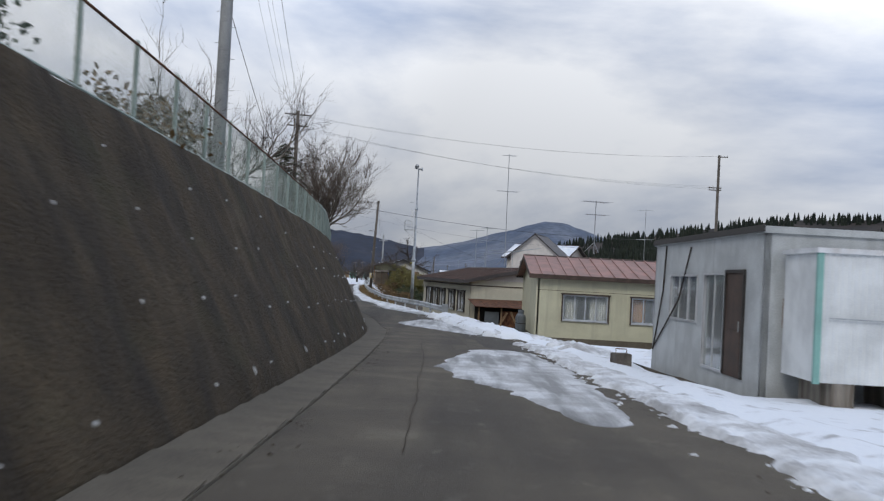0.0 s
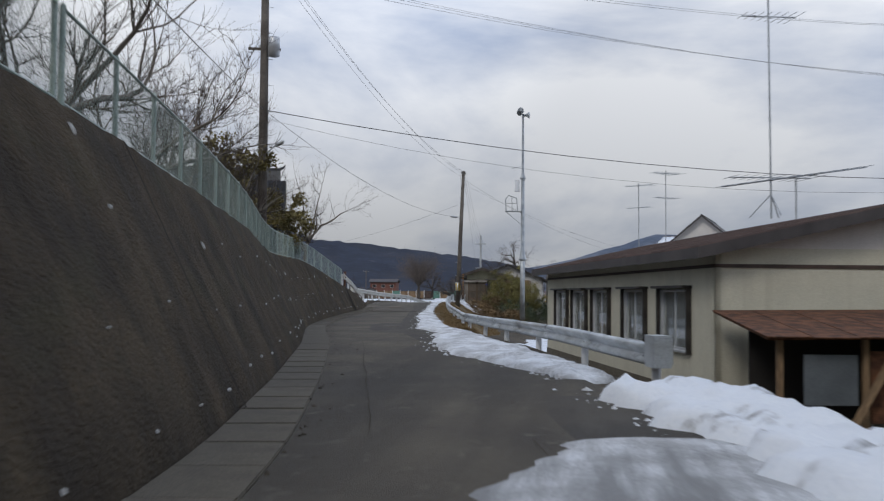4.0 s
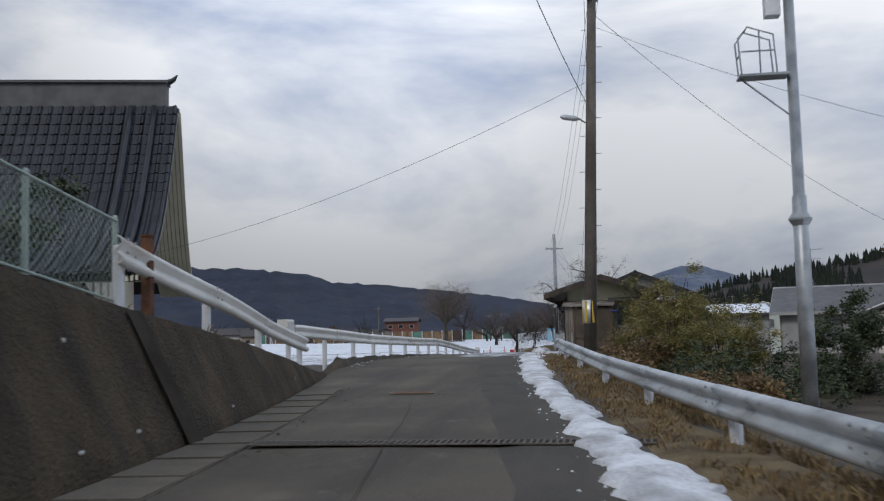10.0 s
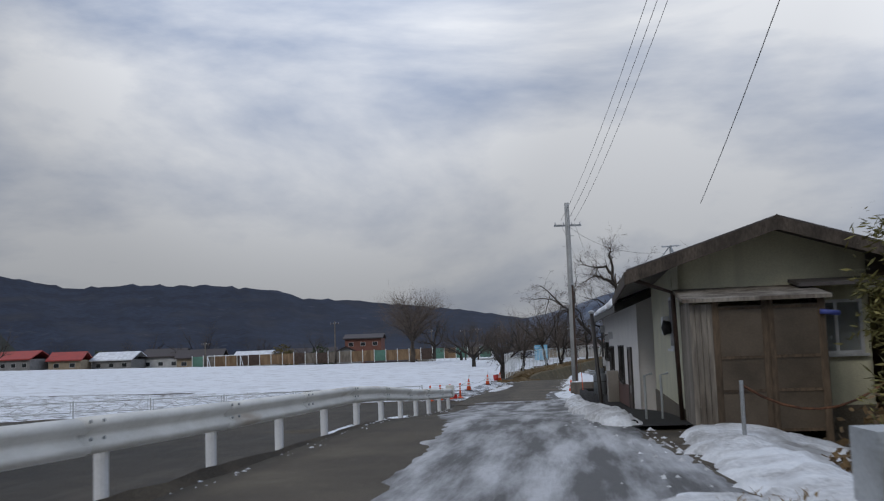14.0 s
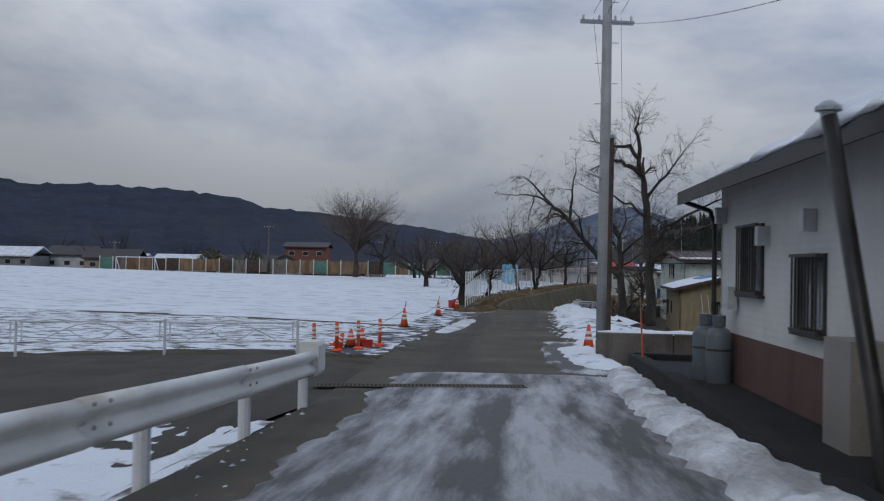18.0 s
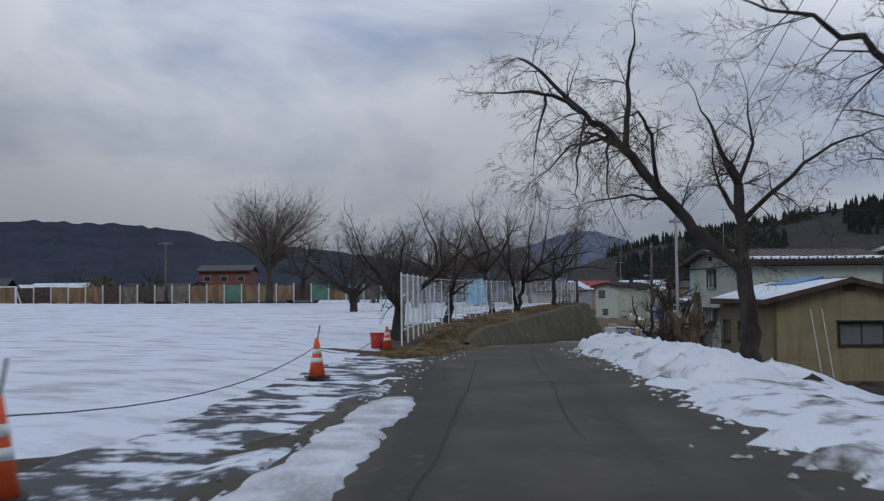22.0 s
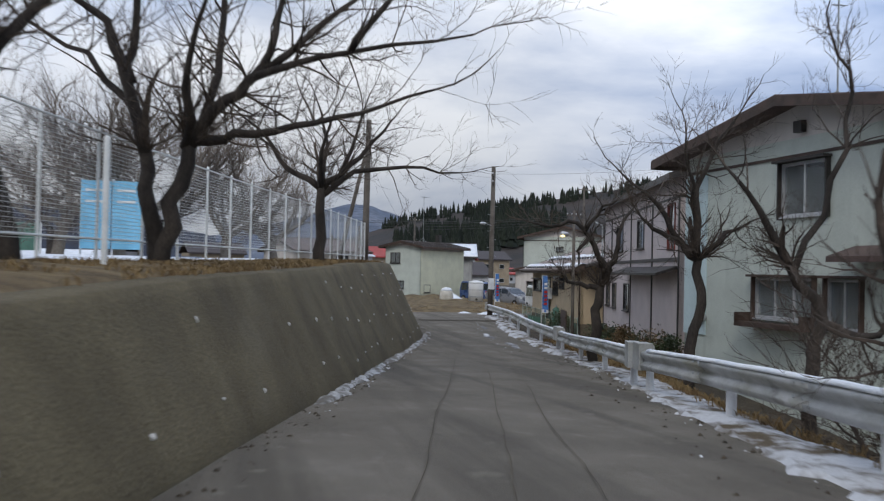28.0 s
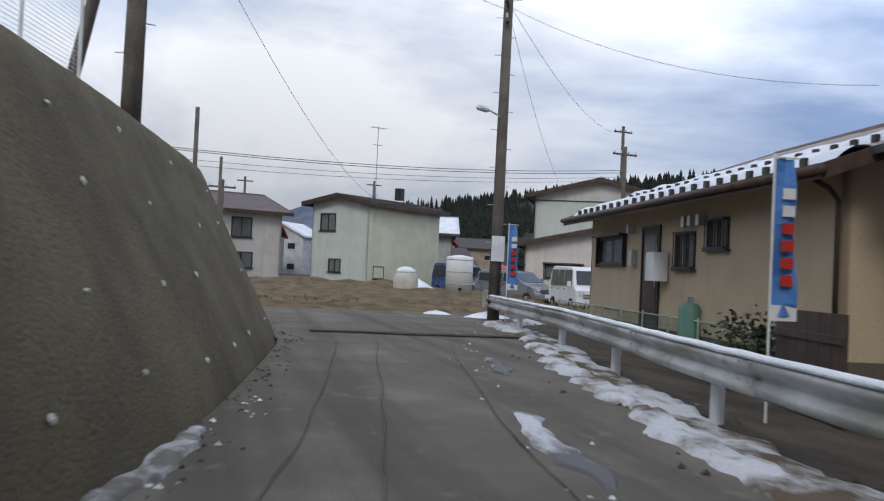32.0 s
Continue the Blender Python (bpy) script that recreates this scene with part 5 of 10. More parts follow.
part("tube_lamp", MB().tube([(1.7, -1.5, 1.6), (1.95, -1.5, 1.57)], 0.035, 10), plain("lamp_blue", (0.05, 0.07, 0.26), 0.4), h5, "small blue tube under the porch roof", True)
part("vent_hood", MB().lathe([(0.1, 0), (0.13, 0.12), (0.0, 0.16)], 10), "frame_dark", h5, "dark round vent hood", True, put(-0.02, 1.6, 1.5, 0, 0, -90))
part("meter", MB().box(-0.1, 2.1, 1.4, -0.01, 2.65, 1.7), "post_white", h5)
downpipe(h5, [(-0.7, -0.5, 2.2), (-0.1, -0.1, 2.0), (-0.06, -0.06, 0.1)])
for x in (-0.3, -0.55):
    part("standpipe", MB().tube([(x, 0.6, -0.1), (x, 0.6, 0.75), (x + 0.12, 0.6, 0.78)], 0.02, 6), "steel", h5)
part("wood_annex", MB().box(3.13, 0.0, -0.4, 5.2, 3.2, 2.0), "wood", h5, "brown boarded annex in the bushes")
tv_antenna(-7.9, 124.5, 1.75, 2.2, 10, ((0.95, 5, 0.13),))

# white house with brick-brown base
h6 = house("white board-clad house with brick-brown base and snowy roof", (-8.62, 140.0), (-8.4, 127.6), -1.85, 6.2, 3.15, "white_board",
           [("F", 1.25, 1.62, 1.05, 0.85, "window", dict(frame="frame_dark", grille=True)), ("F", 3.65, 1.3, 0.9, 0.78, "window", dict(frame="frame_dark", grille=True)), ("F", 7.4, 1.1, 0.85, 1.0, "window", dict(frame="frame_dark", grille=True)), ("F", 9.8, 0.1, 0.85, 1.9, "door", {}),
            ("L", 2.2, 1.2, 1.4, 1.0, "window", dict(frame="frame_dark"))],
           dict(slope=0.4, ridge_axis="x", over=0.5, material="roof_dark", trim="frame_dark", gable_mat="white_board", snow=0.07), plinth=0)
part("base_cladding", MB().box(-0.02, -0.022, -0.4, 9.75, -0.002, 1.08), "brick_brown", h6, "brick-brown lower cladding")
part("base_cladding", MB().box(-0.022, 0, -0.4, -0.002, 6.2, 1.05), "brick_brown", h6)
chim = part("stove_pipe", MB().tube([(7.85, -0.6, -0.2), (7.55, -0.66, 1.1), (6.85, -0.74, 3.0)], 0.06, 10), "frame_dark", h6, "leaning dark stove pipe with cowl", True)
part("cowl", MB().lathe([(0.055, 0), (0.06, 0.06), (0.095, 0.07), (0.095, 0.1), (0.04, 0.14), (0, 0.145)], 12, (6.83, -0.74, 2.98)), "steel", chim, "small steel rain cap")
for u, zz in ((0.2, 2.55), (2.4, 2.2), (4.1, 2.3)):
    part("wall_lamp", MB().box(u, -0.14, zz, u + 0.14, -0.002, zz + 0.22), "alu", h6)
part("meter_box", MB().box(5.5, -0.33, 0.2, 6.15, -0.03, 1.36), plain("tan_sheet", (0.27, 0.245, 0.215), 0.6, 0.1), h6, "tan outdoor unit cabinet")
eave_snow = MB()
for i in range(101):
    v = 1.6 + 0.112 * i
    q = max(0.012, 0.075 + 0.2 * noise.noise((v * 0.9, 3, 1)) + 0.1 * noise.noise((v * 2.6, 5, 2))) * min(1, 0.08 + i / 55, (100 - i) / 4 + 0.1)
    eave_snow.v += [(v, -0.36, 3.06), (v, -0.53 - 0.25 * q, 3.025 - 0.35 * q), (v, -0.54 - 0.5 * q, 3.03 + 0.3 * q), (v, -0.5, 3.05 + q), (v, -0.2, 3.16 + 1.1 * q), (v, 0.5, 3.43 + 0.6 * q), (v, 0.6, 3.4)]
eave_snow.f = [(7 * i + j, 7 * i + j + 1, 7 * i + j + 8, 7 * i + j + 7) for i in range(100) for j in range(6)]
part("eave_snow", eave_snow, "snow", h6, "thick white snow slumping over the eave", True)
part("wall_box", MB().box(0.9, -0.15, 1.4, 1.12, -0.03, 1.7), "alu", h6)
downpipe(h6, [(-0.45, -0.45, 2.9), (-0.2, -0.12, 2.75), (-0.05, -0.08, 2.55), (-0.05, -0.08, 0.1)], mt="frame_dark")
gas_bottle(-8.93, 139.4, -1.5, 0.85, 0.17, "grey gas bottle with black strap by the house corner")
gas_bottle(-8.83, 139.0, -1.5, 0.85, 0.17, "grey gas bottle with black strap by the house corner")

# houses beyond the slope on the right
h7 = house("grey rendered house with grey hip-like roof below the road", (3.2, 139), (9.4, 137.4), -3.2, 7, 4.0, "grey_wall", [("F", 1.8, 2.3, 1.5, 1.1, "window", dict(frame="frame_dark")), ("L", 2, 2.3, 1.2, 1.1, "window", dict(frame="frame_dark"))],
           dict(slope=0.38, ridge_axis="x", over=0.5, material="roof_grey", trim="grey_wall", gable_mat="grey_wall"))
tv_antenna(5.5, 141, 2.2, 4.4, 0)
house("low grey house with snow-rimmed roof beyond hedges", (-0.5, 152), (5, 152.5), -3.0, 5, 3.9, "grey_wall", [("F", 1.2, 1.8, 1.4, 1.0, "window", dict(frame="frame_dark"))], dict(slope=0.25, ridge_axis="x", over=0.4, material="roof_grey", trim="roof_dark", gable_mat="grey_wall", snow=0.05))
h8 = house("white two-storey house with snow on its lower roof", (8.4, 134.5), (15.8, 130.5), -3.0, 7.5, 7.0, "white_siding",
           [("F", 1.3, 5.5, 0.28, 0.7, "window", dict(frame="frame_dark", panes=1, sill=False)), ("F", 2.1, 5.5, 0.28, 0.7, "window", dict(frame="frame_dark", panes=1, sill=False)), ("F", 4.4, 5.2, 1.4, 1.0, "window", dict(frame="frame_dark")), ("L", 5.4, 1.0, 0.3, 1.0, "window", dict(frame="frame_dark", panes=1)), ("L", 3.0, 0.9, 0.5, 1.1, "window", dict(frame="frame_dark", panes=1)), ("F", 1.4, 0.9, 0.9, 1.1, "window", dict(frame="frame_dark", panes=1))],
           dict(slope=0.45, ridge_axis="x", over=0.6, material="roof_dark", trim="brown_trim", gable_mat="white_siding", snow=0.1))
part("porch_roof", MB().prism([(-1.9, 1.0, 3.5), (0.0, 1.0, 4.2), (0.0, 1.0, 4.35), (-2.0, 1.0, 3.6)], (0, 0, 0), (0, 5.5, 0)), "roof_dark", h8)
part("porch_snow", MB().prism([(-1.95, 1.0, 3.61), (-0.3, 1.0, 4.25), (-0.3, 1.0, 4.33), (-1.9, 1.0, 3.72)], (0, 0, 0), (0, 5.4, 0)), "snow", h8)
part("porch_wall", MB().box(-1.5, 1.3, -0.5, 0.0, 6.2, 3.6), "white_siding", h8)
part("porch_window", MB().box(-1.52, 2.0, 0.6, -1.5, 2.35, 1.7).box(-1.52, 3.0, 0.6, -1.5, 3.35, 1.7).box(-1.52, 4.6, 0.1, -1.5, 5.4, 1.8), "frame_dark", h8)

house("pale grey two-storey house with snowy roof behind the yard", (10.0, 206.0), (17.0, 204.0), -4.5, 6.5, 6.2, "pale_green",
      [("F", 1.0, 4.2, 1.3, 1.1, "window", dict(frame="alu")), ("F", 3.6, 4.2, 1.3, 1.1, "window", dict(frame="alu"))],
      dict(slope=0.32, ridge_axis="y", over=0.5, material="roof_grey", trim="white_siding", gable_mat="white_siding", snow=0.06))

# low house under the big tree, its roof white with snow
h9 = house("low olive-beige gabled house with snow-covered roof and blue tarp", (-1.5, 188.6), (3.9, 188.2), -4.3, 11.6, 3.28, "olive_wall",
           [("F", 2.3, 1.55, 1.6, 0.85, "window", dict(frame="frame_dark", hood="frame_dark")), ("L", 0.9, 1.3, 1.7, 1.0, "window", dict(frame="frame_dark")), ("L", 4.6, 1.5, 1.0, 0.8, "window", dict(frame="frame_dark"))],
           dict(slope=0.25, ridge_axis="y", over=0.4, material="roof_brown", trim="brown_trim", gable_mat="olive_wall", snow=0.1))
M["tarp"] = plain("tarp", (0.08, 0.22, 0.4), 0.5)
part("tarp", MB().prism([(1.55, 3.5, 3.74), (2.75, 3.5, 4.05), (2.75, 8.6, 4.05), (1.55, 8.6, 3.74)], (0, 0, 0), (0, 0, 0.12)), "tarp", h9, "faded blue tarpaulin over the ridge")
part("gable_vent", MB().box(2.5, -0.06, 3.55, 2.95, 0.0, 3.75), "brown_trim", h9, "brown louvred gable vent")
part("ladder", MB().tube([(1.55, -0.5, 0.4), (1.3, -0.05, 2.9)], 0.025, 6).tube([(1.95, -0.5, 0.4), (1.7, -0.05, 2.9)], 0.025, 6), "alu", h9, "ladder leaning on the gable")

# pale two-storey house beside the lower road
h10 = house("pale grey-green two-storey house with brown ribbed roof", (0.8, 213.6), (1.4, 204.9), -5.0, 8.0, 6.0, "pale_green",
            [("F", 3.75, 4.5, 1.4, 1.02, "window", dict(frame="alu", hood="frame_dark", bay=0.15)), ("F", 2.9, 2.5, 1.9, 0.8, "window", dict(frame="alu", hood="brown_trim", panes=3, bay=0.2)), ("F", 5.2, 2.4, 0.9, 0.9, "window", dict(frame="alu", hood="brown_trim")), ("R", 1.2, 3.7, 1.2, 1.1, "window", dict(frame="alu"))],
            dict(slope=0.15, ridge_axis="y", over=0.6, material="roof_brown", trim="brown_trim", seams=0.5, gable_mat="white_siding", snow_rows=((0.97, 0.9),), guards=16, rows_side=1), band=(5.66, "brown_trim"))
part("gable_vent", MB().box(4.25, -0.14, 6.08, 4.5, -0.02, 6.3), "frame_dark", h10, "small dark gable vent")
part("blue_cladding", MB().box(0.0, -0.03, 2.0, 0.95, -0.004, 5.6), "pale_blue", h10, "pale blue upper cladding")
part("balcony_box", MB().box(2.75, -0.42, 2.32, 4.95, -0.02, 2.42).box(2.75, -0.42, 2.42, 2.8, -0.02, 2.6).box(4.9, -0.42, 2.42, 4.95, -0.02, 2.6), "brown_trim", h10, "brown projecting window box")
part("entrance_roof", MB().prism([(5.9, -0.6, 3.6), (8.6, -0.6, 3.6), (8.6, 0.0, 3.8), (5.9, 0.0, 3.8)], (0, 0, 0), (0, 0, 0.1)), "roof_brown", h10)
part("wall_vent", MB().lathe([(0.09, 0), (0.12, 0.15), (0, 0.18)], 10), "alu", h10, "", True, put(0.9, -0.01, 2.4, 0, 90))
tv_antenna(1.85, 209.3, 1.5, 4.1, 10, ((0.98, 7, 0.26), (0.8, 3, 0.12)))

# pinkish-white two-storey house
h11 = house("pinkish-white two-storey house with dark timber trim", (5.03, 230.2), (2.0, 216.5), -3.85, 7.5, 4.88, "pale_pink",
            [("F", 0.75, 0.95, 0.95, 0.9, "window", dict(frame="frame_dark")), ("F", 2.35, 0.9, 0.95, 0.95, "window", dict(frame="frame_dark")), ("F", 5.0, 0.9, 1.1, 0.95, "window", dict(frame="frame_dark")), ("F", 3.2, 3.0, 1.5, 0.95, "window", dict(frame="frame_dark")), ("F", 7.6, 3.0, 1.2, 0.95, "window", dict(frame="frame_dark")), ("F", 12.4, 2.85, 1.0, 1.3, "window", dict(frame="door_red", sill=False))],
            dict(slope=0.3, ridge_axis="x", over=0.38, material="roof_dark", trim="frame_dark", gable_mat="pale_pink"), band=(4.28, "frame_dark"), plinth=0.12)
for u in (0.0, 2.05, 6.4, 10.2, 13.9):
    part("corner_board", MB().box(u - 0.06 if u else 0.0, -0.03, 2.2 if u in (2.05,) else 0.0, u + 0.06, -0.003, 4.24), "frame_dark", h11)
part("storey_band", MB().box(0, -0.034, 2.55, 13.9, -0.004, 2.65), "frame_dark", h11)
part("canopy", MB().prism([(5.8, -0.6, 2.15), (13.8, -0.6, 2.15), (13.8, 0.0, 2.35), (5.8, 0.0, 2.35)], (0, 0, 0), (0, 0, 0.07)), "frame_dark", h11, "dark lean-to canopy along the wall")
part("entry_roof", MB().prism([(-0.9, -0.7, 2.45), (0.3, -0.7, 2.45), (0.3, 0.4, 2.75), (-0.9, 0.4, 2.75)], (0, 0, 0), (0, 0, 0.1)), "roof_dark", h11)
downpipe(h11, [(-0.34, -0.36, 4.3), (-0.1, -0.1, 4.15), (-0.05, -0.08, 2.8)], 0.03, "post_white")

# beige bungalow with snow guards
h12 = house("beige bungalow with wide taupe roof and snow bands", (5.85, 243.2), (4.55, 231.6), -4.0, 9.5, 2.6, "beige_wall",
            [("F", 0.8, 1.38, 2.0, 0.58, "window", dict(frame="frame_dark", hood="frame_dark", bay=0.2)), ("F", 4.05, 0.05, 0.95, 2.0, "door", dict(glazed=True)), ("F", 5.9, 1.28, 0.95, 0.65, "window", dict(frame="frame_dark", grille=True)), ("F", 7.38, 1.6, 0.88, 0.5, "window", dict(frame="frame_dark", grille=True)),
             ("R", 1.2, 0.1, 0.8, 1.9, "door", {})],
            dict(slope=0.36, ridge_axis="x", over=0.55, material="roof_taupe", trim="brown_trim", gable_mat="beige_wall", snow_rows=((0.74, 0.63), (0.97, 0.86)), guards=22), plinth=0.18)
part("gutter", MB().tube([(-0.6, -0.6, 2.42), (12.3, -0.6, 2.4)], 0.06, 8), "brown_trim", h12, "", True)
downpipe(h12, [(11.9, -0.6, 2.38), (11.7, -0.2, 2.25), (11.7, -0.08, 2.1), (11.7, -0.08, 0.1)])
for u in (3.3, 6.5, 6.8, 7.2):
    part("vent_hood", MB().box(u, -0.16, 2.0, u + 0.13, -0.002, 2.18), "alu", h12)
part("water_heater", MB().box(5.1, -0.3, 1.05, 5.55, -0.03, 1.58), "post_white", h12, "wall-hung cream water heater")
part("meter_box", MB().box(3.35, -0.12, 1.35, 3.6, -0.003, 1.65), "alu", h12)
part("chimney_block", MB().box(4.4, 4.2, 3.9, 6.2, 4.8, 4.25), "roof_taupe", h12)

# pale green house at the junction
h13 = house("pale green two-storey house with dark eaves", (1.4, 269.4), (3.85, 267.0), -3.95, 6.2, 4.1, "pale_green",
            [("F", 0.5, 2.75, 0.95, 0.85, "window", dict(frame="frame_dark")), ("F", 1.1, 0.75, 0.75, 0.65, "window", dict(frame="frame_dark")), ("R", 0.45, 0.5, 0.9, 0.62, "window", dict(frame="frame_dark"))],
            dict(slope=0.2, ridge_axis="y", over=0.4, material="roof_dark", trim="brown_trim", gable_mat="white_siding", seams=0.4))
part("side_cladding", MB().box(3.435, 0.0, -0.3, 3.45, 6.2, 3.8), "pale_yellow", h13)
part("roof_band", MB().box(3.43, 0.0, 3.8, 3.46, 6.2, 4.1), "white_siding", h13)
part("chimney", MB().box(2.6, 3.2, 4.5, 2.95, 3.55, 5.1), "frame_dark", h13)
tv_antenna(4.6, 270.5, 0.5, 4.3, 30, ((0.98, 7, 0.35), (0.75, 3, 0.2)))
house("grey-white two-storey house with brown tiled eaves", (-5.6, 268.5), (0.0, 271.0), -3.9, 6, 3.6, "white_siding", [("F", 3.4, 2.2, 1.1, 1.0, "window", dict(frame="frame_dark")), ("F", 3.4, 0.7, 1.2, 0.8, "window", dict(frame="frame_dark")), ("F", 0.9, 0.1, 0.8, 1.8, "door", {})],
      dict(slope=0.3, ridge_axis="x", over=0.4, material="roof_brown", trim="brown_trim", gable_mat="white_siding"))
h14 = house("white and green-grey house with brown-edged roof", (10.2, 262.5), (17.5, 259.5), -4.0, 6, 2.5, "white_siding", [("F", 0.9, 1.0, 1.6, 0.6, "window", dict(frame="frame_dark", hood="roof_brown")), ("F", 3.6, 1.1, 1.2, 0.5, "window", dict(frame="frame_dark"))],
           dict(slope=0.22, ridge_axis="y", over=0.4, material="roof_brown", trim="brown_trim", gable_mat="white_siding"))
house("tall pale house with a brown gable behind", (12.5, 268.5), (18.5, 266), -4.0, 6, 5.2, "pale_green", [("F", 2.6, 4.0, 0.6, 0.4, "window", dict(frame="frame_dark"))],
      dict(slope=0.25, ridge_axis="y", over=0.45, material="roof_brown", trim="brown_trim", gable_mat="white_siding"), band=(4.9, "brown_trim"))
house("grey old house seen past the pole", (7.6, 290), (13, 289), -3.5, 6, 3.4, "grey_wall", [("F", 1.0, 1.2, 1.2, 0.9, "window", dict(frame="frame_dark"))], dict(slope=0.4, ridge_axis="x", over=0.5, material="roof_grey", trim="roof_dark", gable_mat="grey_wall", snow=0.05))

# the temple hall with its great black tiled roof
temple = thing("temple_hall", "cream temple hall with sweeping black tiled roof", "temple", put(-24.5, 118.0, -1.5, 14))


def temple_section(v):
    """Height and reach of the curved roof at a share from ridge (0) to eave (1)."""
    return 0.4 + 6.7 * v, 10.8 - 7.1 * v - 1.55 * math.sin(math.pi * v)


rt = random.Random(11)
tile = MB()
tile.prism([(-0.155, 0.0, 0.0), (0.0, 0.0, 0.0), (0.06, 0.0, 0.055), (0.12, 0.0, 0.055), (0.165, 0.0, 0.0), (0.165, 0.0, -0.025), (-0.155, 0.0, -0.025)], (0, 0, 0), (0, 0.42, 0.0))
tile_me = fix(tile.mesh("roof_tile"))
tile_me.materials.append(M["tile_black"])
slope_roof = part("roof", MB().add([(x, -temple_section(v)[0], temple_section(v)[1] - 0.05) for v in np.linspace(0, 1, 13) for x in (-16, 0.95)], [(2 * i, 2 * i + 1, 2 * i + 3, 2 * i + 2) for i in range(12)]).add([(x, -temple_section(v)[0], temple_section(v)[1] - 0.3) for v in np.linspace(0, 1, 13) for x in (-16, 0.95)], [(2 * i + 2, 2 * i + 3, 2 * i + 1, 2 * i) for i in range(12)]), "tile_black", temple, "", False)
rows_t = 26
joined = MB()
for j in range(rows_t):
    v = (j + 0.5) / rows_t
    y0, z0 = temple_section(v)
    y1, z1 = temple_section(min(v + 0.03, 1.0))
    ang = math.degrees(math.atan2(z1 - z0, y1 - y0))
    for i in range(43):
        x = 0.8 - 0.4 * i
        m = put(x, -y0, z0 + 0.02, 0, 180 + ang + 180, 0)
        if i < 11:
            ob = new("roof_tile", tile_me)
            ob.parent = slope_roof
            ob.matrix_basis = Matrix.Translation((x * U, -y0 * U, (z0 + 0.02) * U)) @ pose(0, 0, 0, -ang, 0, rt.uniform(-1, 1)) @ Matrix.Translation((0, -0.21 * U, 0))
        else:
            mm = Matrix.Translation((x, -y0, z0 + 0.02)) @ pose(0, 0, 0, -ang, 0, 0) @ Matrix.Translation((0, -0.21, 0))
            joined.add([mm @ Vector(q) for q in tile.v], tile.f)
tagged(part("roof_tiling", joined, "tile_black", slope_roof), "", "", "", "stuff")
ridge_mb = MB().box(-16, -0.3, 10.5, 0.5, 0.35, 11.75).box(-16, -0.42, 11.75, 0.55, 0.47, 11.85)
part("ridge", ridge_mb, "roof_grey", temple, "grey layered ridge course")
part("ridge_finial", MB().tube([(0.45, 0, 11.8), (0.75, 0, 11.95), (0.9, 0, 12.15)], [0.14, 0.1, 0.03], 8), "tile_black", temple, "upturned ridge-end tile")
for k in range(2):
    part("descending_ridge", MB().tube([(0.1 - 0.9 * k, -temple_section(v)[0], temple_section(v)[1] + 0.16) for v in np.linspace(0.02, 0.99, 12)], 0.13, 6), "tile_black", temple, "", True)
verge = []
for v in np.linspace(0, 1, 13):
    verge.append((0.96, -temple_section(v)[0], temple_section(v)[1]))
for k in range(5):
    part("verge_board", MB().sweep([(0.96 - 0.16 * k, y - 0.0, z - 0.12 - 0.02 * k) for _, y, z in verge], [(-0.05, -0.14), (0.05, -0.14), (0.05, 0.02), (-0.05, 0.02)]), "cream_wall" if k else "tile_black", temple, "", False)
part("soffit", MB().add([(x, y + 0.02, z - 0.34) for _, y, z in verge for x in (-1.35, 0.94)], [(2 * i, 2 * i + 1, 2 * i + 3, 2 * i + 2) for i in range(12)]), "cream_wall", temple)
gw = MB()
gw.prism([(-1.4, 0.0, -0.5), (-1.4, -5.2, -0.5), (-1.4, -5.2, temple_section(0.77)[1] - 0.4), (-1.4, -3.0, temple_section(0.41)[1] - 0.5), (-1.4, 0.0, 10.3)], (0, 0, 0), (-0.2, 0, 0))
part("gable_wall", gw, "cream_wall", temple, "cream plastered gable wall with pale posts")
for yy in (-5.0, -3.9, -2.8, -1.7, -0.6):
    zz = float(np.interp(-yy, [0.4, 3.0, 5.2], [9.6, temple_section(0.41)[1] - 0.6, temple_section(0.77)[1] - 0.5]))
    part("wall_post", MB().box(-1.4, yy - 0.1, -0.5, -1.3, yy + 0.1, zz), "white_siding", temple)
part("front_wall", MB().box(-15.5, -5.2, -0.5, -1.6, -5.0, temple_section(0.77)[1] - 0.5), "cream_wall", temple)
part("tie_beam", MB().tube([(-1.3, -5.6, 3.4), (-1.0, -4.6, 2.6)], 0.09, 6), "frame_dark", temple, "dark bracket timber")
part("back_roof", MB().sweep([(-16, 0, 0), (0.95, 0, 0)], [(-0.55 * temple_section(v)[0], temple_section(v)[1]) for v in np.linspace(0, 1.05, 11)] + [(-0.55 * temple_section(v)[0], temple_section(v)[1] - 0.12) for v in np.linspace(1.05, 0, 11)]), "tile_black", temple)
for k in range(9):
    part("verge_board", MB().sweep([(0.93 - 0.17 * k, 0.55 * temple_section(v)[0], temple_section(v)[1] - 0.26) for v in np.linspace(0, 1.04, 12)], [(-0.07, -0.03), (0.07, -0.03), (0.07, 0.1), (-0.07, 0.1)]), "cream_wall", temple, "", False)
part("gable_wall", MB().prism([(-1.4, 0.0, -0.5), (-1.4, 2.8, -0.5), (-1.4, 2.8, temple_section(0.77)[1] - 0.5), (-1.4, 1.5, temple_section(0.41)[1] - 0.5), (-1.4, 0.0, 10.3)], (0, 0, 0), (-0.2, 0, 0)), "cream_wall", temple)
part("base_band", MB().box(-15.6, -5.3, -0.5, -1.25, 0, 0.35), "concrete", temple)

# ---------------------------------------------------------------- ground cover: snow, ice, grass, patches


def gz(x, y):
    """Level of the ground sheet."""
    c = columns(y)
    return float(np.interp(x, [q[0] for q in c], [q[1] for q in c]))


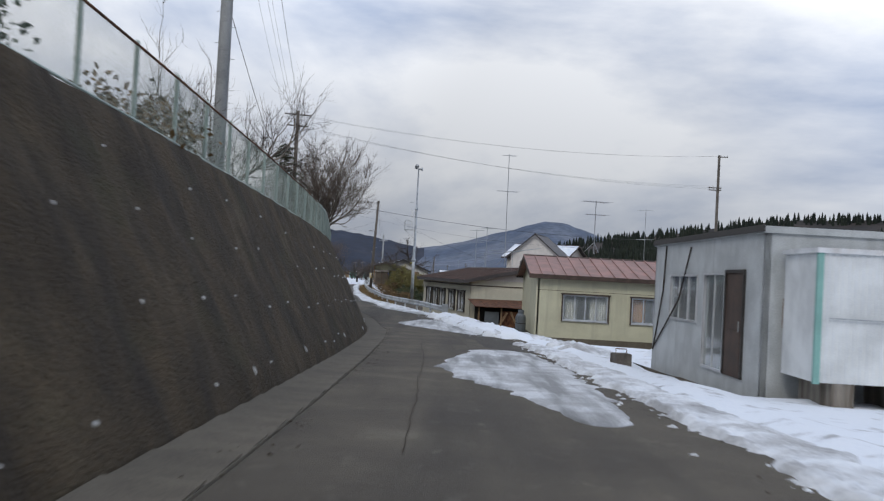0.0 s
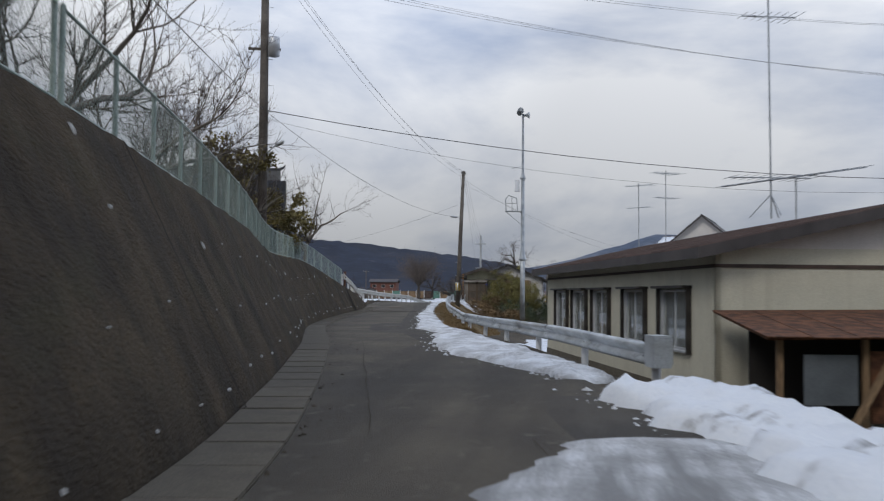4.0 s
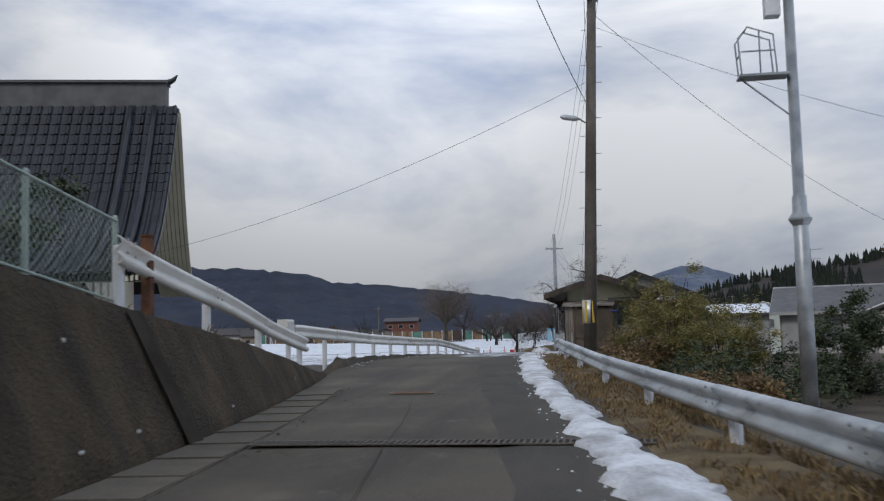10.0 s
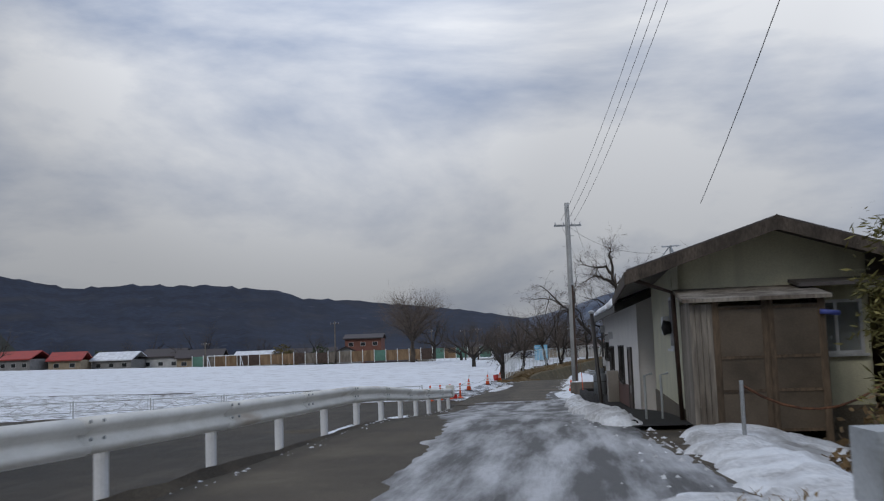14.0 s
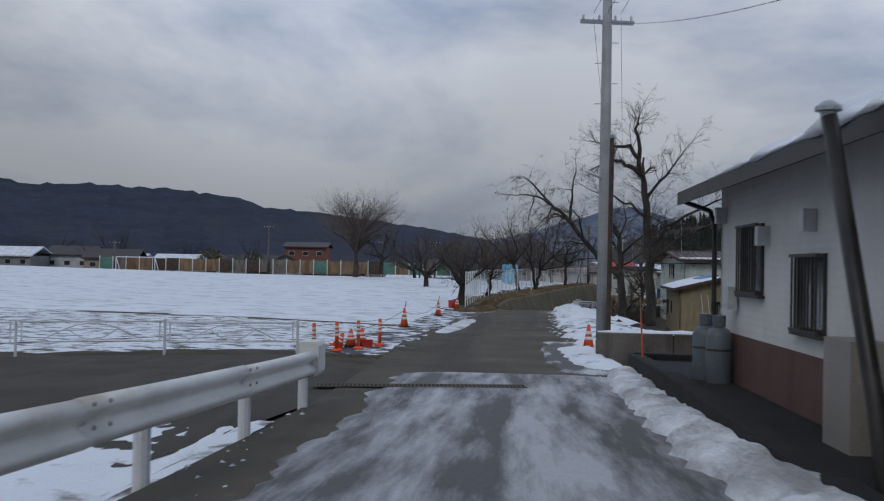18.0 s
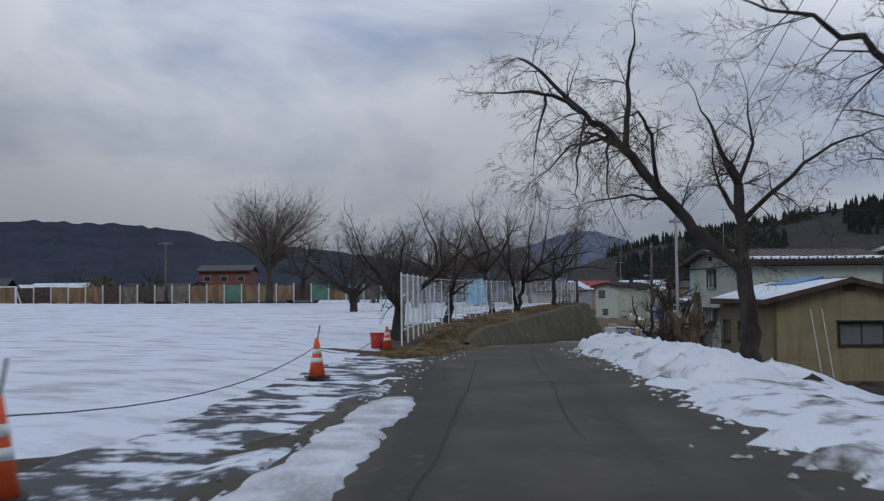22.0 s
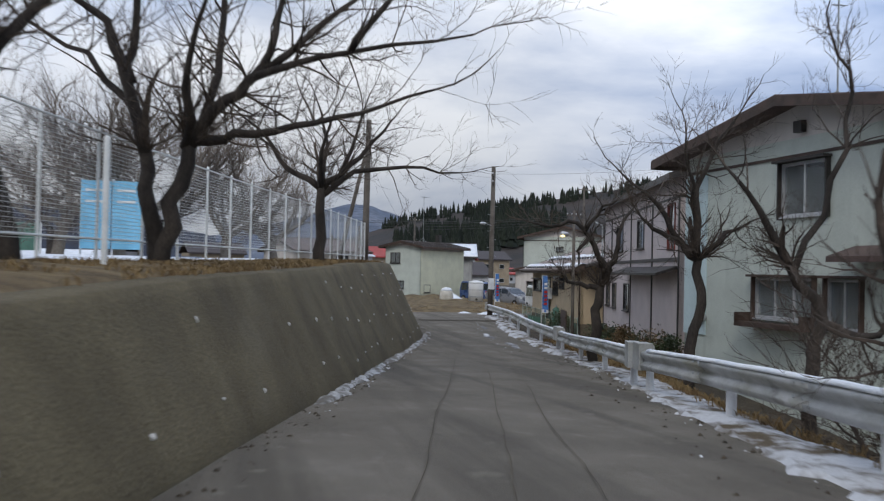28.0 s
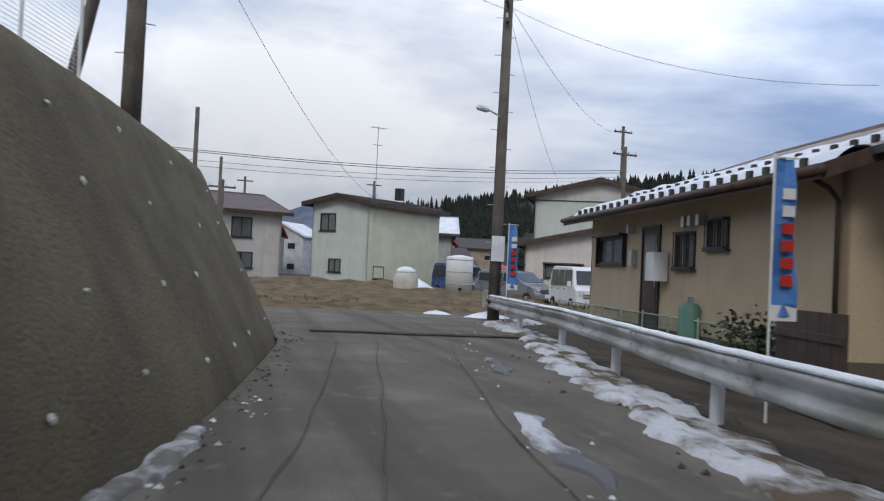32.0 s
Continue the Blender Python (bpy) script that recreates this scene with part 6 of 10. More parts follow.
def patchy(name, low, top, scale, at, soft=0.04, stretch=(1, 1, 1), rough=0.8):
    """A broken cover of one stuff over another, with its own ragged outline."""
    m = bpy.data.materials.new(name)
    m.use_nodes = True
    n, l = m.node_tree.nodes, m.node_tree.links
    p = n["Principled BSDF"]
    co, mp, nz, fine = n.new("ShaderNodeTexCoord"), n.new("ShaderNodeMapping"), n.new("ShaderNodeTexNoise"), n.new("ShaderNodeTexNoise")
    mp.inputs["Scale"].default_value = stretch
    nz.inputs["Scale"].default_value, nz.inputs["Detail"].default_value, nz.inputs["Roughness"].default_value = scale, 10, 0.62
    fine.inputs["Scale"].default_value, fine.inputs["Detail"].default_value = 22, 5
    l.new(co.outputs["Object"], mp.inputs["Vector"])
    l.new(mp.outputs["Vector"], nz.inputs["Vector"])
    l.new(co.outputs["Object"], fine.inputs["Vector"])
    rg = n.new("ShaderNodeMapRange")
    rg.inputs["From Min"].default_value, rg.inputs["From Max"].default_value = at - soft, at + soft
    l.new(nz.outputs["Fac"], rg.inputs["Value"])
    ra, rb = n.new("ShaderNodeMix"), n.new("ShaderNodeMix")
    for r_, cols in ((ra, low), (rb, top)):
        r_.data_type = "RGBA"
        r_.inputs["A"].default_value, r_.inputs["B"].default_value = (*cols[0], 1), (*cols[1], 1)
        l.new(fine.outputs["Fac"], r_.inputs["Factor"])
    mx = n.new("ShaderNodeMix")
    mx.data_type = "RGBA"
    l.new(rg.outputs["Result"], mx.inputs["Factor"])
    l.new(ra.outputs["Result"], mx.inputs["A"])
    l.new(rb.outputs["Result"], mx.inputs["B"])
    l.new(mx.outputs["Result"], p.inputs["Base Color"])
    p.inputs["Roughness"].default_value = rough
    p.inputs["Specular IOR Level"].default_value = 0.3
    add = n.new("ShaderNodeMath")
    add.operation = "MULTIPLY_ADD"
    add.inputs[1].default_value = 0.35
    l.new(fine.outputs["Fac"], add.inputs[0])
    l.new(rg.outputs["Result"], add.inputs[2])
    b = n.new("ShaderNodeBump")
    b.inputs["Strength"].default_value, b.inputs["Distance"].default_value = 0.5, 0.04
    l.new(add.outputs["Value"], b.inputs["Height"])
    l.new(b.outputs["Normal"], p.inputs["Normal"])
    return m


SOIL2, SNOW2, ROAD2 = ((0.09, 0.08, 0.065), (0.17, 0.15, 0.125)), ((0.7, 0.74, 0.8), (0.88, 0.9, 0.92)), ((0.06, 0.06, 0.06), (0.12, 0.118, 0.112))
M["snow_field"] = patchy("snow_field", ((0.4, 0.4, 0.4), (0.58, 0.59, 0.61)), SNOW2, 0.8, 0.41, 0.1, (1, 1.5, 1))
M["snow_mottled"] = patchy("snow_mottled", SOIL2, SNOW2, 1.7, 0.455, 0.05, (1, 1.8, 1))
M["snow_thin"] = patchy("snow_thin", SOIL2, SNOW2, 0.9, 0.43, 0.05)
M["snow_trod"] = patchy("snow_trod", ((0.2, 0.185, 0.165), (0.36, 0.35, 0.34)), SNOW2, 1.25, 0.37, 0.06, (1, 1.3, 1))
M["snow_verge"] = patchy("snow_verge", ((0.07, 0.05, 0.028), (0.14, 0.105, 0.06)), ((0.4, 0.4, 0.4), (0.7, 0.71, 0.73)), 1.5, 0.48, 0.07, (1.3, 0.6, 1))
M["snow_slush"] = patchy("snow_slush", ((0.1, 0.09, 0.075), (0.2, 0.185, 0.16)), ((0.36, 0.355, 0.345), (0.66, 0.665, 0.67)), 3.2, 0.5, 0.08)
M["ice_road"] = patchy("ice_road", ROAD2, ((0.36, 0.365, 0.37), (0.62, 0.63, 0.65)), 0.8, 0.515, 0.11, (2.4, 0.3, 1), 0.6)
M["ice_thin"] = patchy("ice_thin", ROAD2, ((0.42, 0.425, 0.43), (0.7, 0.71, 0.73)), 0.8, 0.56, 0.06, (1.8, 0.5, 1), 0.6)
M["gravel_mix"] = patchy("gravel_mix", ((0.05, 0.052, 0.055), (0.12, 0.12, 0.12)), SNOW2, 1.5, 0.5, 0.04)


def sheet(name, material, inside, x0, x1, y0, y1, step, label, lift=0.04, bulge=0.05, category="snow"):
    """A thin cover laid on the ground where inside(x, y) holds."""
    mb, index = MB(), {}
    nx, ny = int((x1 - x0) / step), int((y1 - y0) / step)
    keep = [(i, j) for i in range(nx) for j in range(ny) if inside(x0 + (i + 0.5) * step, y0 + (j + 0.5) * step)]
    for i, j in keep:
        q = []
        for a, b in ((i, j), (i + 1, j), (i + 1, j + 1), (i, j + 1)):
            if (a, b) not in index:
                x, y = x0 + a * step, y0 + b * step
                edge = not all(inside(x + dx, y + dy) for dx, dy in ((step, 0), (-step, 0), (0, step), (0, -step)))
                index[(a, b)] = len(mb.v)
                mb.v.append((x + (0.3 * step * noise.noise((x * 3, y * 3, 1)) if edge else 0), y + (0.3 * step * noise.noise((x * 3, y * 3, 8)) if edge else 0), gz(x, y) + (-0.02 if edge else lift + bulge * (0.5 + noise.noise((x * 0.7, y * 0.7, 5))))))
            q.append(index[(a, b)])
        mb.f.append(tuple(q))
    return structure(name, mb, material, label, category)


GATE = [(-16.1, 146.3), (-18.6, 145.3), (-21.1, 144.1), (-23.6, 142.9), (-26.1, 141.6), (-28.6, 140.3), (-31.1, 139.0), (-33.6, 137.7), (-36.1, 136.4), (-38.6, 135.1), (-41.1, 133.8), (-43.6, 132.5)]


def gate_y(x):
    return float(np.interp(x, [p[0] for p in reversed(GATE)], [p[1] for p in reversed(GATE)])) if x > -43.6 else 132.5 + (x + 43.6) * -0.52


FENCE = smooth_table([(170, -14.35), (175.7, -14.27), (187, -14.05), (192, -13.4), (203, -11.6), (213, -9.3), (222, -7.0), (233.3, -4.4), (236, -4.2), (300, -4.2)], 1)


def field(x, y):
    edge = LEFT(y) - 0.75 if y < 174 else FENCE(y) - 0.55
    return x < edge + 0.5 * noise.noise((x * 0.7, y * 0.5, 0)) and y > gate_y(x) + 0.7 and y < 247 - 0.05 * abs(x + 40) + 3 * noise.noise((x * 0.1, 5, 5)) and x > -92 + 7 * noise.noise((y * 0.08, 2, 9))


sheet("field_snow", "snow_field", lambda x, y: field(x, y) and y > 158 - 0.12 * (x + 15), -100, -4, 112, 250, 1.0, "broad white snow cover on the sports field", 0.05, 0.05)
sheet("field_snow", "snow_mottled", lambda x, y: field(x, y) and y <= 158.5 - 0.12 * (x + 15), -70, -13, 112, 172, 0.8, "half-thawed snow with mud showing on the field", 0.03, 0.03)
side = MB()
for k, (x, y) in enumerate(((-12.5, 139.2), (-16.0, 146.2), (-14.05, 137.9), (-21.0, 144.0), (-15.5, 132), (-28.5, 140.2), (-17, 122), (-43.6, 132.3), (-19, 108), (-75, 116), (-21, 98), (-90, 100))):
    side.v.append((x, y, gz(x, y) + 0.035))
side.f = [(0, 1, 3, 2), (2, 3, 5, 4), (4, 5, 7, 6), (6, 7, 9, 8), (8, 9, 11, 10)]
structure("side_road", side, "asphalt_new", "dark asphalt lane branching off behind the rail", "road", False)
sheet("lane_snow", "snow_thin", lambda x, y: LEFT(y) - 3.6 < x < LEFT(y) - 0.4 and noise.noise((x * 0.5, y * 0.33, 4)) > -0.1, -24, -13, 104, 137, 0.5, "patches of old snow on the bank below the rail", 0.04, 0.06)
yard = MB()
for x, y in ((-12.8, 99.5), (-13.6, 103.2), (-20, 97), (-20, 104), (-34, 96), (-34, 106)):
    yard.v.append((x, y, gz(x, y) + 0.03))
yard.f = [(0, 1, 3, 2), (2, 3, 5, 4)]
structure("temple_drive", yard, "asphalt", "asphalt drive into the temple yard", "road", False)


def strip(name, material, y0, y1, left, right, height, label, step=0.35, across=7, ragged=0.18, seed=0, base=None, category="snow", lumps=0.35):
    """A bank or film along the road, domed across and ragged at its edges."""
    mb = MB()
    if category == "snow":
        step, across = step * 0.5, across * 2
    ys = np.arange(y0, y1 + 0.01, step)
    level = base or (lambda x, y: max(gz(x, y), ROAD_Z(y) + 0.006 if LEFT(y) < x < RIGHT(y) else -99))
    for i, y in enumerate(ys):
        a = left(y) + ragged * (noise.noise((y * 0.6, seed, 1)) + 0.8 * noise.noise((y * 2.1, seed, 2)) + 0.5 * noise.noise((y * 6.3, seed, 3)))
        b = right(y) + ragged * (noise.noise((y * 0.55, seed, 5)) + 0.8 * noise.noise((y * 1.9, seed, 6)) + 0.5 * noise.noise((y * 5.9, seed, 7)))
        if b < a + 0.03:
            b = a + 0.03
        end = min(1, (i + 0.3) / 3, (len(ys) - 0.7 - i) / 3)
        mid = (a + b) / 2
        a, b = mid + (a - mid) * end ** 0.5, mid + (b - mid) * end ** 0.5
        for k in range(across + 1):
            f = k / across
            x = a + (b - a) * f
            dome = (4 * f * (1 - f)) ** 0.45
            h = height(y) if callable(height) else height
            z = level(x, y) + h * dome * (1 + lumps * noise.noise((x * 1.6, y * 1.6, seed + 3)) + 0.9 * lumps * noise.noise((x * 4, y * 4, seed)) + 0.7 * lumps * noise.noise((x * 9, y * 9, seed))) * end ** 0.6 * (0 if i in (0, len(ys) - 1) else 1)
            mb.v.append((x, y, z - (0.03 if k in (0, across) or i in (0, len(ys) - 1) else 0) + 0.004))
    w = across + 1
    mb.f = [(r_ * w + k, r_ * w + k + 1, (r_ + 1) * w + k + 1, (r_ + 1) * w + k) for r_ in range(len(ys) - 1) for k in range(across)]
    return structure(name, mb, material, label, category)


def T(*pairs):
    return smooth_table(pairs, 0.6)


strip("snow_bank", "snow_trod", 116, 137, lambda y: LEFT(y) - 2.1, lambda y: LEFT(y) - 0.5, 0.09, "old snow lying below the guard rail", 0.4, 8, 0.35, 47, lambda x, y: gz(x, y) + 0.06)
# older and newer asphalt
strip("asphalt_patch", "asphalt_new", 58, 113, lambda y: 0.30 * LEFT(y) + 0.70 * RIGHT(y) - 0.55, lambda y: RIGHT(y) + 0.1, 0.004, "newer dark asphalt strip along the lane edge", 1.0, 4, 0.05, 11, category="road", lumps=0)
strip("asphalt_patch", "asphalt_new", 66, 76, lambda y: 0.62 * LEFT(y) + 0.38 * RIGHT(y), lambda y: 0.2 * LEFT(y) + 0.8 * RIGHT(y), 0.006, "square dark trench patch in the asphalt", 1.0, 4, 0.02, 12, category="road", lumps=0)
strip("asphalt_patch", "asphalt_new", 24, 50, lambda y: RIGHT(y) - 1.5, lambda y: RIGHT(y) + 0.4, 0.005, "darker asphalt along the widened verge", 1.0, 4, 0.1, 13, category="road", lumps=0)
strip("asphalt_patch", "asphalt", 178, 190, lambda y: LEFT(y) + 0.3, lambda y: RIGHT(y) - 0.3, 0.004, "dark resurfaced stretch of lane", 1.0, 4, 0.25, 14, category="road", lumps=0)


def crack(pts, w=0.035, name="crack_seal"):
    mb = MB()
    n = len(pts)
    for i, (x, y) in enumerate(pts):
        ww = w * (0.5 + 0.8 * abs(noise.noise((x * 3, y * 3, 4))))
        dx, dy = pts[min(i + 1, n - 1)][0] - pts[max(i - 1, 0)][0], pts[min(i + 1, n - 1)][1] - pts[max(i - 1, 0)][1]
        q = math.hypot(dx, dy) or 1
        for s in (-1, 1):
            mb.v.append((x + s * ww * dy / q, y - s * ww * dx / q, ROAD_Z(y) + 0.016))
    mb.f = [(2 * i, 2 * i + 1, 2 * i + 3, 2 * i + 2) for i in range(n - 1)]
    return part(name, mb, "seam_dark" if pts[0][1] < 183 else "seam_pale", road if pts[0][1] < 183 else road_low)


rc = random.Random(21)
for f, y0, y1 in ((0.36, 8, 44), (0.62, 14, 46), (0.3, 46, 66), (0.42, 76, 96), (0.33, 150, 178), (0.6, 160, 184), (0.35, 186, 243), (0.62, 188, 238), (0.5, 196, 214), (0.2, 224, 243)):
    pts, y, off = [], y0, 0.0
    while y < y1:
        off = 0.93 * off + rc.uniform(-0.025, 0.025)
        pts.append((LEFT(y) + (RIGHT(y) - LEFT(y)) * f + off * 0.8, y))
        y += rc.uniform(0.25, 0.6)
    crack(pts, 0.006)
for yc in (30, 61, 82, 86, 92.5, 98.5, 101, 106, 110, 154, 172, 192, 208, 221, 232, 239, 241):
    a, b = LEFT(yc) + 0.7, RIGHT(yc) - 0.2
    f0, f1 = (0, 1) if yc > 238 else sorted((rc.random(), rc.random()))
    pts, f, off = [], f0, 0.0
    while f < f1:
        off += rc.uniform(-0.12, 0.12) if yc < 238 else rc.uniform(-0.03, 0.03)
        pts.append((a + (b - a) * f, yc + off))
        f += 0.05
    if len(pts) > 3:
        crack(pts, 0.008)


def grate(y, x0, x1, turn=0):
    g_ = thing("drain_grate", "steel drain grating set across the lane", "grate", put((x0 + x1) / 2, y, ROAD_Z(y) + 0.022, turn))
    w = x1 - x0
    part("frame", MB().box(-w / 2, -0.17, 0, w / 2, -0.14, 0.012).box(-w / 2, 0.14, 0, w / 2, 0.17, 0.012), "pole_dark", g_)
    # flat sheet above the road; the drain's shaded depth is painted as its colour
    part("channel", MB().box(-w / 2, -0.14, 0, w / 2, 0.14, 0.003), "dark_gap", g_)
    n = int(w / 0.06)
    bar = MB().box(-0.011, -0.14, 0.003, 0.011, 0.14, 0.012).mesh("bar")
    bar.materials.append(M["pole_dark"])
    for i in range(n):
        ob = new("bar", bar)
        ob.parent = g_
        ob.matrix_basis = put(-w / 2 + 0.06 * (i + 0.5), 0, 0)


grate(90.4, -10.7, -6.9, -1)
grate(140.2, -14.4, -11.3, 10)
grate(238.0, -1.2, 2.6, -3)


def cover(x, y, w, d, label, round_=False, turn=8):
    c = thing("manhole_cover", label, "manhole", put(x, y, ROAD_Z(y) + 0.012, turn))
    if round_:
        part("lid", MB().lathe([(0.3, 0), (0.3, 0.012), (0.27, 0.014)], 20), "pole_dark", c)
        part("ring", MB().lathe([(0.36, 0), (0.36, 0.008)], 20), "concrete", c)
    else:
        part("frame", MB().box(-w / 2, -d / 2, -0.01, w / 2, d / 2, 0.003), "concrete", c)
        part("lid", MB().box(-w / 2 + 0.05, -d / 2 + 0.05, 0.003, w / 2 - 0.05, d / 2 - 0.05, 0.006), "rust", c)


cover(-10.3, 96.8, 0.7, 0.55, "dark iron rectangular drain cover in the asphalt")
cover(-6.0, 71.8, 0.6, 0.6, "round iron manhole cover in the asphalt", True)

# snow beside and on the lane, from the start to the junction
sheet("yard_snow", "snow_trod", lambda x, y: x > RIGHT(y) + 0.35 + 0.5 * noise.noise((x, y * 0.45, 2)) and y < 41.3 and not (y > 35.5 and x > RIGHT(y) + 2.4) and x < 24 + 5 * noise.noise((y * 0.15, 3, 1)) and y > -8 + 4 * noise.noise((x * 0.2, 1, 2)) and not (6.6 < x < 9.6 and 17.6 < y < 26.3), 3, 30, -12, 42, 0.5, "trodden white snow round the site cabin", 0.09, 0.12)
strip("snow_bank", "snow_dirty", 27, 41.3, lambda y: RIGHT(y) + 1.2, lambda y: RIGHT(y) + T((26, 2), (31, 3.2), (36, 2.9), (42, 2.4))(y), lambda y: 0.28, "heaped snow before the cream house", 0.5, 12, 0.5, 2)
strip("snow_bank", "snow_dirty", 6, 30, lambda y: RIGHT(y) - 0.15, lambda y: RIGHT(y) + 0.75, 0.1, "dirty frozen snow edge", 0.35, 6, 0.22, 3)
strip("snow_patch", "ice", 10.5, 25.5, lambda y: T((10, 3.0), (12.5, 2.9), (15, 2.2), (18, 1.4), (21, 1.7), (25, 2.3), (26, 2.6))(y), lambda y: T((10, 3.6), (13, 3.9), (20, 4.1), (25, 3.6), (26, 3.0))(y), 0.02, "slick of packed snow and ice on the lane", 0.4, 8, 0.22, 4)
strip("snow_patch", "ice", 35, 46.5, lambda y: T((35, 2.3), (38, 1.2), (40.5, -0.1), (43, -0.7), (45, -0.2), (47, .6))(y), lambda y: T((35, 3.0), (40, 2.6), (44, 1.9), (47, 1.4))(y), 0.03, "slick of packed snow and ice on the lane", 0.35, 8, 0.2, 5)
strip("snow_bank", "snow_trod", 34, 49.5, lambda y: RIGHT(y) - 0.3, lambda y: RIGHT(y) + T((34, 1.5), (40, 2.2), (46, 1.9), (50, 0.7))(y), lambda y: 0.3, "ploughed snow bank at the lane edge", 0.35, 9, 0.3, 6)
strip("snow_bank", "snow_dirty", 51.3, 71, lambda y: T((51, .2), (56, -2.0), (60, -2.9), (66, -3.6), (71, -5.0))(y), lambda y: T((51, 1.0), (56.5, -0.2), (63.7, -1.9), (71, -3.5))(y), 0.1, "ploughed snow left under the guard rail", 0.35, 8, 0.22, 7)
strip("snow_bank", "snow_dirty", 69, 112.5, lambda y: T((69, -4.7), (71, -5.0), (77, -5.8), (84, -6.95), (94, -8.0), (100, -8.75), (106, -9.2), (113, -9.6))(y), lambda y: T((69, -3.2), (71, -3.6), (77, -4.75), (87, -6.6), (94, -7.55), (100, -8.2), (106, -8.6), (113, -9.0))(y), 0.06, "narrow band of frozen snow along the lane", 0.35, 7, 0.2, 8)
strip("snow_film", "ice_road", 111, 143, lambda y: LEFT(y) + float(np.interp(y, [111, 121, 128], [2.0, 1.5, 0.55])), lambda y: RIGHT(y) + 0.1, 0.014, "rutted packed ice over the whole lane", 0.5, 12, 0.2, 9, lumps=0.2)
strip("snow_bank", "snow_dirty", 109.5, 119, lambda y: T((109, -8.6), (112, -8.9), (115, -8.75), (119, -8.6))(y), lambda y: T((109, -7.6), (112, -6.2), (118, -6.6), (119, -7.5))(y), 0.16, "white snow heap before the weathered bungalow", 0.35, 9, 0.25, 10)
strip("snow_bank", "snow_dirty", 119, 143.5, lambda y: T((119, -9.6), (126, -10.0), (133, -10.0), (139, -10.1), (144, -9.9))(y), lambda y: T((119, -8.95), (126, -9.25), (133, -9.2), (139, -9.3), (144, -9.3))(y), 0.16, "ploughed snow bank against the low wall", 0.35, 8, 0.2, 15)
strip("snow_bank", "snow_thin", 148, 178, lambda y: RIGHT(y) - 0.25, lambda y: T((148, -7), (155, -4.5), (165, -3.5), (178, -6))(y), 0.22, "lumpy thawing snow on the verge", 0.4, 14, 0.35, 16)
strip("snow_bank", "snow_trod", 165, 181, lambda y: RIGHT(y) - 0.1, lambda y: RIGHT(y) + T((165, 1.5), (171, 2.6), (176, 2.8), (181, 1.0))(y), lambda y: 0.42, "heaped white snow beside the lane", 0.35, 11, 0.3, 17)
strip("snow_bank", "snow_trod", 143.8, 149.5, lambda y: RIGHT(y) - 0.75, lambda y: RIGHT(y) + 0.25, 0.12, "trodden snow before the low wall", 0.35, 8, 0.2, 45)
strip("snow_patch", "ice_thin", 143, 152, lambda y: RIGHT(y) - 1.2, lambda y: RIGHT(y) + 0.4, 0.02, "thin ice at the lane edge", 0.4, 6, 0.25, 18)
strip("snow_patch", "snow_dirty", 154.5, 164, lambda y: T((154, -14.0), (158, -13.9), (164, -13.6))(y), lambda y: T((154, -13.5), (158, -13.2), (164, -13.1))(y), 0.03, "flat patch of old snow on the lane edge", 0.35, 6, 0.15, 19)
strip("gravel_verge", "gravel_mix", 147, 176, lambda y: LEFT(y) - 1.9, lambda y: LEFT(y) + 0.35, 0.02, "dark wet gravel verge with snow remnants", 0.5, 6, 0.25, 20, category="ground")
strip("snow_bank", "snow_verge", 186, 222, lambda y: RIGHT(y) - 0.05, lambda y: RIGHT(y) + 0.75, 0.06, "dirty snow ridge under the guard rail", 0.35, 6, 0.2, 22)
strip("snow_bank", "snow_verge", 218, 245, lambda y: RIGHT(y) - 0.3, lambda y: RIGHT(y) + 0.5, 0.07, "dirty snow ridge under the guard rail", 0.35, 6, 0.22, 23)
for k, (ya, yb, off) in enumerate(((221, 224, 1.0), (226, 229, 1.15), (231.5, 234, 1.0))):
    strip("snow_patch", "ice_thin", ya, yb, lambda y: RIGHT(y) - off - 0.12, lambda y: RIGHT(y) - off + 0.1, 0.012, "thin broken line of slush on the lane", 0.3, 4, 0.12, 24 + k)
strip("snow_bank", "snow_slush", 204, 228, lambda y: LEFT(y) - 0.08, lambda y: LEFT(y) + 0.16 + 0.12 * noise.noise((y * 0.5, 2, 2)), 0.035, "grubby snow remnant at the wall foot", 0.3, 5, 0.14, 25, lumps=1.2)
sheet("meadow_snow", "snow_field", lambda x, y: x > float(np.interp(y, [60, 66, 72, 80, 90, 98, 106, 114], [2.5, 0.0, -2.3, -2.8, -3.4, -2.0, 1.5, 5.5])) + 0.8 * noise.noise((x * .6, y * .4, 2)) and not (2 < x < 9.5 and y < 72) and x < 20 + 5 * noise.noise((y * 0.12, 7, 1)) and y < 119 + 4 * noise.noise((x * 0.2, 7, 3)), -4, 26, 60, 124, 0.8, "snowy meadow below the guard rail", 0.04, 0.06)
strip("lot_turf", "grass", 247, 264, lambda y: -7.5, lambda y: 9.5, lambda y: 0.25 + 0.02 * (y - 247), "straw-brown turf of the vacant lot", 0.7, 14, 0.4, 26, lambda x, y: gz(x, y) + 0.02, "ground")

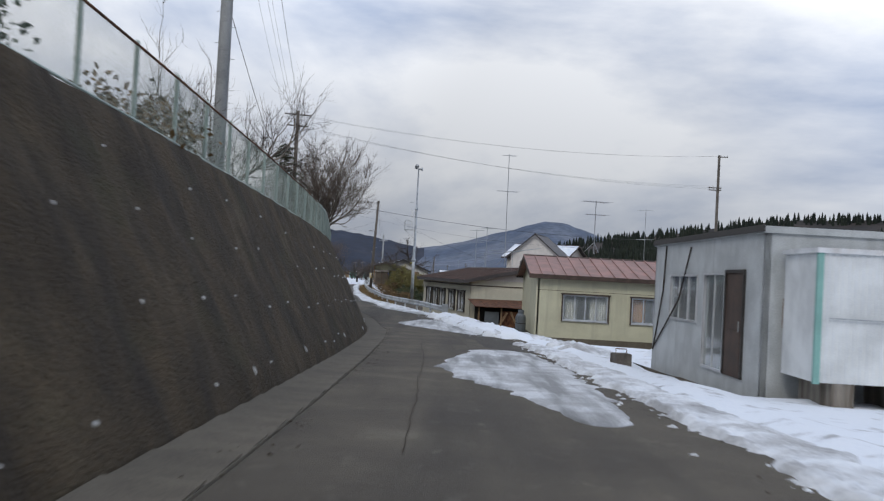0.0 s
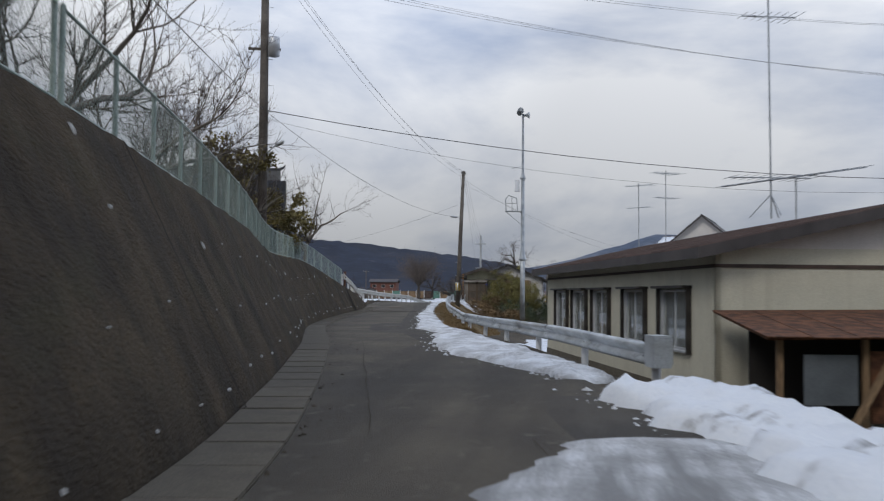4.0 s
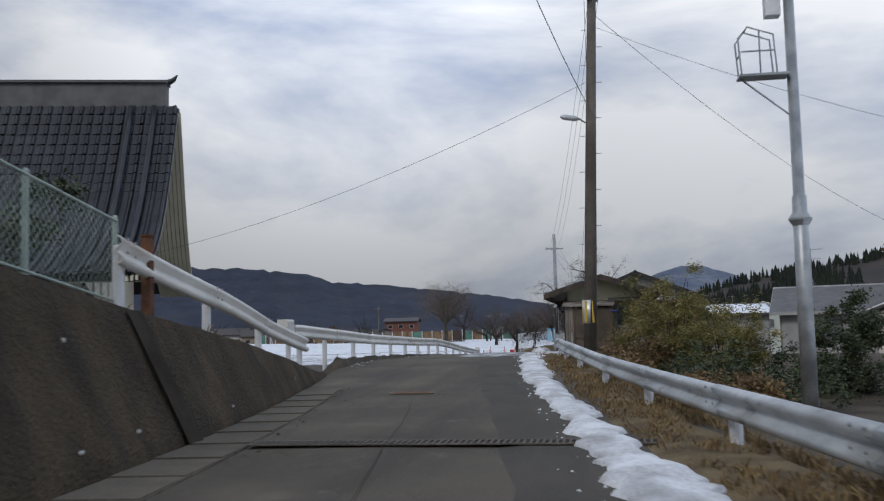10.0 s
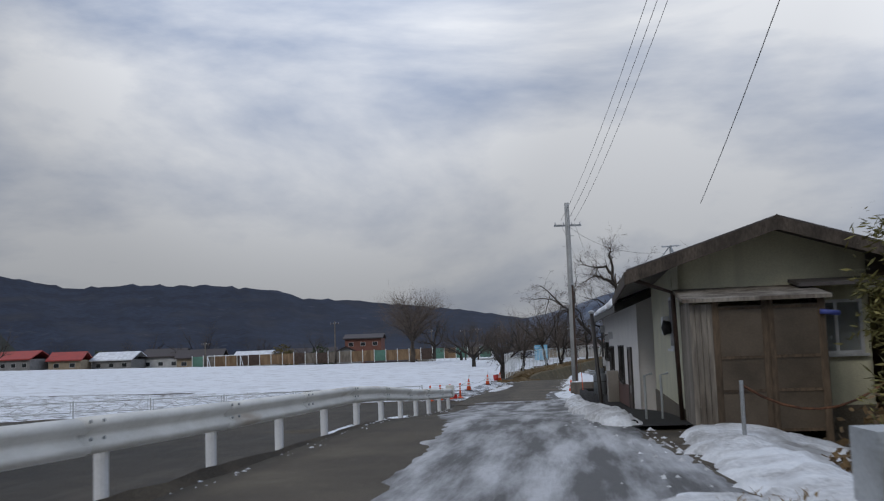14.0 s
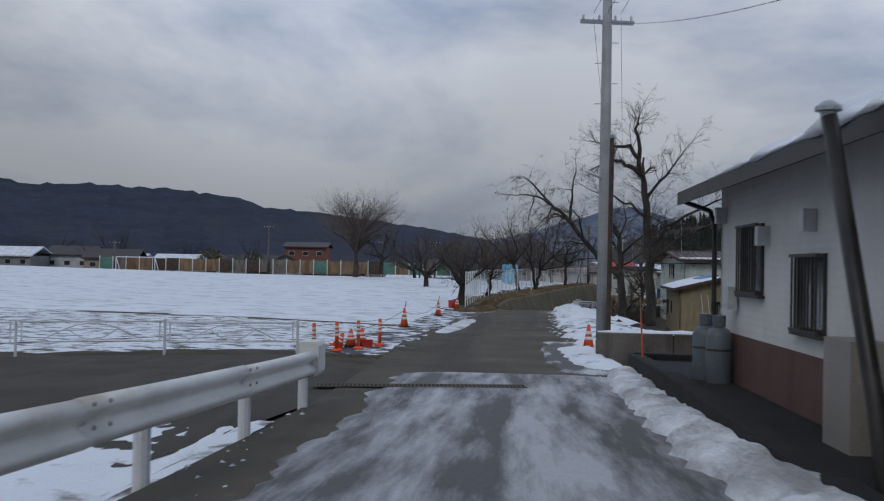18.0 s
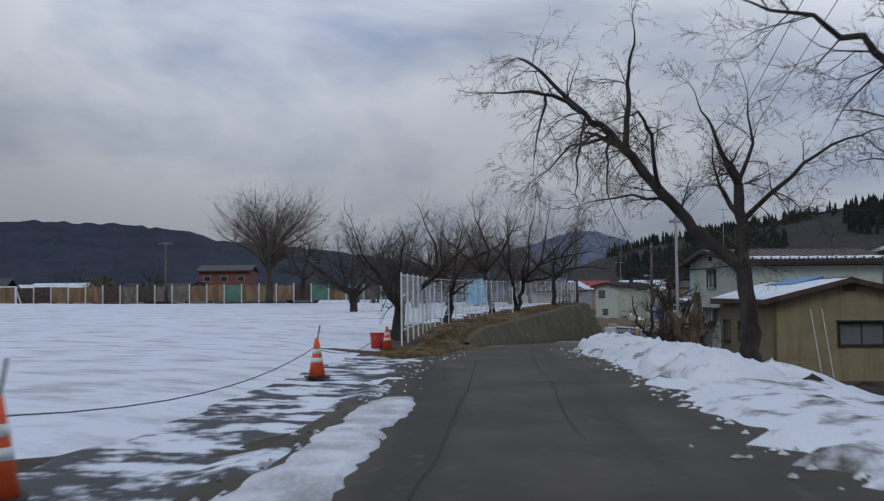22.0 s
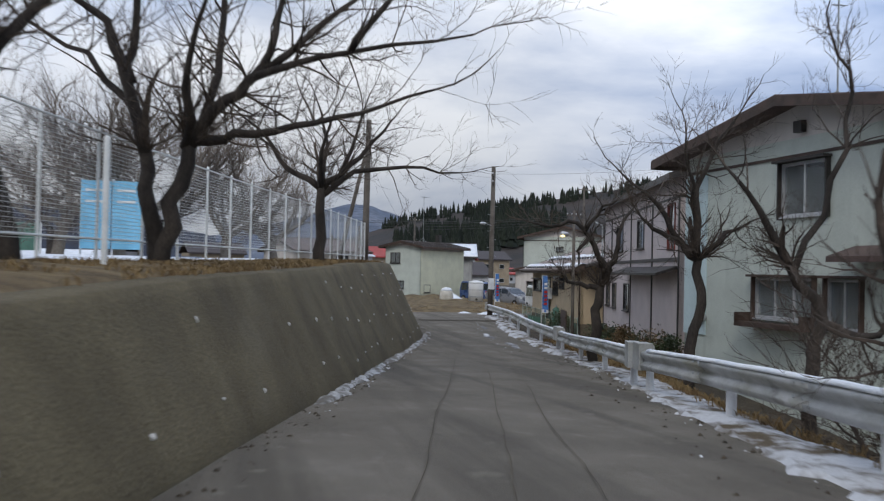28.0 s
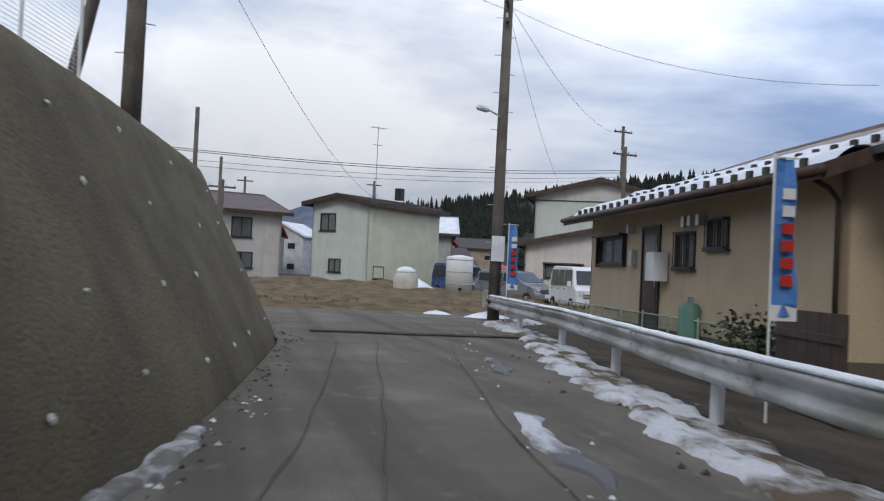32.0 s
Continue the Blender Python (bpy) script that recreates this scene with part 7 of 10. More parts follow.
# dry grass: short turf sheets and standing blades
def grass(name, label, y0, y1, left, right, count, height, seed, level=None):
    r = random.Random(seed)
    mb = MB()
    for _ in range(count):
        y = r.uniform(y0, y1)
        a, b = left(y), right(y)
        x = r.uniform(a, b)
        if noise.noise((x * 0.9, y * 0.9, seed)) < -0.15:
            continue
        z = (level or gz)(x, y) - 0.01
        h = height * r.uniform(0.5, 1.3)
        for _k in range(3):
            w, t, ln = r.uniform(0, 6.283), r.uniform(0, 6.283), r.uniform(0.2, 1.1) * h
            dx, dy = 0.008 * math.cos(w), 0.008 * math.sin(w)
            tx, ty = math.cos(t) * ln, math.sin(t) * ln
            bx, by = x + r.uniform(-0.04, 0.04), y + r.uniform(-0.04, 0.04)
            mb.add([(bx - dx, by - dy, z), (bx + dx, by + dy, z), (bx + tx * 0.5 + dx, by + ty * 0.5 + dy, z + h * 0.7), (bx + tx * 0.5 - dx, by + ty * 0.5 - dy, z + h * 0.7), (bx + tx, by + ty, z + h * r.uniform(0.55, 1.0))], [(0, 1, 2, 3), (3, 2, 4)])
    return tagged(part(name, mb, "straw"), label, "grass", "", "stuff")


R1 = T((51, 1.25), (56.5, 0.1), (63.7, -1.5), (71.8, -3.3), (78, -4.3), (87, -5.75), (95.6, -6.9), (104.5, -7.95), (110.3, -8.35))
strip("verge_turf", "grass", 70, 113, lambda y: R1(y) - 1.0, lambda y: R1(y) + (0.6 if y < 86 else 0.6 + 0.3 * min(y - 86, 9)), 0.05, "flattened tan grass under the guard rail", 0.5, 7, 0.2, 31, category="ground")
grass("dry_grass", "dry tan grass tufts under the guard rail", 70, 112, lambda y: R1(y) - 0.75, lambda y: R1(y) + (0.5 if y < 86 else 0.5 + 0.28 * min(y - 86, 9)), 14000, 0.16, 3)
strip("bank_turf", "grass", 183, 243, lambda y: LEFT(y) - 0.5 * WALL_C(y) - 2.6, lambda y: LEFT(y) - 0.5 * WALL_C(y) - 0.28, 0.1, "brown matted turf above the wall", 0.5, 8, 0.1, 32, category="ground")
grass("dry_grass", "brown matted grass above the wall", 184, 240, lambda y: LEFT(y) - 0.5 * WALL_C(y) - 1.9, lambda y: LEFT(y) - 0.5 * WALL_C(y) - 0.25, 7000, 0.11, 4, lambda x, y: gz(x, y) + 0.06)
strip("bank_turf", "grass", 174.5, 184, lambda y: LEFT(y) - 1.4, lambda y: LEFT(y) + 0.3, 0.12, "brown matted turf at the wall start", 0.4, 7, 0.2, 33, category="ground")
grass("dry_grass", "brown tussocks at the fence corner", 174, 186, lambda y: LEFT(y) - 1.2, lambda y: LEFT(y) + 0.25, 2500, 0.14, 5, lambda x, y: gz(x, y) + 0.05)
grass("dry_grass", "straw stalks along the wall top", -2, 96, lambda y: LEFT(y) - 0.5 * WALL_A(y) - 1.2, lambda y: LEFT(y) - 0.5 * WALL_A(y) - 0.2, 4500, 0.22, 6)
strip("verge_turf", "grass", 184, 226, lambda y: RIGHT(y) + 0.55, lambda y: RIGHT(y) + 2.2, 0.06, "tan grass verge below the rail", 0.5, 6, 0.2, 34, category="ground")
grass("dry_grass", "tan grass below the rail", 184, 226, lambda y: RIGHT(y) + 0.5, lambda y: RIGHT(y) + 1.8, 3500, 0.14, 7, lambda x, y: gz(x, y) + 0.03)
grass("dry_grass", "straw-brown grass of the vacant lot", 247.5, 263, lambda y: -7, lambda y: 9, 3500, 0.12, 8, lambda x, y: gz(x, y) + 0.25)

# ---------------------------------------------------------------- trees


def limb(mb, p, d, length, r, r_end, steps, wiggle, rise, rg, sides):
    pts, rad = [p.copy()], [r]
    for i in range(steps):
        d = (d + Vector((rg.gauss(0, wiggle), rg.gauss(0, wiggle), rg.gauss(0, wiggle) + rise))).normalized()
        p = p + d * (length / steps)
        pts.append(p.copy())
        rad.append(r + (r_end - r) * (i + 1) / steps)
    mb.tube(pts, rad, sides, False)
    return pts, rad, d


def bare_tree(label, x, y, z, height, spread=0.8, trunk=0.28, forks=4, seed=0, r0=0.16, levels=4, droop=0.0, bark="bark", twig="twig", lean=(0, 0), fine=1.0, rise=0.06, crooked=0.16, kids=3, name="tree", twigs=None, up=0.55):
    rg = random.Random(seed)
    t = thing(name, label, "tree", put(x, y, z))
    mt, mc = MB(), MB()
    d0 = Vector((lean[0], lean[1], 1)).normalized()
    pts, rad, d = limb(mt, Vector((0, 0, -0.15)), d0, height * trunk, r0 * 1.15, r0 * 0.8, 4, crooked * 0.35, 0, rg, 9)
    ang0 = rg.uniform(0, 6.283)
    stack = []
    for k in range(forks):
        a = ang0 + 6.283 * (k + rg.uniform(-0.25, 0.25)) / forks
        v = (d * up + Vector((math.cos(a), math.sin(a), 0)) * spread * rg.uniform(0.6, 1.1)).normalized()
        stack.append((pts[-1] if k % 3 or forks < 4 else pts[-2], v, height * (1 - trunk) * rg.uniform(0.55, 0.72), r0 * rg.uniform(0.5, 0.68), 1))
    while stack:
        p, v, ln, r, lev = stack.pop()
        sides = 6 if lev == 1 else 4 if lev == 2 else 3
        target = mt if lev <= 2 else mc
        steps = 6 if lev <= 2 else 4
        pp, rr, vv = limb(target, p, v, ln, r, r * (0.42 if lev < levels else 0.2), steps, crooked, rise if lev <= 2 else rise - droop, rg, sides)
        if lev >= levels:
            continue
        n = kids + (1 if lev <= 2 else 0)
        for k in range(int(n * (2.2 if lev == levels - 1 else 1.6) * fine)):
            i = rg.randint(1 if lev > 1 else 2, len(pp) - 1)
            q = pp[i]
            dirn = (pp[i] - pp[i - 1]).normalized()
            o = dirn.orthogonal().normalized()
            o.rotate(Matrix.Rotation(rg.uniform(0, 6.283), 3, dirn))
            nv = (dirn * rg.uniform(0.55, 1.0) + o * rg.uniform(0.5, 0.95) + Vector((0, 0, 0.12 - droop))).normalized()
            stack.append((q, nv, ln * rg.uniform(0.38, 0.66), max(rr[i] * rg.uniform(0.4, 0.6), 0.004), lev + 1))
        stack.append((pp[-1], vv, ln * rg.uniform(0.5, 0.7), max(rr[-1] * 0.9, 0.0055), lev + 1))
    part("trunk", mt, bark, t, "", True)
    part("crown", mc, twig, t, "bare twig crown", False)
    return t


def leafy(label, x, y, z, blobs, leaf="leaf_dark", count=3500, size=0.07, seed=0, stems=7, name="shrub", twigs=True, category="shrub", long=1.7):
    """A shrub of small leaves in uneven clumps; blobs: (dx, dy, dz, rx, ry, rz)."""
    rg = random.Random(seed)
    t = thing(name, label, category, put(x, y, z))
    st = MB()
    for k in range(stems):
        bx = rg.choice(blobs)
        e = Vector(bx[:3]) + Vector((rg.uniform(-1, 1) * bx[3] * 0.6, rg.uniform(-1, 1) * bx[4] * 0.6, rg.uniform(-0.3, 0.7) * bx[5]))
        s0 = Vector((rg.uniform(-0.2, 0.2), rg.uniform(-0.2, 0.2), -0.1))
        mid = (s0 + e) / 2 + Vector((rg.gauss(0, 0.1), rg.gauss(0, 0.1), 0))
        st.tube([s0, mid, e], [0.035, 0.025, 0.008], 5, False)
    part("stem", st, "bark", t)
    mb = MB()
    clumps = []
    for b in blobs:
        for _ in range(max(int(10 * b[3] * b[4] * 3), 9)):
            while True:
                q = Vector((rg.uniform(-1, 1), rg.uniform(-1, 1), rg.uniform(-1, 1)))
                if 0.3 < q.length < 1.05:
                    break
            clumps.append((Vector((b[0] + q.x * b[3], b[1] + q.y * b[4], b[2] + q.z * b[5])), rg.uniform(0.12, 0.32)))
    for _ in range(count):
        c, rr = rg.choice(clumps)
        p = c + Vector((rg.gauss(0, rr * 0.6), rg.gauss(0, rr * 0.6), rg.gauss(0, rr * 0.5)))
        a = Vector((rg.gauss(0, 1), rg.gauss(0, 1), rg.gauss(0, 0.6))).normalized()
        b_ = a.orthogonal().normalized()
        b_.rotate(Matrix.Rotation(rg.uniform(0, 6.283), 3, a))
        s = size * rg.uniform(0.6, 1.3)
        mb.add([p, p + a * s * long * 0.5 + b_ * s * 0.45, p + a * s * long, p + a * s * long * 0.5 - b_ * s * 0.45], [(0, 1, 2, 3)])
    part("crown", mb, leaf, t, "")
    return t


def top_of_wall(y, back=0.6):
    return LEFT(y) - 0.5 * WALL_A(y) - back, left_top(y)


wx, wz = top_of_wall(31, 1.2)
bare_tree("wide grey leafless tree behind the wall fence", wx - 2.4, 31.5, wz - 0.3, 6.2, 0.8, 0.2, 7, 1, 0.16, 4, bark="bark_grey", fine=1.1)
bare_tree("leafless grey scrub tree on the wall top", -5.4, 23.5, left_top(23), 2.9, 0.9, 0.15, 5, 2, 0.08, 4, bark="bark_grey")
bare_tree("round leafless tree on the wall top", -4.7, 45.6, left_top(45.6), 5.0, 0.5, 0.2, 9, 4, 0.13, 4, bark="bark_grey", twig="twig_pale", fine=1.5, up=0.75, rise=0.1)
for k, (x, y, h) in enumerate(((-7.2, 51, 4.4), (-8.6, 57, 4.0), (-9.6, 61.5, 3.4), (-10.0, 66, 3.2))):
    bare_tree("tangled leafless tree above the wall", x, y, gz(x, y), h, 0.95, 0.16, 5, 10 + k, 0.11, 4, bark="bark_grey", fine=1.1)
leafy("dark evergreen shrub overhanging the wall", -3.4, 9.5, left_top(9.5), [(0, 0, 0.9, 0.9, 1.3, 0.8), (-0.6, 1.4, 1.2, 0.8, 1.0, 0.9)], "leaf_dark", 3000, 0.08, 1)
leafy("rust-brown withered brush on the wall edge", -2.5, 13.5, left_top(13.5), [(0, 0, 0.3, 0.5, 1.6, 0.35)], "leaf_brown", 1200, 0.07, 2)
leafy("olive evergreen tree with browning leaves behind the fence", -12.4, 79.4, gz(-12.4, 79.4), [(0, 0, 1.9, 1.3, 1.2, 1.0), (0.8, -0.6, 1.3, 0.9, 0.9, 0.8), (-0.9, 0.4, 2.3, 1.0, 1.0, 0.8)], "leaf_olive", 6000, 0.08, 3, 9)
leafy("olive evergreen tree by the utility pole", -10.9, 69.6, gz(-10.9, 69.6), [(0, 0, 2.2, 0.9, 0.9, 1.0), (-0.7, -0.3, 3.0, 0.8, 0.8, 0.7), (0.3, 0.8, 2.9, 0.7, 0.8, 0.7)], "leaf_olive", 4500, 0.08, 4, 8)
leafy("small clipped pine before the temple", -17.5, 97, gz(-17.5, 97), [(0, 0, 2.6, 0.8, 0.8, 0.3), (0.6, 0.2, 3.2, 0.6, 0.6, 0.28), (-0.7, 0, 2.1, 0.7, 0.7, 0.25)], "leaf_dark", 2500, 0.07, 5, 5)


def conifer(x, y, z, h, seed):
    rg = random.Random(seed)
    t = thing("conifer", "small dark spruce with thin upper boughs", "tree", put(x, y, z))
    part("trunk", MB().tube([(0, 0, -0.1), (0, 0, h)], [0.08, 0.01], 6), "bark", t)
    mb = MB()
    for k in range(60):
        f = k / 60
        zz, ln = h * (0.12 + 0.86 * f), (1 - f) ** 0.7 * h * 0.34 + 0.08
        for _ in range(9):
            a = rg.uniform(0, 6.283)
            d = Vector((math.cos(a), math.sin(a), rg.uniform(-0.25, 0.25)))
            s = d.cross(Vector((0, 0, 1))).normalized()
            for j in range(9):
                c = Vector((0, 0, zz)) + d * ln * (j + 1) / 9 * rg.uniform(0.85, 1.1)
                w = 0.13 * (1.3 - j / 9)
                for sg in (-1, 1):
                    e = c + s * sg * w * rg.uniform(0.7, 1.6) + d * 0.06 + Vector((0, 0, rg.uniform(-0.05, 0.03)))
                    mb.add([c, e, c + d * 0.05], [(0, 1, 2)])
    part("crown", mb, "leaf_dark", t)
    return t


conifer(-5.5, 40.6, left_top(40.6), 4.3, 1)

# bamboo thicket and undergrowth on the slope right of the crest
leafy("feathery yellow-green bamboo thicket on the slope", -4.7, 117.5, -2.3, [(0, 0, 2.4, 1.6, 1.6, 1.4), (-0.6, -1.2, 1.6, 1.3, 1.2, 1.2), (1.5, 0.6, 1.9, 1.4, 1.3, 1.2), (0.2, 1.2, 3.2, 0.9, 0.9, 0.8), (-1.0, 0.4, 3.3, 0.5, 0.5, 0.9), (0.9, -0.4, 3.5, 0.4, 0.4, 0.9)], "leaf_bamboo", 26000, 0.032, 6, 40, "bamboo_thicket", long=4.6)
leafy("feathery bamboo at the lower end of the thicket", -3.4, 113.6, -2.5, [(0, 0, 1.6, 1.2, 1.2, 1.2), (0.9, 0.3, 2.2, 0.9, 0.9, 1.0), (-0.4, 0.3, 2.6, 0.5, 0.5, 0.9)], "leaf_bamboo", 12000, 0.032, 46, 26, "bamboo_thicket", long=4.6)
leafy("dark green brush below the guard rail", -1.6, 113.5, -2.6, [(0, 0, 1.0, 1.8, 1.6, 1.0), (1.8, -1.5, 0.8, 1.5, 1.4, 0.9), (3.2, -3.0, 1.0, 1.3, 1.2, 1.0)], "leaf_dark", 12000, 0.06, 7, 12)
leafy("tall dark olive shrub in the meadow", 0.2, 112.6, -2.6, [(0, 0, 1.5, 1.1, 1.1, 1.4), (0.4, 0.3, 2.6, 0.8, 0.8, 0.9)], "leaf_dark", 11000, 0.07, 8, 11)
leafy("dark tangled brush on the slope below the rail", -4.2, 109.2, -2.3, [(0, 0, 0.6, 1.3, 1.8, 0.7), (1.9, -0.8, 0.5, 1.5, 1.6, 0.7), (0.2, 2.2, 1.1, 1.3, 1.4, 0.8)], "leaf_dark", 9000, 0.06, 43, 12)
leafy("withered brown brush on the slope below the rail", -5.4, 105.6, -1.9, [(0, 0, 0.25, 0.9, 1.6, 0.4), (1.4, 0.8, 0.2, 1.2, 1.4, 0.45)], "leaf_brown", 5000, 0.07, 44, 12)
leafy("brown withered bramble bank beside the bungalow", -6.6, 113.8, -1.7, [(0, 0, 0.5, 1.1, 2.6, 0.6), (0.8, 2.0, 0.8, 1.0, 1.5, 0.8)], "leaf_brown", 5000, 0.08, 9, 16)
bare_tree("thin leafless saplings over the bamboo", -3.6, 121.5, -1.8, 3.4, 0.7, 0.25, 4, 31, 0.06, 3, bark="bark_grey")
bare_tree("small leafless tree behind the bungalow", -5.0, 129.0, -1.9, 4.6, 0.8, 0.35, 4, 32, 0.1, 4, bark="bark")

# field trees
bare_tree("smaller crooked leafless tree beside the zelkova", -26.3, 228.5, -0.75, 5.4, 0.7, 0.35, 4, 42, 0.22, 4, crooked=0.24)
# trees right of the lane
stump = thing("tree_stump", "tall gnarled dead tree stump in snow", "stump", put(-6.0, 182.0, -2.5))
part("trunk", MB().tube([(0.1, 0, -0.2), (0.05, 0, 0.2), (0.1, 0, 0.45), (0.22, 0, 0.7), (0.2, 0, 1.05), (0.26, 0, 1.3), (0.24, 0, 1.75)], [0.34, 0.26, 0.24, 0.2, 0.19, 0.13, 0.1], 11), "bark_rot", stump)
for q, rr in (([(0, 0, 0.1), (-0.3, 0, 0.5), (-0.36, 0.05, 0.85), (-0.5, 0.05, 1.05), (-0.62, 0.05, 1.2)], [0.2, 0.17, 0.16, 0.09, 0.04]), ([(-0.3, 0, 0.55), (-0.22, -0.1, 0.85), (-0.18, -0.1, 1.05)], [0.13, 0.1, 0.04]), ([(0.12, 0, 0.4), (0.36, -0.1, 0.5), (0.5, -0.1, 0.62)], [0.15, 0.13, 0.06]), ([(0.22, 0, 0.95), (0.4, 0, 1.05), (0.44, 0, 1.2)], [0.11, 0.08, 0.03])):
    part("broken_limb", MB().tube(q, rr, 9), "bark_rot", stump)

# cherries of the sports ground
for k, (x, y, h, tr, fk) in enumerate(((-14.9, 182.0, 3.8, 0.33, 6), (-16.5, 214, 5.5, 0.25, 5), (-19, 203, 5.0, 0.25, 5), (-12.0, 226, 5.4, 0.25, 5), (-17, 234, 5.0, 0.25, 4), (-24, 240, 5.2, 0.25, 4))):
    bare_tree("spreading leafless cherry behind the white mesh fence", x, y, gz(x, y), h, 1.1, tr, fk, 60 + k, 0.2, 5 if k < 1 else 4, crooked=0.15, droop=0.02, fine=0.8 if k < 1 else 1.15)

for k, (x, y, h) in enumerate(((-12.6, 219.5, 5.6), (-10.0, 227.0, 5.2), (-14.8, 223.0, 6.0), (-8.2, 232.5, 4.4))):
    bare_tree("pale leafless tree deeper in the sports ground", x, y, gz(x, y), h, 1.0, 0.24, 6, 160 + k, 0.17, 4, bark="bark_grey", twig="twig_pale", fine=1.25, crooked=0.18)
for k, (x, y, h) in enumerate(((-3.4, 197.0, 2.4), (-2.7, 200.4, 2.9), (-3.9, 193.5, 2.0))):
    bare_tree("dark tangled leafless garden bush", x, y, gz(x, y) - 0.1, h, 1.1, 0.12, 8, 170 + k, 0.07, 4, fine=1.2, crooked=0.22, name="bush")

# gardens below the lower road
for k, (x, y, s) in enumerate(((3.0, 223.6, .45), (2.2, 220.6, .5), (1.7, 218.2, .42), (2.6, 221.9, .4), (0.6, 217.2, .35), (0.3, 213.6, .5), (4.0, 232.6, .5), (3.6, 226.0, .45), (2.9, 224.8, .5), (1.9, 217.4, .45), (0.9, 215.0, .5))):
    leafy("clipped round dark garden shrub", x, y, gz(x, y) - 0.05, [(0, 0, s, s, s, s * 0.9)], ("leaf_dark", "leaf_brown", "leaf_dark")[k % 3], 1500, 0.05, 90 + k, 5)
for k, (x, y, w) in enumerate(((-95, 262, 6), (-82, 266, 7), (-70, 262, 5), (-62, 270, 6), (-52, 268, 5), (-88, 215, 6), (-96, 190, 7), (-92, 238, 5))):
    bare_tree("distant leafless tree past the field", x, y, gz(x, y), 5.5 + k % 3, 0.9, 0.2, 5, 120 + k, 0.18, 4, fine=0.8)
for k, (x, y, w) in enumerate(((-56, 262, 3.0), (-48.5, 259, 2.6), (-40, 264, 2.2), (-90, 268, 3))):
    leafy("dark evergreen tree past the field", x, y, gz(x, y), [(0, 0, w * 0.7, w * 0.6, w * 0.5, w * 0.6), (w * 0.5, 0, w * 0.5, w * 0.5, w * 0.4, w * 0.4)], "leaf_dark" if k % 2 else "leaf_olive", 2500, 0.16, 140 + k, 6, "evergreen_tree", category="tree")

strip("snow_bank", "snow_thin", 110, 137.5, lambda y: LEFT(y) - 2.4, lambda y: LEFT(y) - 0.2, 0.06, "thawing snow under the cream rail", 0.5, 6, 0.2, 27, lambda x, y: gz(x, y) + 0.03)
strip("rail_bank", "soil", 103.6, 124, lambda y: LEFT(y) - 0.6, lambda y: LEFT(y) + 0.12, lambda y: max(0.3 - 0.016 * (y - 102), 0.03), "low dark earth bank under the cream rail", 0.4, 8, 0.05, 28, category="ground")

# ---------------------------------------------------------------- fences
M["orange"] = plain("orange", (0.72, 0.1, 0.025), 0.55)
M["red"] = plain("red", (0.45, 0.03, 0.02), 0.6)
M["white_band"] = plain("white_band", (0.74, 0.74, 0.72), 0.45)
M["black"] = plain("black", (0.02, 0.02, 0.02), 0.6)
M["rope"] = plain("rope", (0.12, 0.11, 0.1), 0.8)
M["teal"] = plain("teal", (0.1, 0.22, 0.17), 0.6)
M["blue"] = plain("blue", (0.07, 0.2, 0.5), 0.6)
M["blue_pale"] = plain("blue_pale", (0.2, 0.5, 0.7), 0.5)


def mesh_fence(label, line, base, y0, y1, gap, h, wire, post, across, along_, diag, group, rusty_to=None, r_post=0.03, r_wire=0.004, rail_r=0.016, ends=0.0):
    """A wire fence: posts, a rail at head and foot, and a panel of single wires in each bay."""
    f = thing("wire_fence", label, "fence", group=group)
    n = max(int(round((y1 - y0) / gap)), 1)
    ys = [y0 + (y1 - y0) * i / n for i in range(n + 1)]
    pm = fix(MB().lathe([(r_post, -0.3), (r_post, h + 0.03), (r_post * 0.6, h + 0.05), (0.002, h + 0.055)], 8).mesh("post"))
    pm.materials.append(M[post])
    for y in ys:
        ob = new("post", pm)
        ob.parent = f
        ob.matrix_basis = put(line(y), y, base(y))
    for a, b in zip(ys, ys[1:]):
        pa, pb = Vector((line(a), a, base(a))), Vector((line(b), b, base(b)))
        at = lambda u, v: pa + (pb - pa) * u + Vector((0.02, 0, v * h))
        ln = (pb - pa).length
        for v in (0.06, 0.99):
            part("rail", MB().tube([at(0, v), at(1, v)], rail_r, 6), "rust" if rusty_to and a < rusty_to and v > 0.5 else post, f)
        mb = MB()
        if diag:
            k = int((ln + h) / diag)
            for i in range(-int(h / diag) - 1, int(ln / diag) + 1):
                for s in (1, -1):
                    u0, u1, v0, v1 = i * diag, i * diag + h, 0.06, 0.99
                    if u0 < 0:
                        v0, u0 = 0.06 - u0 / h * 0.93, 0
                    if u1 > ln:
                        v1, u1 = 0.06 + (ln - i * diag) / h * 0.93, ln
                    if u1 - u0 < 0.02:
                        continue
                    if s < 0:
                        u0, u1 = ln - u0, ln - u1
                    mb.tube([at(u0 / ln, v0), at(u1 / ln, v1)], r_wire, 3, False)
        else:
            for i in range(1, int(h / across)):
                mb.tube([at(0, i * across / h), at(1, i * across / h)], r_wire, 3, False)
            for i in range(1, int(ln / along_)):
                mb.tube([at(i * along_ / ln, 0.05), at(i * along_ / ln, 0.99)], r_wire * 0.8, 3, False)
        tagged(part("wire_panel", mb, wire, f), "", "", "", "stuff")
    return f


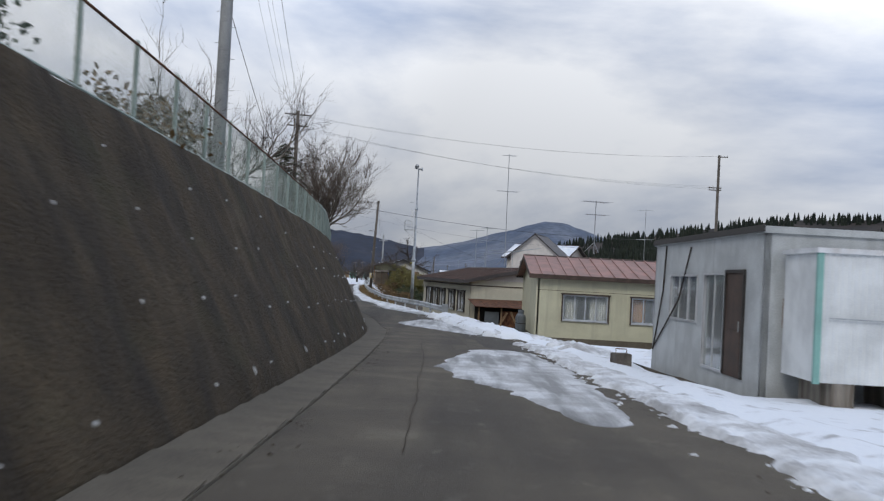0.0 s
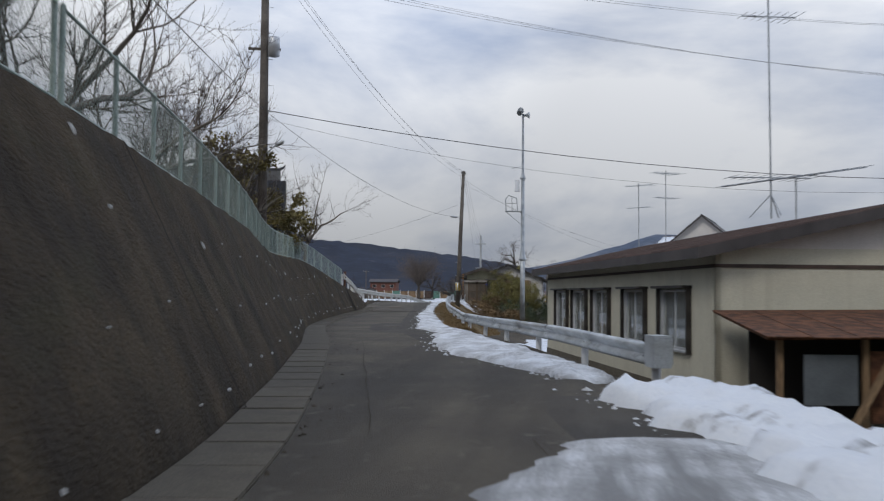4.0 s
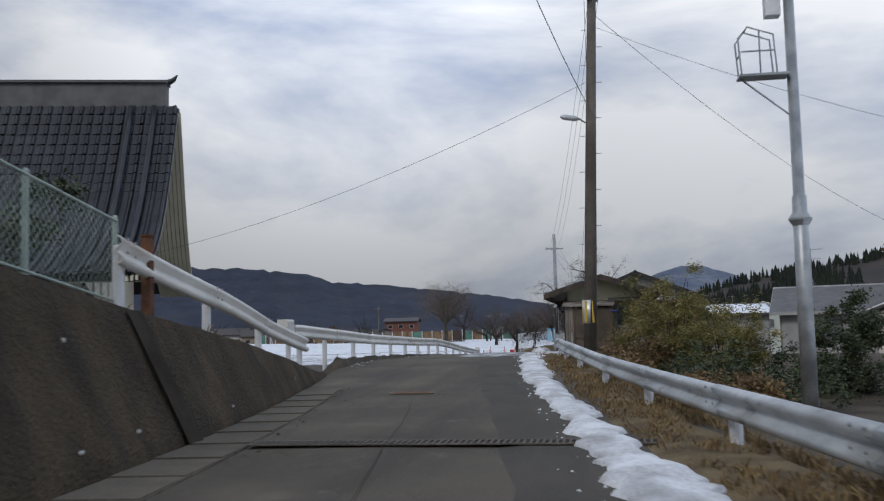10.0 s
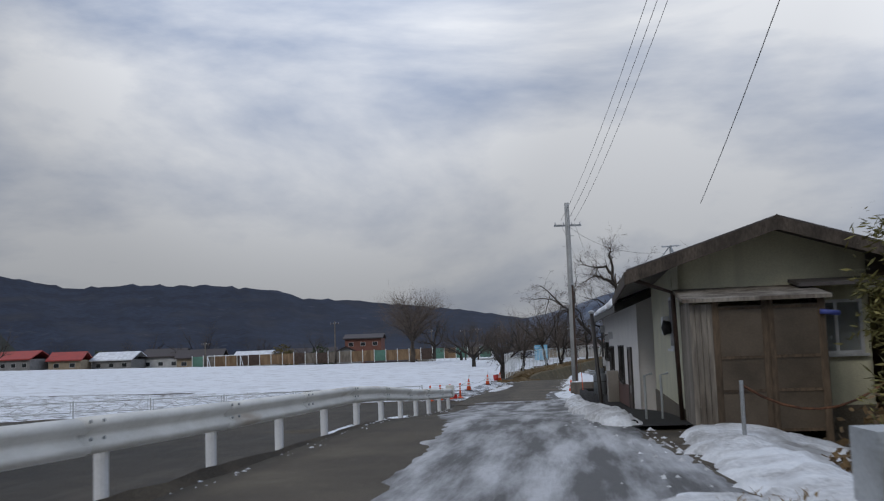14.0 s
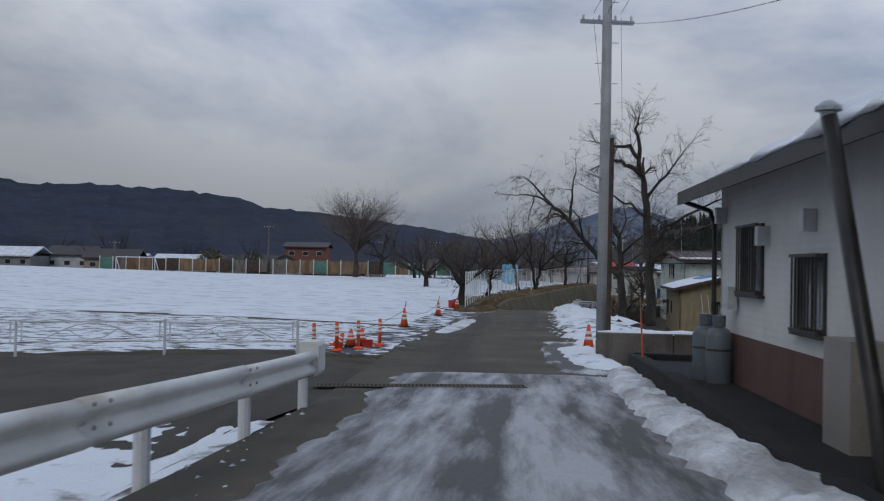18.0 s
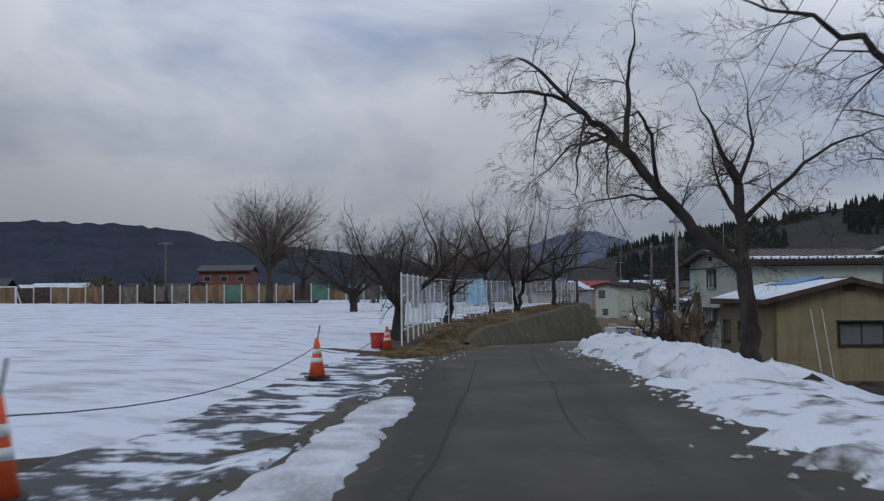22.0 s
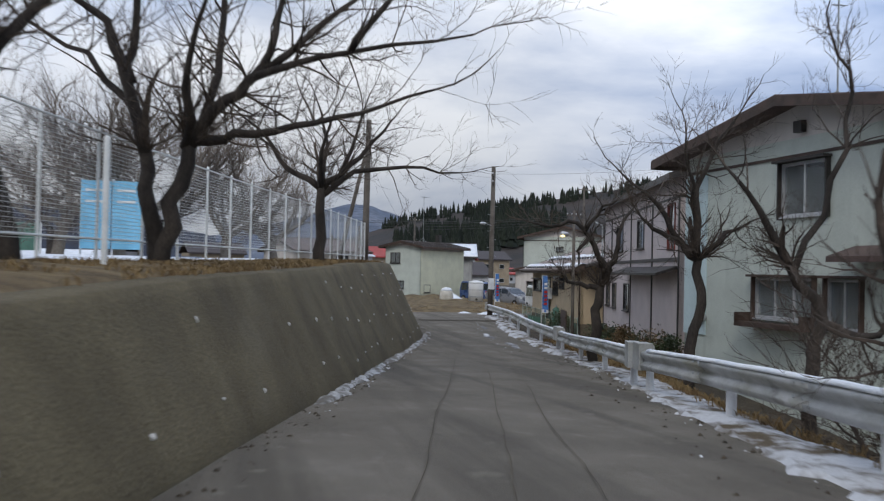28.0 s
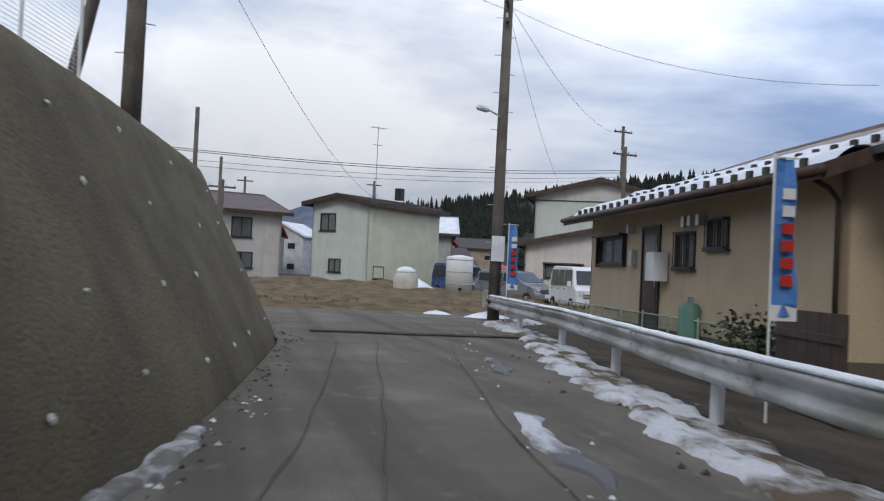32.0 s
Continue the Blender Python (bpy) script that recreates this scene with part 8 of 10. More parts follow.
wall_line = lambda y: LEFT(y) - 0.5 * WALL_A(y) - 0.15
mesh_fence("pale green chain-link fence with rusty rail on the wall", wall_line, lambda y: left_top(y) + 0.02, -4, 46, 1.7, 0.88, "fence_green", "fence_green", 0, 0, 0.1, "fences along the walls", 30, 0.03, 0.003)
mesh_fence("pale green chain-link fence along the wall top", wall_line, lambda y: left_top(y) + 0.02, 46.2, 90.6, 1.7, 0.88, "fence_green", "fence_green", 0, 0, 0.1, "fences along the walls", None, 0.03, 0.003)
endpost = thing("end_post", "short red-brown end post on the wall top", "post", put(wall_line(91.2) + 0.1, 91.2, left_top(91.2)))
part("shaft", MB().box(-0.05, -0.05, -0.2, 0.05, 0.05, 0.85).box(-0.06, -0.06, 0.85, 0.06, 0.06, 0.87), "rust", endpost)
fence_base = smooth_table([(170, -1.69), (175.7, -1.69), (203, -1.5), (233, -1.25), (240, -1.25)], 1)
mesh_fence("white welded-mesh fence round the sports ground", FENCE, lambda y: max(fence_base(y), gz(FENCE(y), y) + 0.02), 175.7, 233.3, 1.65, 1.45, "fence_white", "fence_white", 0.05, 0.13, 0, "fences along the walls", None, 0.022, 0.003)
lone = thing("end_post", "single white post before the mesh fence", "post", put(-10.67, 203.2, gz(-10.67, 203.2)))
part("shaft", MB().lathe([(0.035, -0.2), (0.035, 1.45), (0.01, 1.47)], 8), "fence_white", lone)
ff = thing("field_fence", "faded olive and brown fence closing the far field edge", "fence")
rf = random.Random(5)
for i in range(27):
    x = -66 + 1.75 * i
    y = 249 + 0.02 * (x + 40)
    part("post", MB().box(x - 0.05, y - 0.05, -1.3, x + 0.05, y + 0.05, 0.62), "fence_white", ff)
    if i < 26:
        part("panel", MB().box(x + 0.06, y - 0.012, -1.1, x + 1.69, y + 0.012, 0.45 + rf.uniform(-0.04, 0.04)), ("bark_grey", "wood", "teal", "brown_trim")[rf.randint(0, 3)], ff)

# gate panels before the field
for k, ((x0, y0), (x1, y1)) in enumerate(zip(GATE, GATE[1:])):
    ln = math.hypot(x1 - x0, y1 - y0)
    gp_ = thing("rail_panel", "white tubular railing panel with a bowed pattern", "railing", put(x0, y0, gz(x0, y0) + 0.02, math.degrees(math.atan2(y1 - y0, x1 - x0))), "railing panels before the field")
    part("post", MB().lathe([(0.028, -0.25), (0.028, 0.7), (0.005, 0.71)], 8), "post_white", gp_)
    for zz in (0.27, 0.66):
        part("rail", MB().tube([(0.05, 0, zz), (ln - 0.05, 0, zz)], 0.017, 6), "post_white", gp_)
    for xx in (0.1, ln - 0.1):
        part("stile", MB().tube([(xx, 0, 0.27), (xx, 0, 0.66)], 0.014, 6), "post_white", gp_)
    part("arch", MB().tube([(ln * (0.16 + 0.68 * i / 12), 0, 0.29 + 0.34 * math.sin(math.pi * i / 12)) for i in range(13)], 0.01, 5), "post_white", gp_)
    part("bow", MB().tube([(ln * (0.32 + 0.36 * i / 10), 0, 0.54 - 0.24 * math.sin(math.pi * i / 10)) for i in range(11)], 0.01, 5), "post_white", gp_)

# ---------------------------------------------------------------- cones, bollards, ropes


def bollard(x, y, h=0.66):
    b = thing("bollard", "orange rubber bollard with white bands at the field entrance", "bollard", put(x, y, gz(x, y) + 0.03), "bollards at the field entrance")
    part("base", MB().lathe([(0.13, 0), (0.13, 0.03), (0.07, 0.06)], 14), "orange", b, "", True)
    part("shaft", MB().lathe([(0.042, 0.05), (0.042, h - 0.02), (0.02, h), (0.002, h)], 12), "orange", b, "", True)
    for zz in (0.34, 0.43, 0.52):
        part("band", MB().lathe([(0.046, zz), (0.046, zz + 0.05)], 12), "white_band", b, "white reflective band")


def cone(x, y, h=0.6, label="orange road cone with white bands", stick=0.0, tip=None):
    c = thing("traffic_cone", label, "cone", put(x, y, gz(x, y) + 0.05, 20, *(tip or (0, 0))), "orange road cones beside the lane")
    part("base", MB().box(-0.17, -0.17, 0, 0.17, 0.17, 0.03), "black" if not tip else "orange", c, "dark square foot")
    r = lambda z: 0.135 - 0.105 * (z - 0.03) / (h - 0.03)
    part("body", MB().lathe([(0.135, 0.03), (0.03, h), (0.015, h)], 14), "orange", c, "", True)
    for a, b_ in ((0.4, 0.52), (0.62, 0.74)):
        part("band", MB().lathe([(r(h * a) + 0.004, h * a), (r(h * b_) + 0.004, h * b_)], 14), "white_band", c, "white reflective band", True)
    if stick:
        part("stick", MB().tube([(0, 0, h * 0.9), (0.05, 0, h + stick)], 0.012, 5), "bark_grey", c, "thin stick")
    return c


for q in ((-15.77, 146.4), (-15.47, 147.4), (-15.14, 148.3), (-14.83, 149.6)):
    bollard(*q)
cone(-15.62, 148.2, 0.36, "small faded cone leaning by the bollards", tip=(0, 24))
cone(-15.4, 148.8, 0.4)
cone(-15.2, 149.2, 0.42)
redbox = thing("plastic_crate", "bright red plastic crate between the bollards", "crate", put(-15.05, 149.1, gz(-15, 149.1) + 0.02, 12))
part("tub", MB().box(-0.12, -0.09, 0, 0.12, 0.09, 0.16), "red", redbox)
part("rim", MB().box(-0.13, -0.1, 0.16, 0.13, 0.1, 0.18), "red", redbox)
cone(-15.2, 157.6, 0.62, "orange road cone with a stick in its top", 0.22)
cone(-14.92, 167.2, 0.62, "orange road cone with a stick in its top", 0.2)
cone(-14.8, 177.5, 0.62, "orange road cone beside the fence corner")
cone(-9.8, 149.5, 0.6, "orange road cone behind the low wall")
drum = thing("drum_bin", "dull red tub holding oddments by the fence corner", "bin", put(-15.15, 178.4, gz(-15.15, 178.4) + 0.03))
part("tub", MB().lathe([(0.17, 0), (0.2, 0.4), (0.18, 0.4), (0.16, 0.1), (0.0, 0.1)], 14), "red", drum, "", True)
part("rim", MB().lathe([(0.21, 0.38), (0.21, 0.41), (0.18, 0.41)], 14), "red", drum, "")
for a, b_ in (((-15.85, 146.4, .45), (-15.2, 157.6, .6)), ((-15.2, 157.6, .55), (-14.92, 167.2, .55)), ((-14.92, 167.2, .5), (-14.9, 176.6, .5)), ((-15.2, 157.6, .35), (-24, 143.6, .2))):
    pts = [(a[0] + (b_[0] - a[0]) * i / 10, a[1] + (b_[1] - a[1]) * i / 10, gz(a[0] + (b_[0] - a[0]) * i / 10, a[1] + (b_[1] - a[1]) * i / 10) + a[2] + (b_[2] - a[2]) * i / 10 - 0.9 * (i / 10) * (1 - i / 10)) for i in range(11)]
    ob = tagged(part("barrier_rope", MB().tube(pts, 0.007, 4), "rope"), "thin slack rope strung between the cones", "rope")

# ---------------------------------------------------------------- low walls, striped poles, yard things right of the crest


M["yard_dark"] = mat("yard_dark", (0.008, 0.0075, 0.007), (0.018, 0.017, 0.015), 1.5, 30, 0.95, 0.6)


def block_wall(label, pts, z0, h, t=0.12, name="low_wall", material="pole_dark", block=1.3):
    w = thing(name, label, "wall")
    for (x0, y0), (x1, y1) in zip(pts, pts[1:]):
        ln = math.hypot(x1 - x0, y1 - y0)
        n = max(int(ln / block), 1)
        for i in range(n):
            a, b_ = i / n, (i + 1) / n - 0.008
            mb = MB().sweep([(x0 + (x1 - x0) * a, y0 + (y1 - y0) * a, z0), (x0 + (x1 - x0) * b_, y0 + (y1 - y0) * b_, z0)], [(-t, -0.3), (t, -0.3), (t, h - 0.02), (t - 0.02, h), (-t + 0.02, h), (-t, h - 0.02)])
            part("block", mb, material, w)
    return w


block_wall("low dark stained concrete wall beside the pole", [(-9.85, 146.45), (-6.7, 146.5)], -1.9, 0.64)
yw = thing("low_wall", "low black kerb wall before the white house yard", "wall")
for k in range(-7, 11):
    ya, yb = 128.6 + 1.33 * k, 128.6 + 1.33 * (k + 1) - 0.012
    lift = lambda y: ROAD_Z(y) + 0.05 + 0.3 * min(max((y - 130) / 9, 0), 1)
    part("block", MB().sweep([(-9.3 - 0.008 * (ya - 128.6), ya, lift(ya)), (-9.3 - 0.008 * (yb - 128.6), yb, lift(yb))], [(-0.12, -0.6), (0.14, -0.6), (0.14, 0.02), (0.1, 0.04), (-0.1, 0.04), (-0.12, 0.02)]), "yard_dark", yw)
part("block", MB().sweep([(-9.45, 143.1, -1.42), (-7.6, 142.8, -1.42)], [(-0.12, -0.6), (0.12, -0.6), (0.12, 0.02), (0.1, 0.04), (-0.1, 0.04), (-0.12, 0.02)]), "yard_dark", yw)
yd = MB()
for k in range(-10, 16):
    y = 128.6 + 0.96 * k
    yd.v += [(-9.25, y, ROAD_Z(y) + 0.02 + 0.28 * min(max((y - 130) / 9, 0), 1)), (-8.3, y, ROAD_Z(y) + 0.02 + 0.28 * min(max((y - 130) / 9, 0), 1))]
yd.f = [(2 * k, 2 * k + 1, 2 * k + 3, 2 * k + 2) for k in range(25)]
structure("yard", yd, "yard_dark", "black soil strip along the house", "ground", False)
strip("wall_snow", "snow", 146.4, 146.75, lambda y: -9.9, lambda y: -6.7, 0.06, "thin snow on the low wall top", 0.06, 14, 0.02, 41, lambda x, y: -1.27)


def striped(label, a, b, r=0.03, n=7, name="striped_pole"):
    """A pole in black and yellow bands."""
    p = thing(name, label, "pole")
    a, b = Vector(a), Vector(b)
    for i in range(n * 2):
        part("band", MB().tube([a + (b - a) * i / (2 * n), a + (b - a) * (i + 1) / (2 * n)], r, 8), "yellow" if i % 2 else "black", p, "yellow band" if i % 2 else "black band")
    return p


striped("yellow and black guard pole behind the low wall", (-9.55, 150.1, -1.95), (-9.5, 150.1, -0.4), 0.035, 8)
M["amber"] = plain("amber", (0.55, 0.24, 0.05), 0.5)
stay = thing("stay_guard", "orange and black spiral guard on the stay wire", "stay guard", put(-7.3, 107.5, -0.8))
for i in range(22):
    c0, c1 = Vector((0.0, 0.0, 0.4 + 0.077 * i)), Vector((0.0, 0.0, 0.4 + 0.077 * (i + 1)))
    part("band", MB().tube([c0 + Vector((0.0, 0, 0)), c1], 0.024, 8), "amber" if i % 2 else "black", stay, "orange band" if i % 2 else "black band")
part("stay_wire", MB().tube([(0, 0, 0), (0.0, -1.9, 9.0)], 0.007, 5), "wire", stay)
orange_stake = thing("marker_stake", "thin orange snow stake at the wall corner", "stake", put(-9.4, 142.2, -1.75))
part("shaft", MB().tube([(0, 0, 0), (-0.05, 0, 1.0)], 0.014, 6), "orange", orange_stake)
part("bare_tip", MB().tube([(-0.05, 0, 1.0), (-0.07, 0, 1.35)], 0.012, 6), "wood", orange_stake)
bar = thing("barrier_rail", "pipe barrier with black and yellow striped rail", "barrier")
for x in (-6.0, -4.6, -3.2):
    part("post", MB().tube([(x, 152.2, -2.6), (x, 152.2, -0.85)], 0.03, 7), "post_white", bar)
for i in range(28):
    x = -5.9 + 0.16 * i
    part("band", MB().tube([(x, 152.16, -0.92), (x + 0.16, 152.16, -0.92)], 0.028, 7), "yellow" if i % 2 else "black", bar)
part("rail", MB().tube([(-6.1, 152.16, -1.32), (-1.6, 152.16, -1.32)], 0.022, 7), "post_white", bar)
chain = thing("chain_barrier", "sagging chain between two stakes in the snow", "chain")
for x, y in ((-8.1, 116.5), (-6.2, 117.3)):
    part("stake", MB().tube([(x, y, -1.2), (x, y, -0.15)], 0.025, 7), "steel", chain)
part("chain", MB().tube([(-8.1 + 1.9 * i / 8, 116.5 + 0.8 * i / 8, -0.2 - 1.3 * (i / 8) * (1 - i / 8)) for i in range(9)], 0.016, 5), "rust", chain)
block = thing("concrete_block", "small dark concrete block capped with snow", "block", put(5.3, 21.3, gz(5.3, 21.3) + 0.08, 12))
part("block", MB().box(-0.17, -0.17, 0, 0.17, 0.17, 0.3).box(-0.15, -0.15, 0.3, 0.15, 0.15, 0.31), "pole_dark", block)
part("handle", MB().tube([(-0.12, 0, 0.3), (-0.12, 0, 0.4), (0.12, 0, 0.4), (0.12, 0, 0.3)], 0.012, 5), "rust", block)

# ---------------------------------------------------------------- vehicles
M["car_white"] = plain("car_white", (0.72, 0.73, 0.73), 0.25, 0.04, spec=0.6, bump=0.02)
M["car_silver"] = plain("car_silver", (0.3, 0.31, 0.33), 0.3, 0.06, metal=0.6, bump=0.02)
M["car_dark"] = plain("car_dark", (0.03, 0.03, 0.035), 0.25, 0.1, spec=0.6, bump=0.02)
M["car_blue"] = plain("car_blue", (0.04, 0.08, 0.22), 0.3, 0.1, spec=0.6, bump=0.02)
M["car_glass"] = plain("car_glass", (0.025, 0.03, 0.032), 0.08, 0.1, spec=0.8, bump=0.0)
M["lens"] = plain("lens", (0.6, 0.62, 0.63), 0.12, 0.05, spec=0.8, bump=0.0)
M["tyre"] = plain("tyre", (0.018, 0.018, 0.018), 0.85)
VAN = [(1.66, .26), (1.7, .55), (1.68, .88), (1.5, 1.02), (1.02, 1.70), (0.75, 1.84), (-1.45, 1.88), (-1.62, 1.76), (-1.7, 1.05), (-1.7, .28)]
CAR = [(2.0, .24), (2.08, .5), (2.02, .78), (1.3, 1.0), (0.55, 1.5), (0.2, 1.58), (-1.5, 1.6), (-1.85, 1.45), (-2.05, .95), (-2.05, .28)]


def vehicle(label, x, y, z, turn, shape, width, paint, name="van", belt=1.0):
    """A road vehicle, nose along local +x; sizes in metres."""
    v = thing(name, label, "car", put(x, y, z, turn), "parked vehicles")
    s = 1 / U
    top = max(p[1] for p in shape)
    hw = lambda zz: (width / 2 - max(zz - belt, 0) * 0.14 - max(0.45 - zz, 0) * 0.1)
    cx, cz = 0.0, sum(p[1] for p in shape) / len(shape)
    rings = []
    for f, inset in ((0.965, 0.0), (1.0, 0.05)):
        rings.append([(p[0] * f * s, (hw(p[1]) - inset) * s, (cz + (p[1] - cz) * f) * s) for p in shape])
    mb, n = MB(), len(shape)
    order = [[(a, -b, c) for a, b, c in rings[0]], [(a, -b, c) for a, b, c in rings[1]], rings[1], rings[0]]
    for ring in order:
        mb.v += ring
    mb.f = [tuple(range(n)), tuple(reversed(range(3 * n, 4 * n)))] + [(r * n + i, r * n + (i + 1) % n, (r + 1) * n + (i + 1) % n, (r + 1) * n + i) for r in range(3) for i in range(n)]
    body = part("body", mb, paint, v)
    i0 = 3
    (xa, za), (xb, zb) = shape[i0], shape[i0 + 1]
    q = lambda f, o=0.012: (xa + (xb - xa) * f + o * 1.2, za + (zb - za) * f + o)
    w0, w1 = q(0.12), q(0.96)
    part("windscreen", MB().add([(w0[0] * s, -(hw(w0[1]) - 0.1) * s, w0[1] * s), (w0[0] * s, (hw(w0[1]) - 0.1) * s, w0[1] * s), (w1[0] * s, (hw(w1[1]) - 0.12) * s, w1[1] * s), (w1[0] * s, -(hw(w1[1]) - 0.12) * s, w1[1] * s)], [(0, 1, 2, 3)]), "car_glass", v, "dark glass windscreen")
    rear, lo, hi = shape[-3][0], belt + 0.06, top - 0.16
    spans = [(rear + 0.15, rear + 0.95), (rear + 1.02, -0.02 + (xb - 0.75) * 0.5), (0.05 + (xb - 0.75) * 0.5, xa - 0.35)]
    for a, b in spans:
        if b - a < 0.15:
            continue
        front = b == spans[2][1]
        b2 = min(b, xb - 0.02) if front else b
        for sg in (-1, 1):
            g_ = 0.012
            part("side_window", MB().add([(a * s, sg * (hw(lo) + g_ - 0.004) * s, lo * s), (b * s, sg * (hw(lo) + g_ - 0.004) * s, lo * s), (b2 * s, sg * (hw(hi) + g_) * s, hi * s), (a * s, sg * (hw(hi) + g_) * s, hi * s)], [(0, 1, 2, 3)]), "car_glass", v, "dark glass side window")
            part("door_handle", MB().box((a + 0.04) * s, sg * (hw(0.9) + 0.0) * s - 0.012, (belt - 0.1) * s, (a + 0.18) * s, sg * (hw(0.9)) * s + 0.014, (belt - 0.07) * s), "black", v)
    nose = shape[1][0]
    for sg in (-1, 1):
        part("headlight", MB().box((nose - 0.2) * s, sg * (width / 2 - 0.24) * s - 0.12 * s, 0.66 * s, (nose + 0.012) * s, sg * (width / 2 - 0.24) * s + 0.12 * s, 0.86 * s), "lens", v, "clear headlight")
        part("tail_light", MB().box((shape[-1][0] - 0.015) * s, sg * (width / 2 - 0.14) * s - 0.06 * s, 0.8 * s, (shape[-1][0] + 0.08) * s, sg * (width / 2 - 0.14) * s + 0.06 * s, 1.2 * s), "red", v, "red tail light")
        part("mirror", MB().box((xa - 0.42) * s, sg * (width / 2 + 0.1) * s - 0.07 * s, (belt + 0.05) * s, (xa - 0.34) * s, sg * (width / 2 + 0.1) * s + 0.07 * s, (belt + 0.25) * s), paint, v)
        for wx_ in (nose - 0.55, shape[-1][0] + 0.6):
            tyre = part("wheel", MB().lathe([(0.14, -0.08), (0.225, -0.08), (0.24, -0.05), (0.24, 0.05), (0.225, 0.08), (0.14, 0.08)], 18), "tyre", v, "black tyre", True, put(wx_ * s, sg * (width / 2 - 0.07) * s, 0.24, 0, 90))
            part("rim", MB().lathe([(0.14, -0.06), (0.14, 0.06), (0.09, 0.082), (0.03, 0.084)] if sg < 0 else [(0.14, 0.06), (0.14, -0.06), (0.09, -0.082), (0.03, -0.084)], 12), "alu", tyre, "grey wheel rim", True)
    part("bumper", MB().box((nose - 0.1) * s, -(width / 2 - 0.03) * s, 0.3 * s, (nose + 0.03) * s, (width / 2 - 0.03) * s, 0.5 * s), paint, v)
    for k in range(3):
        part("grille_bar", MB().box((nose - 0.02) * s, -0.42 * s, (0.56 + 0.07 * k) * s, (nose + 0.022) * s, 0.42 * s, (0.59 + 0.07 * k) * s), "black", v, "dark grille bar")
    part("number_plate", MB().box((nose + 0.03) * s, -0.165 * s, 0.34 * s, (nose + 0.04) * s, 0.165 * s, 0.5 * s), "white_band", v, "blank white plate")
    return v


vehicle("small white van parked beside the beige house", 9.4, 253.5, gz(9.4, 253.5), 270, VAN, 1.48, "car_white")
vehicle("silver hatchback parked past the junction", 8.9, 259.5, gz(9, 259) + 0.0, 300, CAR, 1.65, "car_silver", "car")
vehicle("dark blue van half hidden behind the tank", 8.6, 268.0, gz(8.6, 268), 300, VAN, 1.5, "car_blue")
vehicle("white minivan parked nose out in the yard", -6.4, 145.3, -2.05, 264, CAR, 1.7, "car_white", "car")
vehicle("dark van parked behind the white minivan", -5.6, 149.9, -2.0, 258, VAN, 1.6, "car_dark")

# ---------------------------------------------------------------- trees drawn limb by limb


def limbed_tree(label, x, y, z, limbs, seed, dens=1.5, twig_len=1.1, levels=3, droop=0.0, bark="bark", name="tree", rise=0.05, out=(0, 0), twig="twig"):
    """A tree whose main limbs are given as (radius, radius, points); twigs branch off them."""
    rg = random.Random(seed)
    t = thing(name, label, "tree", put(x, y, z))
    mt, mc, stack = MB(), MB(), []
    for r0, r1, pts, first in limbs:
        pts = [Vector(p) for p in pts]
        fine_, rad = [], []
        for i in range(len(pts) - 1):
            for k in range(3):
                f = k / 3
                j = Vector((rg.gauss(0, 0.03), rg.gauss(0, 0.05), rg.gauss(0, 0.03))) if (i or k) else Vector()
                fine_.append(pts[i].lerp(pts[i + 1], f) + j)
        fine_.append(pts[-1])
        n = len(fine_)
        r0, r1 = r0 * 0.85, r1 * 0.8
        rad = [r0 + (r1 - r0) * i / (n - 1) for i in range(n)]
        mt.tube(fine_, rad, 8)
        total = sum((b - a).length for a, b in zip(fine_, fine_[1:]))
        for k in range(int(total * dens * 1.5)):
            i = rg.randint(max(1, int(n * first)), n - 1)
            d = (fine_[i] - fine_[i - 1]).normalized()
            o = d.orthogonal().normalized()
            o.rotate(Matrix.Rotation(rg.uniform(0, 6.283), 3, d))
            v = (d * rg.uniform(0.3, 1.0) + o + Vector((out[0], out[1], 0.15 - droop))).normalized()
            stack.append((fine_[i], v, twig_len * rg.uniform(0.7, 1.5), min(rad[i] * 0.4, 0.02), 1))
        stack.append((fine_[-1], (fine_[-1] - fine_[-2]).normalized(), twig_len * 1.3, rad[-1], 1))
    while stack:
        p, v, ln, r, lev = stack.pop()
        pp, rr, vv = limb(mc, p, v, ln, r, r * 0.35, 4 if lev < 3 else 3, 0.16, rise - droop, rg, 4 if lev == 1 else 3)
        if lev >= levels:
            continue
        for k in range(rg.randint(3, 5)):
            i = rg.randint(1, len(pp) - 1)
            d = (pp[i] - pp[i - 1]).normalized()
            o = d.orthogonal().normalized()
            o.rotate(Matrix.Rotation(rg.uniform(0, 6.283), 3, d))
            stack.append((pp[i], (d * rg.uniform(0.6, 1.1) + o * rg.uniform(0.4, 0.9) + Vector((0, 0, 0.08 - droop))).normalized(), ln * rg.uniform(0.42, 0.7), max(rr[i] * 0.55, 0.0032), lev + 1))
    part("trunk", mt, bark, t, "", True)
    part("crown", mc, twig, t, "bare twig crown")
    return t


